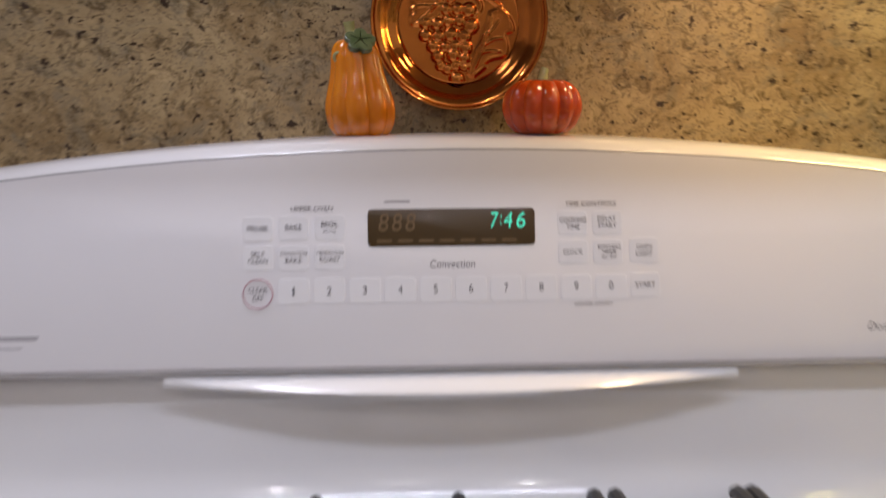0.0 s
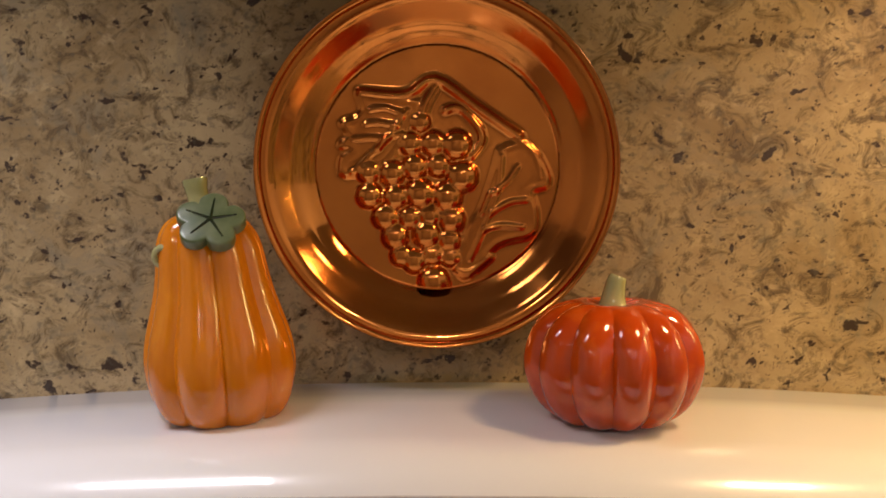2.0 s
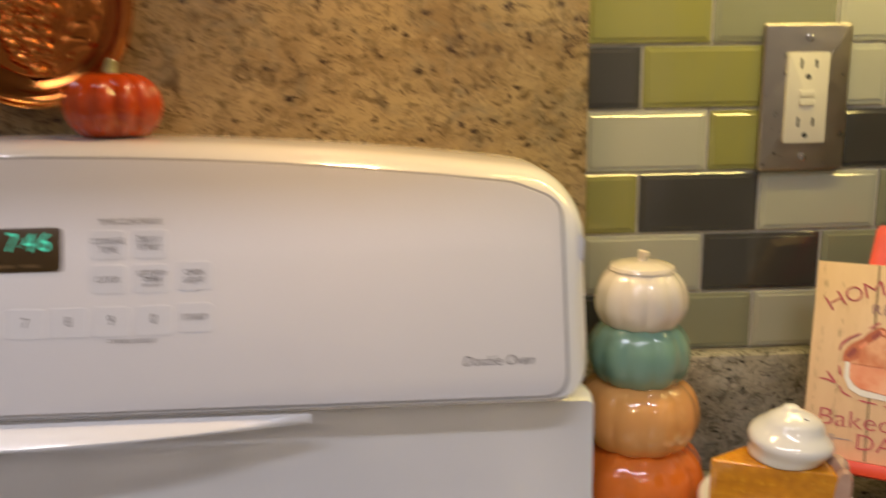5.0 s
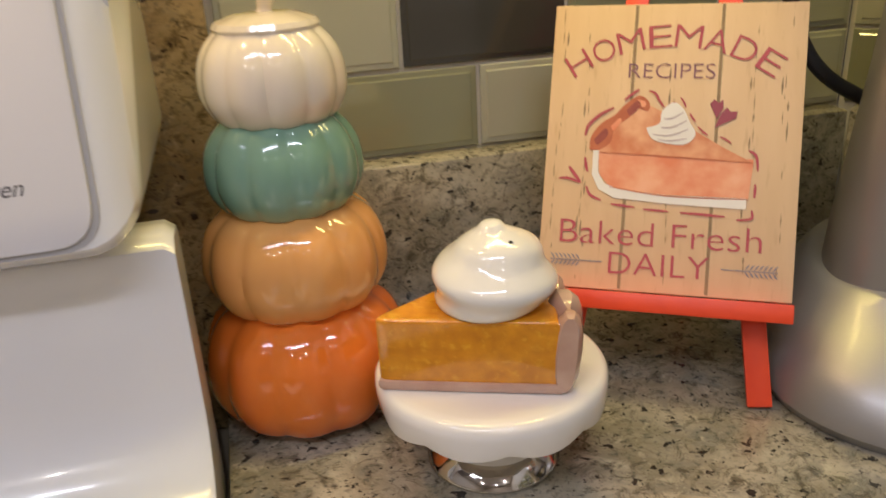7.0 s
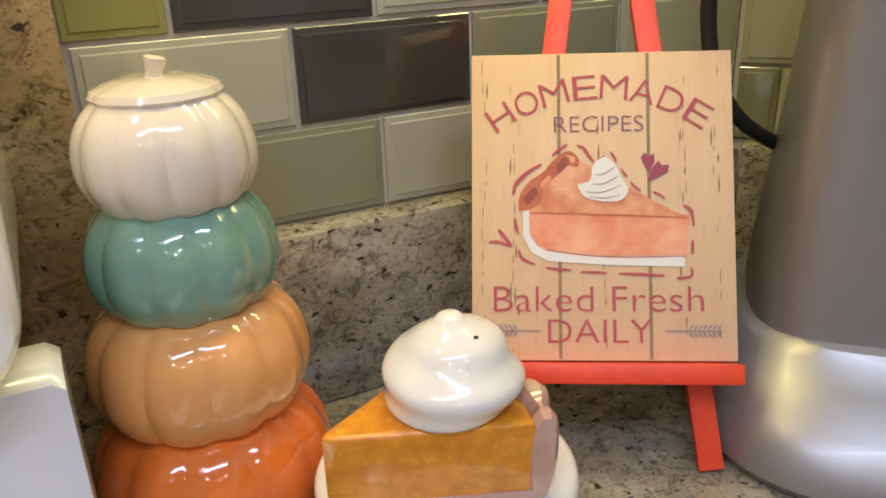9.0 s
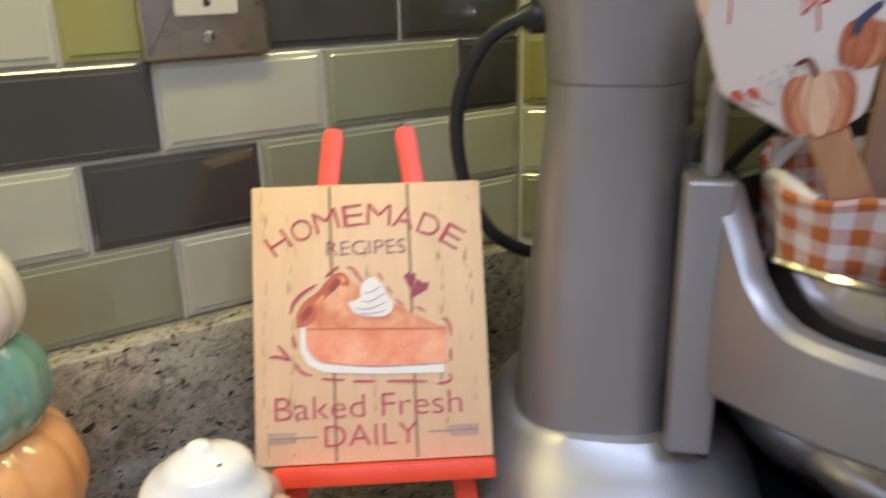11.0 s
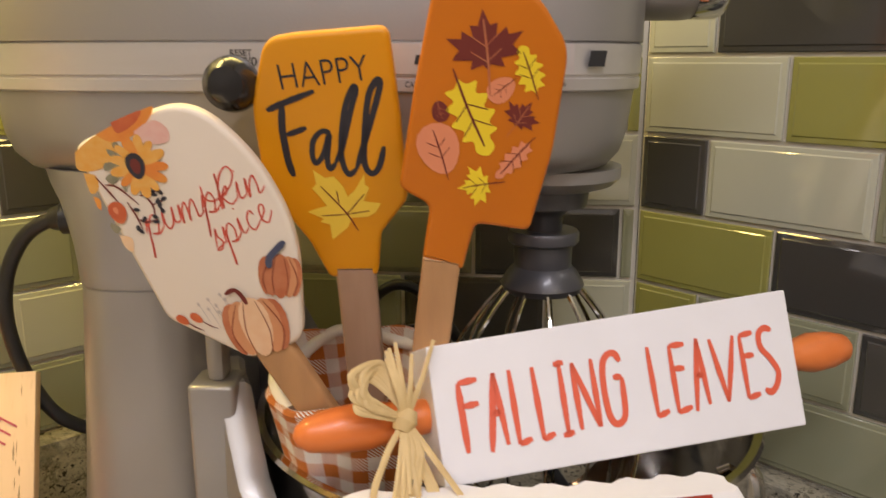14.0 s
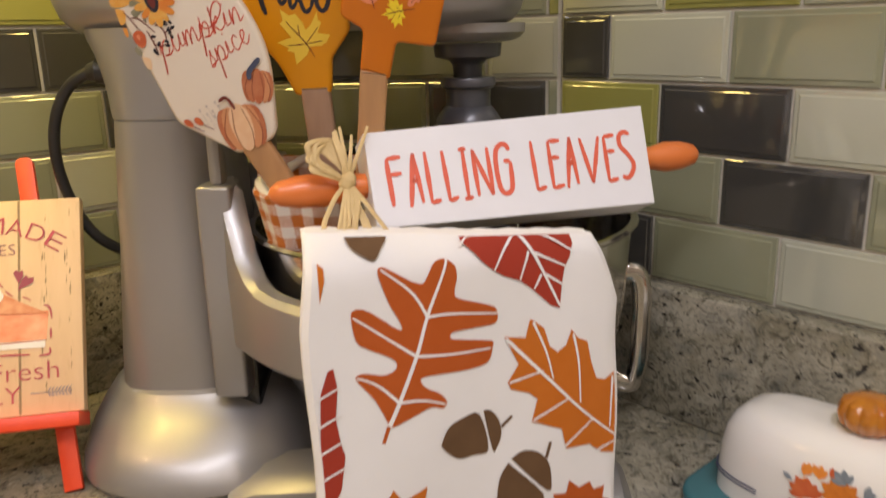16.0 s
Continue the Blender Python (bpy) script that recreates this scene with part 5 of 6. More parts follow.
def spatula(o, slope, corners, handle, silicone, wood, label, thick=0.007, size=1.0):
    """corners outline the blade and neck, handle gives the two ends of its centre line and its width; x along the mixer, y up."""
    m = MW @ basis(o, (1, 0, 0), (0, -slope, 1)) @ Matrix.Scale(size, 4)
    ob = thing("spatula", m, label, "spatula", "spatulas in the crock")
    part("blade", slab(outline(corners, 8), -thick / 2, thick / 2, 0.0022, 3), silicone, ob)
    (x0, y0), (x1, y1), w = handle
    d = Vector((x1 - x0, y1 - y0)).normalized()
    s = Vector((-d.y, d.x)) * (w / 2)
    a, b = Vector((x0, y0)), Vector((x1, y1))
    part("handle", slab(outline([(*(a + s), 0.001), (*(a - s), 0.001), (*(b - s), 0.003), (*(b + s), 0.003)], 4), -0.0036, 0.0036, 0.0018, 3), wood, ob)
    return ob


def at(pts, x, y, s, a):
    c, q = math.cos(math.radians(a)) * s, math.sin(math.radians(a)) * s
    return [(x + px * c - py * q, y + px * q + py * c) for px, py in pts]


def stroke(pts, w, material, parent, z=0.0, name="brush_stroke", n=6):
    """A flat painted line with tapered ends."""
    line = smooth_line([(p[0], p[1], 0) for p in pts], n)
    bm = bmesh.new()
    lo, hi = [], []
    for i, p in enumerate(line):
        d = (line[min(i + 1, len(line) - 1)] - line[max(i - 1, 0)]).normalized()
        k = w / 2 * (0.55 + 0.45 * min(1, i / 3, (len(line) - 1 - i) / 3))
        lo.append(bm.verts.new((p.x - d.y * k, p.y + d.x * k, z)))
        hi.append(bm.verts.new((p.x + d.y * k, p.y - d.x * k, z)))
    for i in range(len(line) - 1):
        f = bm.faces.new((hi[i], hi[i + 1], lo[i + 1], lo[i]))
    return part(name, bm, material, parent, smooth=False)


MAPLE = [(0, -0.55), (0.10, -0.42), (0.45, -0.52), (0.38, -0.28), (0.92, -0.22), (0.70, 0.02), (1.0, 0.35), (0.62, 0.30), (0.58, 0.50), (0.30, 0.28), (0.36, 0.62), (0.16, 0.58), (0, 1.0), (-0.16, 0.58), (-0.36, 0.62), (-0.30, 0.28), (-0.58, 0.50), (-0.62, 0.30), (-1.0, 0.35), (-0.70, 0.02), (-0.92, -0.22), (-0.38, -0.28), (-0.45, -0.52), (-0.10, -0.42)]
OAK = [(0.0, -1.0), (0.16, -0.80), (0.42, -0.78), (0.30, -0.52), (0.56, -0.40), (0.36, -0.14), (0.58, 0.02), (0.34, 0.24), (0.46, 0.46), (0.22, 0.56), (0.24, 0.84), (0.0, 1.0), (-0.24, 0.84), (-0.22, 0.56), (-0.46, 0.46), (-0.34, 0.24), (-0.58, 0.02), (-0.36, -0.14), (-0.56, -0.40), (-0.30, -0.52), (-0.42, -0.78), (-0.16, -0.80)]
OVAL = [(0.62 * math.sin(k * math.pi / 8) * (1 - 0.18 * math.cos(k * math.pi / 8)), -math.cos(k * math.pi / 8)) for k in range(16)]


def rounder(pts):
    return [(p.x, p.y) for p in smooth_line([(x, y, 0) for x, y in pts] + [(pts[0][0], pts[0][1], 0)], 4)[:-1]]


def leaf(parent, pts, x, y, s, a, material, vein, z, name="printed_leaf", round_=False):
    p = rounder(pts) if round_ else pts
    part(name, flat(at(p, x, y, s, a), z), material, parent, smooth=False)
    if vein:
        stroke(at([(0, -1.25), (0.03, -0.3), (0, 0.75)], x, y, s, a), s * 0.055, vein, parent, z + 0.0002, "leaf_vein")
        for k, q in ((-0.35, 0.5), (0.05, 0.45), (-0.35, -0.5), (0.05, -0.45)):
            stroke(at([(0, k), (q * 0.8, k + 0.3)], x, y, s, a), s * 0.04, vein, parent, z + 0.0002, "leaf_vein", 2)


# white blade with a floral print
sa = spatula((0.0, -0.104, 0.234), 0.22, [(-0.1990, 0.0965, 0.006), (-0.1520, 0.1165, 0.05), (-0.1290, 0.0950, 0.2), (-0.1140, 0.0620, 0.2), (-0.1155, 0.0100, 0.012), (-0.1290, 0.0030, 0.004), (-0.1400, 0.0000, 0.006), (-0.1735, 0.0195, 0.010), (-0.1870, 0.0600, 0.03)],
             ((-0.1325, 0.0100), (-0.1010, -0.0520), 0.0165), SIL_WHITE, BEECH, "cream silicone spatula printed pumpkin spice with flowers and pumpkins")
Z = 0.0038
# painted corner of autumn flowers
for p, m_, dz in (([(-0.1979, 0.0946), (-0.1881, 0.1015), (-0.1822, 0.0999), (-0.1824, 0.0926), (-0.1898, 0.0874), (-0.1981, 0.0873)], SUN_PRINT, 0), ([(-0.1883, 0.1017), (-0.1755, 0.1083), (-0.1642, 0.1130), (-0.1685, 0.1057), (-0.1751, 0.1006), (-0.1831, 0.0988)], PRINT_OR, 0.00005), ([(-0.1732, 0.1030), (-0.1654, 0.1075), (-0.1601, 0.1044), (-0.1603, 0.0993), (-0.1668, 0.0979), (-0.1719, 0.0995)], PINK_WASH, 0.0001), ([(-0.1963, 0.0860), (-0.1915, 0.0848), (-0.1916, 0.0792), (-0.1950, 0.0774)], SUN_PRINT, 0), ([(-0.1943, 0.0760), (-0.1918, 0.0748), (-0.1921, 0.0704), (-0.1935, 0.0715)], PRINT_OR, 0), ([(-0.1869, 0.0593), (-0.1818, 0.0577), (-0.1824, 0.0518), (-0.1854, 0.0537)], PEACH_WASH, 0), ([(-0.1815, 0.1065), (-0.1693, 0.1114), (-0.1726, 0.1060), (-0.1796, 0.1023)], PRINT_RED, 0.0001)):
    part("painted_petal", flat(rounder(p), Z + dz), m_, sa, smooth=False)
for p in ([(-0.1803, 0.0899), (-0.1838, 0.0924), (-0.1851, 0.0959), (-0.1814, 0.0941)], [(-0.1811, 0.0891), (-0.1871, 0.0870), (-0.1872, 0.0899), (-0.1836, 0.0906)], [(-0.1804, 0.0862), (-0.1849, 0.0814), (-0.1878, 0.0840), (-0.1837, 0.0866)], [(-0.1801, 0.0841), (-0.1800, 0.0783), (-0.1817, 0.0803), (-0.1817, 0.0832)], [(-0.1789, 0.0929), (-0.1804, 0.0986), (-0.1826, 0.0979), (-0.1810, 0.0949)], [(-0.1892, 0.0649), (-0.1856, 0.0624), (-0.1875, 0.0600), (-0.1897, 0.0627)]):
    part("painted_leaf", flat(rounder(p), Z + 0.0002), SAGE_PRINT, sa, smooth=False)
fx, fy = [(-0.1735, 0.0891)][0]
for k in range(13):
    a = k * 0.483
    part("sunflower_petal", flat(at([(px * 0.62, py) for px, py in OVAL], fx + 0.0064 * math.cos(a), fy + 0.0078 * math.sin(a), 0.0052 + 0.0007 * math.sin(k * 2.1), math.degrees(a) - 90), Z + 0.00025 + 0.00001 * k), SUN_PRINT if k % 4 else PRINT_OR, sa, smooth=False)
part("sunflower_eye", flat(at([(px * 1.1, py) for px, py in OVAL], fx - 0.0012, fy, 0.0055, 8), Z + 0.0005), NAVY_INK, sa, smooth=False)
part("sunflower_eye", flat(at(OVAL, fx - 0.0012, fy, 0.0032, 8), Z + 0.0006), BROWN, sa, smooth=False)
for tw in ([(-0.1918, 0.0843), (-0.1876, 0.0782), (-0.1845, 0.0734)], [(-0.1884, 0.0810), (-0.1838, 0.0801), (-0.1764, 0.0728)], [(-0.1745, 0.0781), (-0.1709, 0.0727), (-0.1708, 0.0668)], [(-0.1810, 0.0738), (-0.1782, 0.0675), (-0.1767, 0.0618)], [(-0.1756, 0.0765), (-0.1705, 0.0778), (-0.1680, 0.0795)], [(-0.1709, 0.0727), (-0.1670, 0.0745), (-0.1659, 0.0754)], [(-0.1772, 0.0662), (-0.1747, 0.0650), (-0.1710, 0.0661)]):
    stroke(tw, 0.0008, BROWN, sa, Z + 0.0001, "twig", 4)
for k, (x, y) in enumerate([(-0.1680, 0.0795), (-0.1669, 0.0782), (-0.1696, 0.0772), (-0.1659, 0.0754), (-0.1685, 0.0744), (-0.1672, 0.0704), (-0.1706, 0.0676), (-0.1704, 0.0654), (-0.1753, 0.0664), (-0.1784, 0.0624), (-0.1773, 0.0611), (-0.1776, 0.0705), (-0.1704, 0.0782), (-0.1679, 0.0727)]):
    part("berry", flat(at(OVAL, x, y, 0.0014, k * 40), Z + 0.0002), NAVY_INK, sa, smooth=False)
part("rose_hip", flat(at([(px * 1.2, py) for px, py in OVAL], *[(-0.1855, 0.0692)][0], 0.0049, 10), Z + 0.0003), PRINT_RED, sa, smooth=False)
part("hip_shine", flat(at(OVAL, *[(-0.1861, 0.0702)][0], 0.0016, 10), Z + 0.0004), SALMON, sa, smooth=False)
SCRIPT = {"p": (0.9, [(-.1, .2), (.1, 1.0), (.05, .2), (-.12, -1.1), (-.02, -.6), (.12, .5), (.45, 1.0), (.65, .6), (.5, .05), (.2, .1), (.55, -.02), (.9, .25)]),
          "u": (0.95, [(0, .25), (.12, 1.0), (.12, .3), (.3, 0), (.55, .3), (.68, 1.0), (.66, .25), (.95, .2)]), "m": (1.35, [(0, .2), (.1, 1.0), (.12, 0), (.2, .6), (.42, 1.0), (.5, .6), (.5, 0), (.6, .6), (.85, 1.0), (.95, .5), (1.0, .05), (1.35, .25)]),
          "k": (0.95, [(0, .25), (.12, 1.2), (.12, 1.7), (.1, 0), (.2, .6), (.5, 1.0), (.45, .65), (.2, .5), (.55, .05), (.95, .25)]), "i": (0.5, [(0, .25), (.15, 1.0), (.15, .15), (.5, .25)]),
          "n": (1.0, [(0, .2), (.1, 1.0), (.12, 0), (.25, .65), (.5, 1.0), (.62, .5), (.66, .05), (1.0, .3)]), "s": (0.7, [(0, .2), (.35, 1.1), (.3, .7), (.45, .3), (.2, 0), (.0, .1), (.7, .25)]),
          "c": (0.75, [(.55, .72), (.42, 1.0), (.16, .8), (.08, .35), (.30, 0), (.75, .3)]), "e": (0.8, [(0, .25), (.4, .6), (.45, .95), (.2, .9), (.12, .3), (.4, 0), (.8, .45)])}


def script(text, x, y, s, a):
    px = 0.0
    for ch in text:
        adv, pts = SCRIPT[ch]
        stroke(at([(px + qx + qy * 0.22, qy) for qx, qy in pts], x, y, s, a), 0.0007, RED_INK, sa, Z, "script_stroke", 5)
        if ch == "i":
            part("dot", flat(at(OVAL, *at([(px + 0.5, 1.5)], x, y, s, a)[0], 0.0005, 0), Z), RED_INK, sa, smooth=False)
        px += adv


script("pumpkin", -0.1742, 0.0586, 0.0082, 22)
script("spice", -0.1468, 0.0524, 0.0079, 31)
stroke([(-0.1429, 0.0709), (-0.1437, 0.0778), (-0.1425, 0.0853), (-0.1396, 0.089), (-0.1372, 0.086), (-0.1394, 0.08), (-0.1452, 0.0747), (-0.1494, 0.0755), (-0.1507, 0.0808)], 0.0007, RED_INK, sa, Z, "script_stroke", 6)
# two painted pumpkins at the lower corner
def painted_pumpkin(x, y, w, h, a, tones, z):
    for q, tone in zip((-0.82, 0.82, -0.5, 0.5, 0.0), tones):
        part("pumpkin_lobe", flat(at([(px * 0.62 * w * (1 - 0.25 * abs(q)) + q * w * 0.62, py * h * (1 - 0.16 * abs(q))) for px, py in OVAL], x, y, 1.0, a), z + 0.0002 - 0.0002 * abs(q)), tone, sa, smooth=False)
    for q in (-0.62, -0.28, 0.28, 0.62):
        stroke(at([(q * 0.75 * w, -0.86 * h), (q * 1.05 * w, -0.1 * h), (q * 0.55 * w, 0.84 * h)], x, y, 1.0, a), 0.0005, PRINT_DARK, sa, z + 0.0003, "rib_line")


painted_pumpkin(*[(-0.1226, 0.0410)][0], 0.0112, 0.0105, -4, (PUMP_A, PUMP_A, PUMP_A, PUMP_B, PUMP_A), Z + 0.0001)
painted_pumpkin(*[(-0.1348, 0.0167)][0], 0.0172, 0.0148, 10, (PUMP_A, PUMP_A, PUMP_B, PUMP_B, PUMP_C), Z + 0.0006)
stroke([(-0.1265, 0.0452), (-0.1262, 0.0496), (-0.1229, 0.0536), (-0.1193, 0.0574)], 0.0030, STEM_INK, sa, Z + 0.0010, "stalk")
stroke([(-0.1378, 0.0280), (-0.1397, 0.0322), (-0.1426, 0.0348), (-0.1465, 0.0327)], 0.0020, BROWN, sa, Z + 0.0011, "stalk")
for x, y in [(-0.1666, 0.0195), (-0.1605, 0.0206)]:
    part("berry", flat(at(OVAL, x, y, 0.0031, 50), Z + 0.0003), PRINT_RED, sa, smooth=False)
    stroke([(x, y), (x + 0.005, y - 0.0035), (x + 0.0085, y - 0.0050)], 0.0006, BROWN, sa, Z + 0.0002, "twig", 3)
for x, y in [(-0.1588, 0.0270), (-0.1544, 0.0295), (-0.1513, 0.0266), (-0.1472, 0.0297), (-0.1491, 0.0319), (-0.1548, 0.0248), (-0.1506, 0.0235)]:
    part("seed_head", flat(at(OVAL, x, y, 0.0010, 20), Z + 0.0001), GREY_WASH, sa, smooth=False)
    stroke([(x, y), (x + 0.002, y - 0.004), (x + 0.004, y - 0.009)], 0.0003, GREY_WASH, sa, Z, "twig", 3)

# mustard blade
sb = spatula((0.0015, -0.085, 0.264), 0.27, [(-0.1345, 0.0820, 0.05), (-0.1265, 0.1085, 0.012), (-0.1150, 0.1105, 0.02), (-0.0778, 0.1135, 0.005), (-0.0745, 0.0800, 0.05), (-0.0722, 0.0410, 0.008), (-0.0845, 0.0245, 0.010), (-0.0868, 0.0030, 0.004), (-0.1085, 0.0020, 0.004), (-0.1160, 0.0200, 0.02), (-0.1330, 0.0460, 0.03)],
             ((-0.0970, 0.0080), (-0.0945, -0.0900), 0.0178), SIL_GOLD, BEECH_GREY, "mustard silicone spatula printed happy fall with a maple leaf")
words("HAPPY", -0.1039, 0.0961, 0.0356, 0.0100, NAVY_INK, sb, Z, turn=6.5, bold=-0.012)
for pts, w_ in (([(-0.1281, 0.0803), (-0.1223, 0.0829), (-0.1082, 0.0885)], 0.0026), ([(-0.1216, 0.0829), (-0.1226, 0.0729), (-0.1216, 0.0593), (-0.1198, 0.0515)], 0.003), ([(-0.121, 0.07), (-0.1172, 0.0713), (-0.1127, 0.0731)], 0.0024), ([(-0.103, 0.071), (-0.1065, 0.0715), (-0.1103, 0.0675), (-0.1112, 0.0607), (-0.1097, 0.0576), (-0.1064, 0.062), (-0.1035, 0.0702), (-0.1051, 0.0593), (-0.1042, 0.0551), (-0.1016, 0.0579)], 0.0023), ([(-0.1016, 0.0579), (-0.0985, 0.0647), (-0.094, 0.0807), (-0.0916, 0.0884), (-0.0926, 0.09), (-0.0962, 0.082), (-0.0988, 0.0674), (-0.0988, 0.0579), (-0.0965, 0.0526), (-0.0932, 0.0551)], 0.0024), ([(-0.0932, 0.0551), (-0.089, 0.0674), (-0.0842, 0.082), (-0.0817, 0.0914), (-0.0832, 0.0927), (-0.0867, 0.0859), (-0.089, 0.0701), (-0.0897, 0.0578), (-0.0871, 0.0531), (-0.0838, 0.0559), (-0.0812, 0.0652)], 0.0026)):
    stroke(pts, w_, NAVY_INK, sb, Z)
part("printed_leaf", flat([(-0.1116, 0.0546), (-0.1068, 0.0509), (-0.1029, 0.0517), (-0.0991, 0.0466), (-0.0978, 0.0423), (-0.0947, 0.0452), (-0.0901, 0.0528), (-0.0901, 0.048), (-0.0883, 0.0466), (-0.0911, 0.0403), (-0.0838, 0.0394), (-0.0861, 0.035), (-0.0895, 0.0329), (-0.0965, 0.0324), (-0.0987, 0.0276), (-0.1058, 0.0216), (-0.1063, 0.0291), (-0.1105, 0.0303), (-0.1089, 0.0318), (-0.1156, 0.0351), (-0.1103, 0.0371), (-0.1069, 0.038), (-0.1102, 0.0429), (-0.1128, 0.0461), (-0.1107, 0.0481)], Z), YELLOW, sb, smooth=False)
for pts in [[(-0.0942, 0.0264), (-0.0989, 0.035), (-0.1089, 0.0472)], [(-0.0986, 0.0341), (-0.1096, 0.0333)], [(-0.0986, 0.0341), (-0.0887, 0.0359)], [(-0.0986, 0.0341), (-0.0906, 0.0437)], [(-0.1017, 0.0394), (-0.1022, 0.0452)]]:
    stroke(pts, 0.0007, BROWN, sb, Z + 0.0002, "leaf_vein", 3)

# pumpkin-coloured blade
sc = spatula((-0.0043, -0.1103, 0.2845), 0.20, [(-0.0560, 0.1150, 0.006), (-0.0180, 0.1090, 0.022), (-0.0040, 0.0870, 0.02), (-0.0085, 0.0450, 0.06), (-0.0168, 0.0095, 0.004), (-0.0400, 0.0130, 0.004), (-0.0455, -0.0095, 0.002), (-0.0630, -0.0035, 0.002), (-0.0592, 0.0210, 0.006), (-0.0725, 0.0290, 0.006), (-0.0650, 0.0720, 0.06)],
             ((-0.0545, -0.0040), (-0.0655, -0.0950), 0.0168), SIL_RUST, BEECH, "pumpkin-orange silicone spatula printed with autumn leaves", size=0.945)
ROUNDLEAF = [(px * 1.25, py) for px, py in OVAL]
SLIM = [(px * 0.72, py) for px, py in OAK]
leaf(sc, MAPLE, -0.0366, 0.0872, 0.0150, 6, BROWN, PUMP_A, Z)
leaf(sc, [(px * 0.95, py) for px, py in OAK], -0.0414, 0.0596, 0.0172, -158, LEMON, BROWN, Z, round_=True)
leaf(sc, OAK, -0.0195, 0.0788, 0.0100, 19, LEMON, BROWN, Z, round_=True)
leaf(sc, ROUNDLEAF, -0.0302, 0.0710, 0.0062, 129, SALMON, BROWN, Z)
leaf(sc, ROUNDLEAF, -0.0553, 0.0464, 0.0112, 16, SALMON, BROWN, Z)
leaf(sc, SLIM, -0.0246, 0.0416, 0.0105, 139, SALMON, BROWN, Z, round_=True)
leaf(sc, MAPLE, -0.0222, 0.0597, 0.0078, -35, BROWN, PUMP_A, Z)
leaf(sc, ROUNDLEAF, -0.0546, 0.0621, 0.0045, -165, BROWN, PUMP_A, Z)
leaf(sc, MAPLE, -0.0388, 0.0305, 0.0090, 99, LEMON, BROWN, Z)

# ---- block sign with rolling-pin handles ----
FL = basis((0.322, -0.363, 1.108), (0.165, -0.073, 0.002), (0.0105, 0.023, 0.0545))
SIGN_WHITE = mat("painted_white_wood", (0.78, 0.76, 0.77), 0.5, second=(0.73, 0.71, 0.71), scale=30, bump=0.08, bump_scale=160)
ORANGE_WOOD = mat("orange_lacquer", (0.74, 0.20, 0.045), 0.35, second=(0.66, 0.15, 0.03), scale=40, coat=0.2)
CORAL = mat("coral_paint", (0.72, 0.115, 0.055), 0.5)
RAFFIA = mat("raffia", (0.66, 0.48, 0.22), 0.6, second=(0.50, 0.33, 0.13), scale=120, stretch=(1, 1, 0.2))
pin = thing("rolling_pin_sign", FL, "white block sign reading falling leaves, with orange rolling-pin handles", "sign")
part("block", slab(outline([(0.0, -0.0010, 0.0008), (0.1772, -0.0035, 0.0008), (0.1815, 0.0600, 0.0008), (0.0, 0.0550, 0.0008)], 3), -0.026, 0.0, 0.0008), SIGN_WHITE, pin, smooth=False)
for x0, sg, ln in ((0.0005, -1, 0.056), (0.1790, 1, 0.045)):
    prof = [(0.0, 0.0070), (0.10, 0.0078), (0.16, 0.0072), (0.22, 0.0074), (0.45, 0.0098), (0.70, 0.0092), (0.90, 0.0070), (0.975, 0.0040), (1.0, 0.0008)]
    part("pin_handle", tube([(x0 + sg * ln * t, 0.0275 + (0.001 if sg > 0 else 0), -0.013) for t, r in prof], [r for t, r in prof], 28), ORANGE_WOOD, pin, "orange lacquered handle")


def letter(*strokes):
    """One tall hand-painted capital, drawn with a loaded brush."""
    for s in strokes:
        stroke(s, 0.0030, CORAL, pin, 0.0004, "letter_stroke")


letter([(0.011, 0.0386), (0.0112, 0.0247), (0.0115, 0.0107)], [(0.011, 0.0386), (0.0195, 0.0393)], [(0.0118, 0.0291), (0.0189, 0.0296)])
letter([(0.0268, 0.0409), (0.0243, 0.0251), (0.0217, 0.0094)], [(0.0268, 0.0409), (0.0291, 0.0113)], [(0.0242, 0.0244), (0.0277, 0.0247)])
letter([(0.034, 0.0411), (0.0342, 0.0106)], [(0.0342, 0.0106), (0.0399, 0.012)])
letter([(0.0445, 0.0409), (0.0451, 0.0107)], [(0.0451, 0.0107), (0.0505, 0.0126)])
letter([(0.0546, 0.0406), (0.0594, 0.041)], [(0.0571, 0.0407), (0.0566, 0.0112)], [(0.0541, 0.011), (0.0594, 0.0117)])
letter([(0.0631, 0.0401), (0.0631, 0.012)], [(0.0631, 0.0401), (0.0718, 0.012)], [(0.0724, 0.0408), (0.0721, 0.012)])
letter([(0.0863, 0.0379), (0.0842, 0.0417), (0.0802, 0.0411), (0.0775, 0.0364), (0.0765, 0.0258), (0.0771, 0.0159), (0.0795, 0.012), (0.0832, 0.013), (0.085, 0.0177), (0.086, 0.0311)], [(0.0817, 0.0316), (0.086, 0.0314)])
letter([(0.101, 0.0423), (0.1006, 0.0118)], [(0.1006, 0.0118), (0.1066, 0.0136)])
letter([(0.1122, 0.0414), (0.1112, 0.012)], [(0.1122, 0.0414), (0.1201, 0.0414)], [(0.1124, 0.0311), (0.1181, 0.0309)], [(0.1112, 0.012), (0.1185, 0.0136)])
letter([(0.1268, 0.043), (0.1206, 0.0112)], [(0.1268, 0.043), (0.1278, 0.0132)], [(0.1235, 0.0265), (0.1273, 0.0269)])
letter([(0.1337, 0.0418), (0.1379, 0.013)], [(0.1379, 0.013), (0.1466, 0.042)])
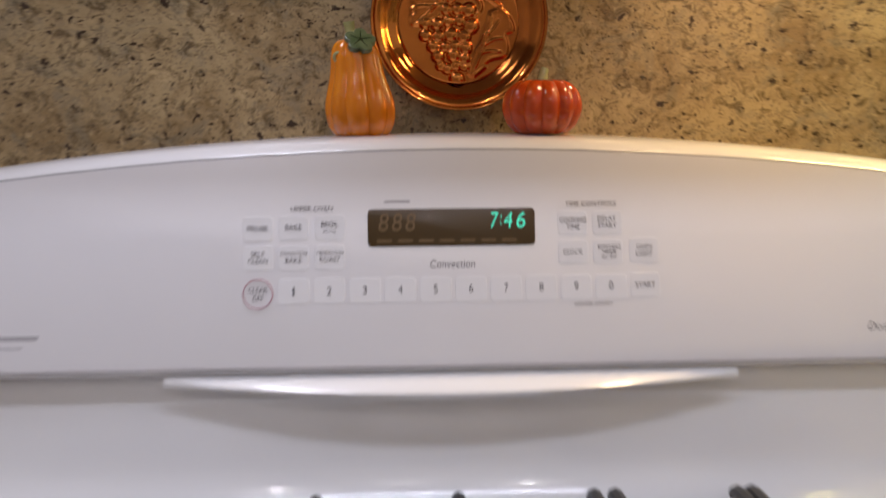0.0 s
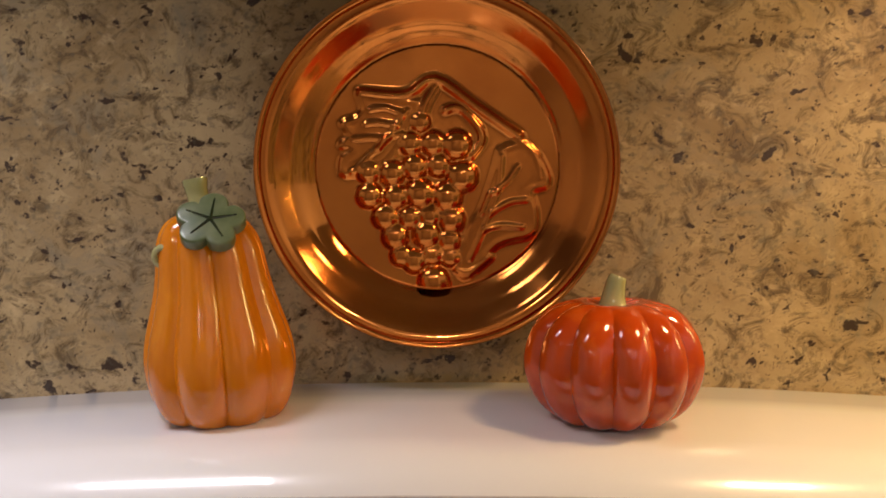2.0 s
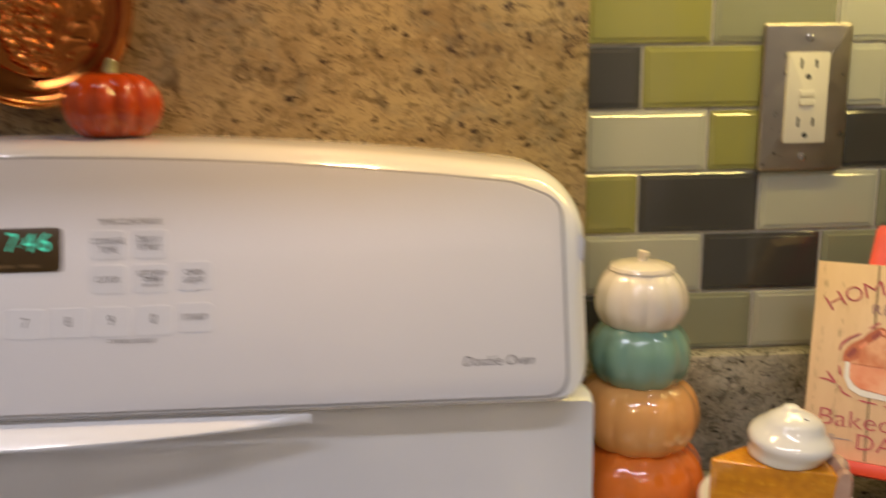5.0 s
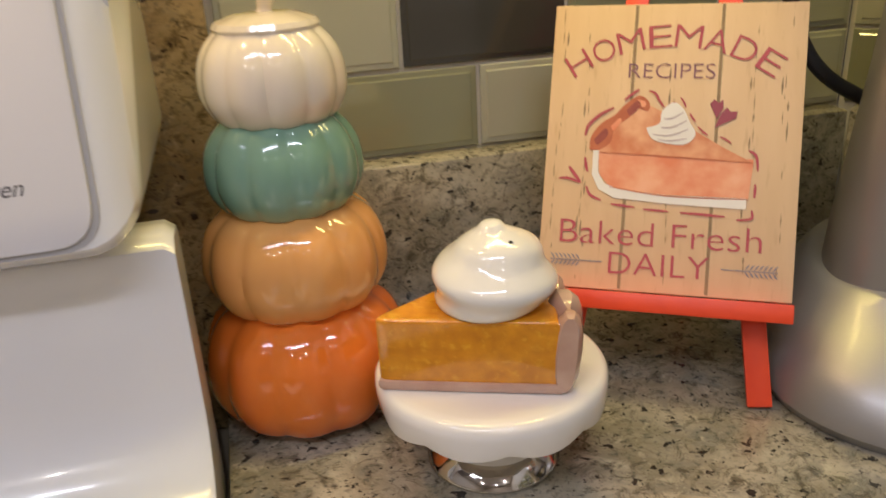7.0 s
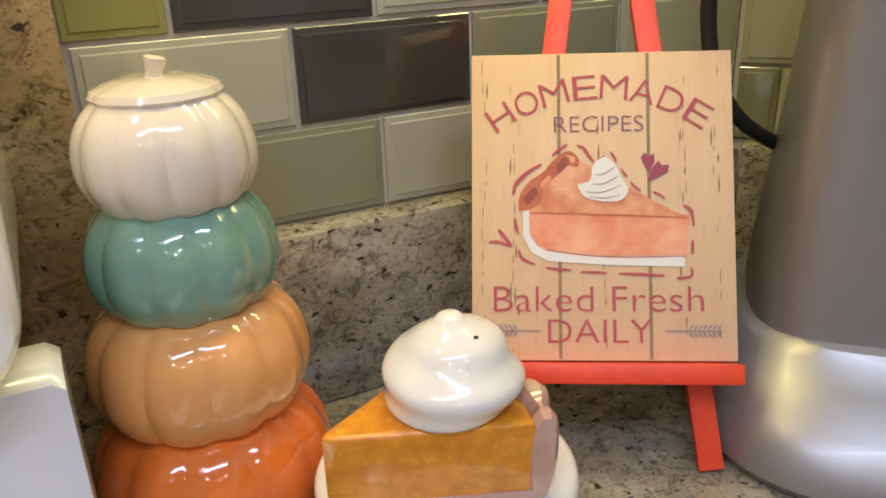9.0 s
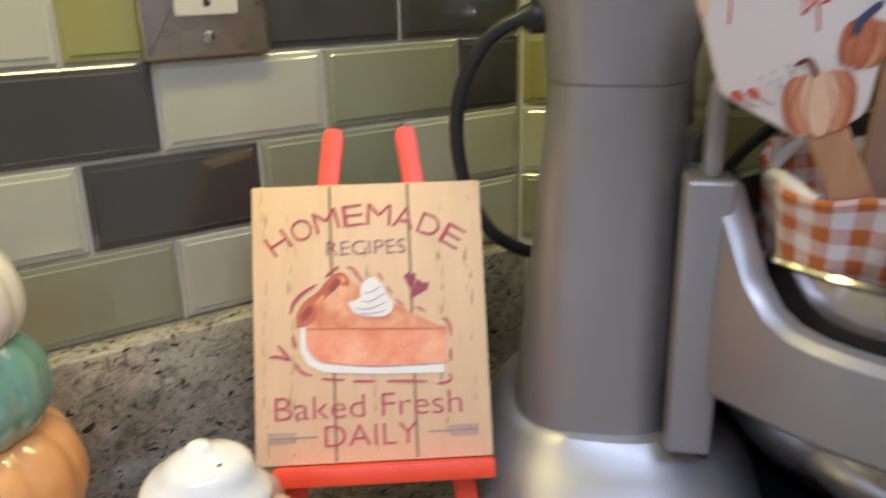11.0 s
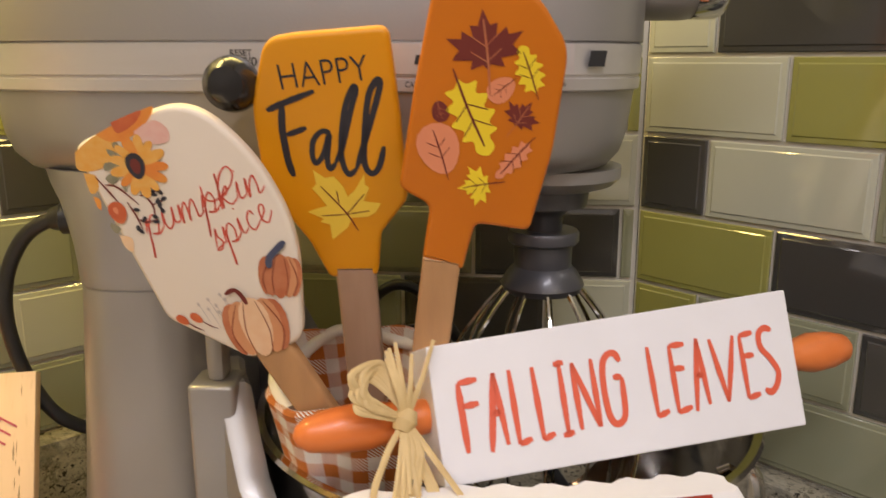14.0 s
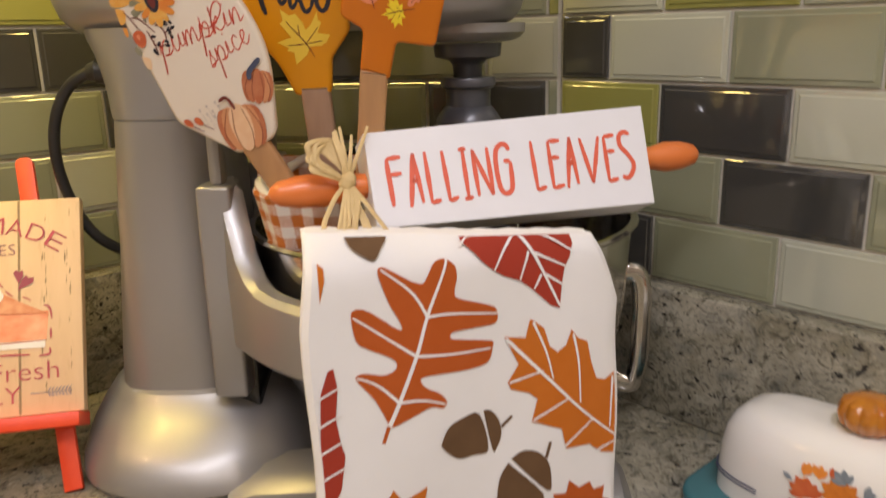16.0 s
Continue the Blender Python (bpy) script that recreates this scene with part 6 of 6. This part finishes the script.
letter([(0.1502, 0.0414), (0.1489, 0.0129)], [(0.1502, 0.0414), (0.1576, 0.0422)], [(0.1505, 0.0319), (0.1562, 0.0319)], [(0.1489, 0.0129), (0.1556, 0.0142)])
letter([(0.1685, 0.0419), (0.1649, 0.0433), (0.1612, 0.041), (0.1607, 0.0349), (0.1647, 0.0292), (0.1677, 0.0227), (0.1655, 0.0169), (0.1617, 0.014), (0.1587, 0.0157)])
raf = thing("raffia_bow", FL @ pose(-0.0130, 0.0275, 0.000), "natural straw raffia bow tied round the handle", "bow")
rnd = random.Random(11)
part("knot", lathe([(0.0004, -0.0050), (0.0035, -0.0045), (0.0052, 0.0), (0.0036, 0.0045), (0.0004, 0.0050)], 14), RAFFIA, raf, m=pose(0, 0, 0.0010, 0, 90, 60))
for k in range(13):
    s_ = rnd.uniform(-1, 1)
    lp = smooth_line([(0, 0, 0.001), (-0.008 - 0.006 * rnd.random(), 0.006 + 0.003 * s_, 0.006), (-0.016 - 0.006 * rnd.random(), 0.013 + 0.007 * s_, 0.007 + 0.003 * rnd.random()), (-0.010 + 0.004 * s_, 0.020 + 0.003 * s_, 0.004), (-0.002, 0.006, 0.003), (0, 0, 0.001)], 6)
    part("loop", tube(lp, 0.0011, 6, flat=0.35), RAFFIA, raf)
for k in range(9):
    s_ = rnd.uniform(-1, 1)
    lp = smooth_line([(0, 0, 0.001), (-0.004 + 0.008 * s_, -0.012, 0.006), (-0.010 + 0.010 * s_, -0.026 - 0.006 * rnd.random(), 0.008), (0.000 + 0.008 * s_, -0.030, 0.006), (0.003 * s_, -0.012, 0.004), (0, 0, 0.001)], 6)
    part("loop", tube(lp, 0.0011, 6, flat=0.35), RAFFIA, raf)
for k in range(16):
    up_ = k < 7
    s_ = rnd.uniform(-1, 1)
    e = (0.004 + 0.012 * s_, 0.020 + 0.012 * rnd.random(), 0.005) if up_ else (0.004 + 0.020 * s_, -0.026 - 0.014 * rnd.random(), 0.010)
    lp = smooth_line([(0, 0, 0.001), (e[0] * 0.4, e[1] * 0.4, 0.006), e], 6)
    part("tail", tube(lp, [0.0016 - 0.0009 * i / len(lp) for i in range(len(lp))], 6, flat=0.3), RAFFIA, raf)

# ---- towel with an autumn leaf print ----
TW = basis((0.337, -0.406, 1.091), (0.165, -0.073, 0.0), (0, 0, 1))
LINEN = mat("white_linen", (0.84, 0.81, 0.78), 0.85, second=(0.80, 0.77, 0.73), scale=30, bump=0.25, bump_scale=1400)
T_RUST = mat("rust_linen_print", (0.46, 0.085, 0.004), 0.85, second=(0.50, 0.10, 0.012), scale=70, bump=0.2, bump_scale=1400)
T_GOLD = mat("amber_linen_print", (0.55, 0.140, 0.004), 0.85, second=(0.58, 0.16, 0.012), scale=70, bump=0.2, bump_scale=1400)
T_RED = mat("brick_linen_print", (0.36, 0.032, 0.010), 0.85, second=(0.35, 0.035, 0.014), scale=70, bump=0.2, bump_scale=1400)
T_BROWN = mat("acorn_linen_print", (0.12, 0.060, 0.022), 0.85, second=(0.16, 0.085, 0.035), scale=70, bump=0.2, bump_scale=1400)
towel = thing("tea_towel", TW, "folded white tea towel printed with autumn leaves, hung over the bowl", "towel")


def cloth_z(x, y):
    """Soft relief of the hanging cloth."""
    w = 0.0012 * math.sin(38 * x + 9 * y) + 0.0008 * math.sin(70 * x - 22 * y + 1.0)
    top = max(0.0, y + 0.004)
    return w - 26.0 * top * top - 0.035 * max(0.0, abs(x - 0.014) - 0.075)


def edges(y):
    k = min(max((0.020 - y) / 0.05, 0), 1)
    lft = -0.0725 - 0.0040 * k + 0.0015 * math.sin(40 * y)
    rgt = 0.0835 + 0.0185 * k ** 0.9 + 0.03 * max(0.0, -0.056 - y) + 0.0012 * math.sin(55 * y + 1)
    return lft, rgt


rows = []
for i in range(40):
    y = 0.0215 - 0.2005 * i / 39
    l_, r_ = edges(y)
    front = []
    for k in range(33):
        x = l_ + (r_ - l_) * k / 32
        yy = y - (0.013 * (k / 32) * max(0, 1 - i / 12))
        front.append((x, yy, cloth_z(x, yy)))
    back = [(x, yy2, z - 0.016 - 0.002 * math.sin(8 * q)) for q, (x, yy2, z) in enumerate(front[::-1])]
    side_r = [(r_ + 0.0035, front[-1][1], front[-1][2] - 0.003), (r_ + 0.0020, front[-1][1], front[-1][2] - 0.008), (r_ + 0.0036, front[-1][1], front[-1][2] - 0.012)]
    side_l = [(l_ - 0.0030, front[0][1], front[0][2] - 0.012), (l_ - 0.0012, front[0][1], front[0][2] - 0.008), (l_ - 0.0032, front[0][1], front[0][2] - 0.003)]
    rows.append(front + side_r + back + side_l)
part("cloth", rings(rows), LINEN, towel)


def printed(pts, material, lift=0.0007, name="printed_leaf"):
    """Lay a flat shape on the cloth, cut at its edges."""
    bm = bmesh.new()
    f = bm.faces.new([bm.verts.new((x, y, 0)) for x, y in pts])
    f.normal_update()
    if f.normal.z < 0:
        f.normal_flip()
    for k in range(14):
        y0 = 0.025 - 0.0145 * k
        bmesh.ops.bisect_plane(bm, geom=bm.verts[:] + bm.edges[:] + bm.faces[:], plane_co=(0, y0, 0), plane_no=(0, 1, 0))
    for k in range(13):
        x0 = -0.07 + 0.0145 * k
        bmesh.ops.bisect_plane(bm, geom=bm.verts[:] + bm.edges[:] + bm.faces[:], plane_co=(x0, 0, 0), plane_no=(1, 0, 0))
    bmesh.ops.bisect_plane(bm, geom=bm.verts[:] + bm.edges[:] + bm.faces[:], plane_co=(-0.0725, 0.0203, 0), plane_no=(0.0695, 1, 0), clear_outer=True)
    bmesh.ops.bisect_plane(bm, geom=bm.verts[:] + bm.edges[:] + bm.faces[:], plane_co=(0, -0.1755, 0), plane_no=(0, -1, 0), clear_outer=True)
    bmesh.ops.triangulate(bm, faces=bm.faces)
    for v in bm.verts:
        l_, r_ = edges(v.co.y)
        v.co.x = min(max(v.co.x, l_ + 0.0002), r_ - 0.0002)
        v.co.z = cloth_z(v.co.x, v.co.y) + lift + 0.12 * max(0.0, v.co.y + 0.004)
    return part(name, bm, material, towel)


def vein(pts, w=0.0016):
    line = smooth_line([(x, y, 0) for x, y in pts], 8)
    bm = bmesh.new()
    lo, hi = [], []
    for i, p in enumerate(line):
        d = (line[min(i + 1, len(line) - 1)] - line[max(i - 1, 0)]).normalized()
        k = w / 2 * (1 - 0.5 * i / len(line))
        a, b = Vector((p.x - d.y * k, p.y + d.x * k)), Vector((p.x + d.y * k, p.y - d.x * k))
        for q, side in ((a, lo), (b, hi)):
            q.y = min(q.y, 0.0200 - 0.0695 * (q.x + 0.0725))
            q.x = min(max(q.x, edges(q.y)[0] + 0.0002), edges(q.y)[1] - 0.0002)
            side.append(bm.verts.new((q.x, q.y, cloth_z(q.x, q.y) + 0.0011 + 0.12 * max(0.0, q.y + 0.004))))
    for i in range(len(line) - 1):
        bm.faces.new((hi[i], hi[i + 1], lo[i + 1], lo[i]))
    part("printed_vein", bm, LINEN, towel)


POINTED = [(0.0, -0.9), (0.25, -0.7), (0.62, -0.86), (0.58, -0.5), (0.95, -0.42), (0.70, -0.12), (0.95, 0.16), (0.60, 0.22), (0.62, 0.60), (0.30, 0.48), (0.0, 1.0), (-0.28, 0.46), (-0.66, 0.58), (-0.60, 0.16), (-1.0, 0.10), (-0.74, -0.16), (-0.96, -0.46), (-0.58, -0.50), (-0.50, -0.84), (-0.22, -0.70)]
OAK_PRINT = [(-0.0371, -0.0873), (-0.0339, -0.0886), (-0.0207, -0.0835), (-0.0124, -0.0805), (-0.0058, -0.0823), (-0.0034, -0.0786), (-0.0073, -0.0731), (-0.0138, -0.0693), (-0.0176, -0.0656), (-0.0168, -0.0617), (-0.0004, -0.0613), (0.013, -0.0607), (0.0215, -0.058), (0.024, -0.0498), (0.0226, -0.0456), (0.0017, -0.0418), (-0.0009, -0.0398), (0.0011, -0.0374), (0.0133, -0.0365), (0.0254, -0.0355), (0.0268, -0.0291), (0.0228, -0.0246), (0.0044, -0.0183), (0.0019, -0.0137), (0.0033, -0.0059), (0.0018, 0.0012), (-0.0038, 0.0047), (-0.0093, 0.0028), (-0.0129, -0.004), (-0.0155, -0.0078), (-0.0214, -0.0061), (-0.0305, -0.0004), (-0.037, 0.0032), (-0.0396, 0.0001), (-0.0342, -0.0171), (-0.0279, -0.03), (-0.0301, -0.032), (-0.0451, -0.0204), (-0.0519, -0.0182), (-0.0551, -0.0212), (-0.0528, -0.0361), (-0.0461, -0.0416), (-0.0354, -0.0474), (-0.0315, -0.0513), (-0.0326, -0.0554), (-0.039, -0.0574), (-0.0498, -0.0549), (-0.0542, -0.0575), (-0.0443, -0.0714)]
printed(rounder(OAK_PRINT), T_RUST)
for k, line in enumerate([[(-0.0371, -0.088), (-0.0308, -0.0748), (-0.0203, -0.0488), (-0.0135, -0.0262), (-0.0057, -0.0064), (-0.0023, 0.0042)], [(-0.0135, -0.0269), (0.0003, -0.0265), (0.0268, -0.0297)], [(-0.0203, -0.0488), (-0.0002, -0.0502), (0.0226, -0.05)], [(-0.0308, -0.0748), (-0.0172, -0.0755), (-0.0041, -0.0799)], [(-0.0135, -0.0269), (-0.0216, -0.0124), (-0.038, 0.0021)], [(-0.0203, -0.0488), (-0.032, -0.0398), (-0.0542, -0.0223)], [(-0.0308, -0.0748), (-0.0424, -0.0628), (-0.0536, -0.0566)]]):
    vein(line, 0.0018 if k else 0.0026)
printed([(-0.038, -0.0871), (-0.0361, -0.0882), (-0.0398, -0.0982), (-0.0417, -0.0975)], T_RUST, 0.0006, "printed_stem")
MAPLE_PRINT = [(0.0312, -0.0448), (0.044, -0.047), (0.0467, -0.0361), (0.0485, -0.037), (0.0552, -0.0424), (0.0589, -0.054), (0.0636, -0.0582), (0.069, -0.0548), (0.0724, -0.0455), (0.0769, -0.0514), (0.0829, -0.0544), (0.0859, -0.068), (0.0899, -0.0788), (0.0957, -0.0812), (0.104, -0.0775), (0.1061, -0.1322), (0.0954, -0.1293), (0.0863, -0.1218), (0.0703, -0.1213), (0.0671, -0.1076), (0.0479, -0.0996), (0.0514, -0.0857), (0.046, -0.0812), (0.0353, -0.0776), (0.0332, -0.073), (0.0399, -0.0626)]
printed(MAPLE_PRINT, T_GOLD)
for k, line in enumerate([[(0.0319, -0.0459), (0.0566, -0.0723), (0.0811, -0.0983), (0.1045, -0.1195)], [(0.0485, -0.0381), (0.0564, -0.0564), (0.061, -0.0741)], [(0.0736, -0.0485), (0.0773, -0.0667), (0.0791, -0.0924)], [(0.1014, -0.0796), (0.1007, -0.1131)], [(0.0343, -0.0732), (0.0548, -0.0685)], [(0.049, -0.0987), (0.0715, -0.0881)], [(0.0695, -0.1192), (0.0888, -0.1045)], [(0.0915, -0.1274), (0.1046, -0.1234)]]):
    vein(line, 0.0016 if k else 0.0022)
BIRCH_PRINT = [(0.0029, 0.0259), (0.0075, 0.0125), (0.0138, 0.0062), (0.0187, 0.0003), (0.0243, -0.0045), (0.0302, -0.0085), (0.0404, -0.0126), (0.0473, -0.0178), (0.0596, -0.0294), (0.065, -0.0318), (0.0661, -0.0167), (0.068, -0.007), (0.0707, -0.0023), (0.073, 0.0057), (0.071, 0.0156), (0.0675, 0.0199)]
printed(BIRCH_PRINT, T_RED)
for k, line in enumerate([[(0.0353, 0.0216), (0.0488, 0.0017), (0.0649, -0.0301)], [(0.0189, 0.0223), (0.0058, 0.0102)], [(0.0396, 0.0155), (0.0303, 0.0054), (0.0246, -0.0052)], [(0.0454, 0.0037), (0.0404, -0.012)], [(0.0534, -0.0102), (0.049, -0.0186)], [(0.0403, 0.0161), (0.0573, 0.0106), (0.0721, 0.0015)], [(0.0488, 0.0027), (0.068, -0.007)], [(0.0558, -0.0105), (0.0668, -0.0178)]]):
    vein(line, 0.0017 if k else 0.0024)
printed(rounder([(-0.0074, -0.106), (-0.0028, -0.0955), (0.0058, -0.0908), (0.0161, -0.0902), (0.0215, -0.1135), (0.0124, -0.1157), (0.0037, -0.1165), (-0.0031, -0.1115)]), T_BROWN, name="printed_acorn")
printed(rounder([(0.0185, -0.0881), (0.023, -0.0889), (0.0279, -0.0959), (0.0293, -0.1052), (0.0264, -0.1137), (0.024, -0.114)]), T_BROWN, name="printed_acorn")
printed(([(0.0286, -0.0996), (0.0353, -0.0937), (0.0364, -0.0949), (0.03, -0.101)]), T_BROWN, name="printed_acorn")
printed(rounder([(0.0353, -0.1218), (0.0426, -0.1177), (0.0517, -0.1199), (0.0585, -0.1276), (0.0609, -0.1395), (0.0583, -0.1471)]), T_BROWN, name="printed_acorn")
printed(rounder([(0.0335, -0.1244), (0.0281, -0.1345), (0.027, -0.1532), (0.0354, -0.1628), (0.0502, -0.1584), (0.0557, -0.1488)]), T_BROWN, name="printed_acorn")
printed(([(0.0562, -0.1245), (0.059, -0.1146), (0.0609, -0.1149), (0.0581, -0.1256)]), T_BROWN, name="printed_acorn")
printed(rounder([(-0.0554, 0.0215), (-0.0523, 0.0143), (-0.0466, 0.0097), (-0.0408, 0.007), (-0.036, 0.0125), (-0.0316, 0.0181), (-0.0313, 0.025), (-0.0385, 0.0257), (-0.0474, 0.0236)]), T_BROWN, name="printed_acorn")
printed([(-0.0737, -0.0624), (-0.0693, -0.0502), (-0.0662, -0.049), (-0.0645, -0.0607), (-0.0664, -0.0785), (-0.0642, -0.0941), (-0.0624, -0.1013), (-0.0658, -0.1214), (-0.071, -0.1308), (-0.0778, -0.1293)], T_RED)
for k in range(5):
    vein([(-0.0765, -0.066 - 0.016 * k), (-0.0630, -0.060 - 0.016 * k)], 0.0016)
printed(at(POINTED, -0.0330, -0.1500, 0.0260, -40), T_GOLD)
printed(at(POINTED, 0.0800, -0.1680, 0.0240, 160), T_RUST)
printed([(-0.0709, 0.0089), (-0.0679, 0.0061), (-0.0681, -0.0005), (-0.0711, -0.0122)], T_GOLD)

# ---- butter dish ----
TEALWARE = mat("teal_ware", (0.045, 0.15, 0.17), 0.25, second=(0.06, 0.19, 0.21), scale=30, coat=0.5)
AMBER_PRINT = mat("amber_flower_print", (0.62, 0.19, 0.02), 0.4, second=(0.40, 0.09, 0.01), scale=240)
SLATE_WASH = mat("slate_wash_print", (0.16, 0.19, 0.22), 0.4, second=(0.34, 0.36, 0.38), scale=200)
AMBER = mat("amber_glaze", (0.48, 0.17, 0.012), 0.15, second=(0.34, 0.09, 0.006), scale=120, coat=0.7, bump=0.3, bump_scale=300)
butter = thing("butter_dish", pose(0.525, -0.560, CT + 0.0003, 0, 0, -90) @ Matrix.Diagonal((1, 1, 0.93, 1)), "white butter dish with painted autumn flowers, amber knob and teal tray", "butter dish")
part("tray", slab(outline([(-0.098, -0.052, 0.03), (0.098, -0.052, 0.03), (0.098, 0.052, 0.03), (-0.098, 0.052, 0.03)], 8), 0.0, 0.0120, 0.0040, 3), TEALWARE, butter)
rws = []
for z, f in ((0.010, 1.0), (0.030, 0.995), (0.046, 0.97), (0.058, 0.92), (0.067, 0.83), (0.073, 0.70), (0.076, 0.50), (0.0765, 0.2)):
    rws.append([((-0.084 + 0.0) * 0 + px * 0.084 * (0.4 + 0.6 * f) / 1.0, py * 0.039 * f, z) for px, py in [(math.copysign(abs(math.cos(a)) ** 0.62, math.cos(a)), math.copysign(abs(math.sin(a)) ** 0.62, math.sin(a))) for a in [2 * math.pi * k / 64 for k in range(64)]]])
cover = part("cover", rings(rws), WHITEWARE, butter)
part("knob", lathe([(0.0004, 0.074), (0.010, 0.075), (0.0165, 0.081), (0.0180, 0.088), (0.0155, 0.095), (0.0090, 0.099), (0.0004, 0.0995)], 60, lobes(10, 0.12, 0, 1.5)), AMBER, cover, "amber pumpkin knob")
for z in (0.026, 0.0285):
    part("blue_line", tube([(0.0848 * math.copysign(abs(math.cos(a)) ** 0.62, math.cos(a)), 0.0394 * math.copysign(abs(math.sin(a)) ** 0.62, math.sin(a)), z) for a in [math.pi * (0.62 + 0.76 * k / 40) for k in range(41)]], 0.0005, 5), STEM_INK, cover)
LEVELS = ((0.010, 1.0), (0.030, 0.995), (0.046, 0.97), (0.058, 0.92), (0.067, 0.83))


def on_cover(x, z):
    """A place on the painted side of the cover: x along it, y up its curve."""
    for (z0, f0), (z1, f1) in zip(LEVELS, LEVELS[1:]):
        if z <= z1:
            break
    k = (z - z0) / (z1 - z0)
    return basis((x, -0.039 * (f0 + (f1 - f0) * k) - 0.0009, z), (1, 0, 0), (0, -0.039 * (f1 - f0), z1 - z0))


PETAL = [(0, -0.1), (0.24, 0.35), (0.20, 0.75), (0, 1.0), (-0.20, 0.75), (-0.24, 0.35)]
for x, z, s_, n, a0, spread, m_, nm in ((0.0037, 0.0470, 0.0125, 11, 0, 360, AMBER_PRINT, "painted_flower"), (-0.0150, 0.0400, 0.0120, 6, 20, 150, PRINT_RED, "painted_flower"), (-0.0185, 0.0530, 0.0080, 3, -15, 40, PRINT_OR, "painted_bud"), (-0.0098, 0.0540, 0.0080, 3, 0, 60, PRINT_OR, "painted_bud"), (-0.0035, 0.0570, 0.0060, 2, -8, 20, PRINT_RED, "painted_bud"),
                                     (0.0040, 0.0560, 0.0085, 4, 30, 110, SLATE_WASH, "painted_leaf"), (0.0150, 0.0530, 0.0080, 4, -70, 110, SLATE_WASH, "painted_leaf"), (-0.0250, 0.0470, 0.0060, 1, 60, 0, SLATE_WASH, "painted_leaf"), (-0.0170, 0.0470, 0.0045, 3, 10, 80, PRINT_OR, "painted_bud"), (-0.0200, 0.0250, 0.0110, 5, 60, 140, PRINT_RED, "painted_flower"), (0.0080, 0.0260, 0.0110, 5, -150, 140, SLATE_WASH, "painted_leaf"), (0.0230, 0.0450, 0.0080, 5, 0, 300, YELLOW, "painted_flower")):
    for k in range(n):
        a = a0 + (spread * (k / max(n - (0 if spread == 360 else 1), 1) - (0 if spread == 360 else 0.5)) if n > 1 else 0)
        ob = part(nm, flat(at(PETAL, 0, 0, s_ * (1 + 0.12 * math.sin(5 * k + x * 900)), a), 0.0), m_, cover, smooth=False)
        ob.matrix_basis = on_cover(x, z) @ pose(0, 0, 0.00006 * k)

# ---- glass tiles ----
def tile_glass(name, colour, second):
    m = mat(name, colour, 0.10, second=second, scale=7, amount=0.8, coat=1.0)
    return m


T_LIGHT = tile_glass("tile_pale", (0.46, 0.46, 0.36), (0.42, 0.42, 0.32))
T_SAGE = tile_glass("tile_sage", (0.27, 0.275, 0.18), (0.24, 0.245, 0.155))
T_OLIVE = tile_glass("tile_olive", (0.29, 0.28, 0.075), (0.25, 0.24, 0.065))
T_DARK = tile_glass("tile_dark", (0.050, 0.048, 0.044), (0.060, 0.057, 0.052))
TILES = {"l": T_LIGHT, "s": T_SAGE, "o": T_OLIVE, "d": T_DARK}
PITCH, RISE, JOINT = 0.1035, 0.05175, 0.0026
made_tiles = {}


def tile_mesh(w, h, c):
    key_ = (round(w, 4), round(h, 4), c)
    if key_ not in made_tiles:
        def rect(i, y):
            return [(i, y, i), (w - i, y, i), (w - i, y, h - i), (i, y, h - i)]
        bm = rings([rect(0, 0.0020), rect(0, 0.0003), rect(0.0006, -0.0002), rect(0.0034, -0.0004), rect(0.0042, -0.0010)])
        me = bpy.data.meshes.new("tile")
        bm.to_mesh(me)
        bm.free()
        me.materials.append(TILES[c])
        made_tiles[key_] = me
    return made_tiles[key_]


def tile_wall(wall_ob, length, offsets, colours, start=0.0, rows_=9):
    """offsets: where a joint falls in even and odd rows."""
    for j in range(rows_):
        x = offsets[j % 2]
        while x > start + 0.004:
            x -= PITCH
        k = 0
        cs = colours[j] if j < len(colours) else "slod"
        while x < length - 0.006:
            a, b = max(x, start), min(x + PITCH, length)
            if b - a > 0.008:
                ob = new("tile", tile_mesh(b - a - JOINT, RISE - JOINT, cs[k % len(cs)]))
                ob.parent = wall_ob
                ob.matrix_basis = pose(a + JOINT / 2, 0.0, LEDGE + RISE * j + JOINT / 2)
                k += 1
            x += PITCH


tile_wall(W_BACK, 2.0 + C1.x - 0.0015, (2.0, 2.057), ["dslsl", "ldsls", "odlsd", "loddl", "dolol", "oslol", "lsosl", "dlosl", "lsdol"], 2.0 + SLAB_X)
DL = (C2 - C1).length
tile_wall(W_DIAG, DL - 0.001, (0.030, 0.082), ["slsdo", "lsdls", "olsds", "ldsld", "sloso", "olsls", "slods", "lsols", "slods"], 0.001)
tile_wall(W_RIGHT, 1.40, (0.098, 0.050), ["dslosdlsod", "osdslodslo", "odlsolsdos", "dlsodlsolo", "loslsdolso", "ldlosldolo", "soldsolsod", "dlosldosls", "lsdolsoldo"], 0.001)
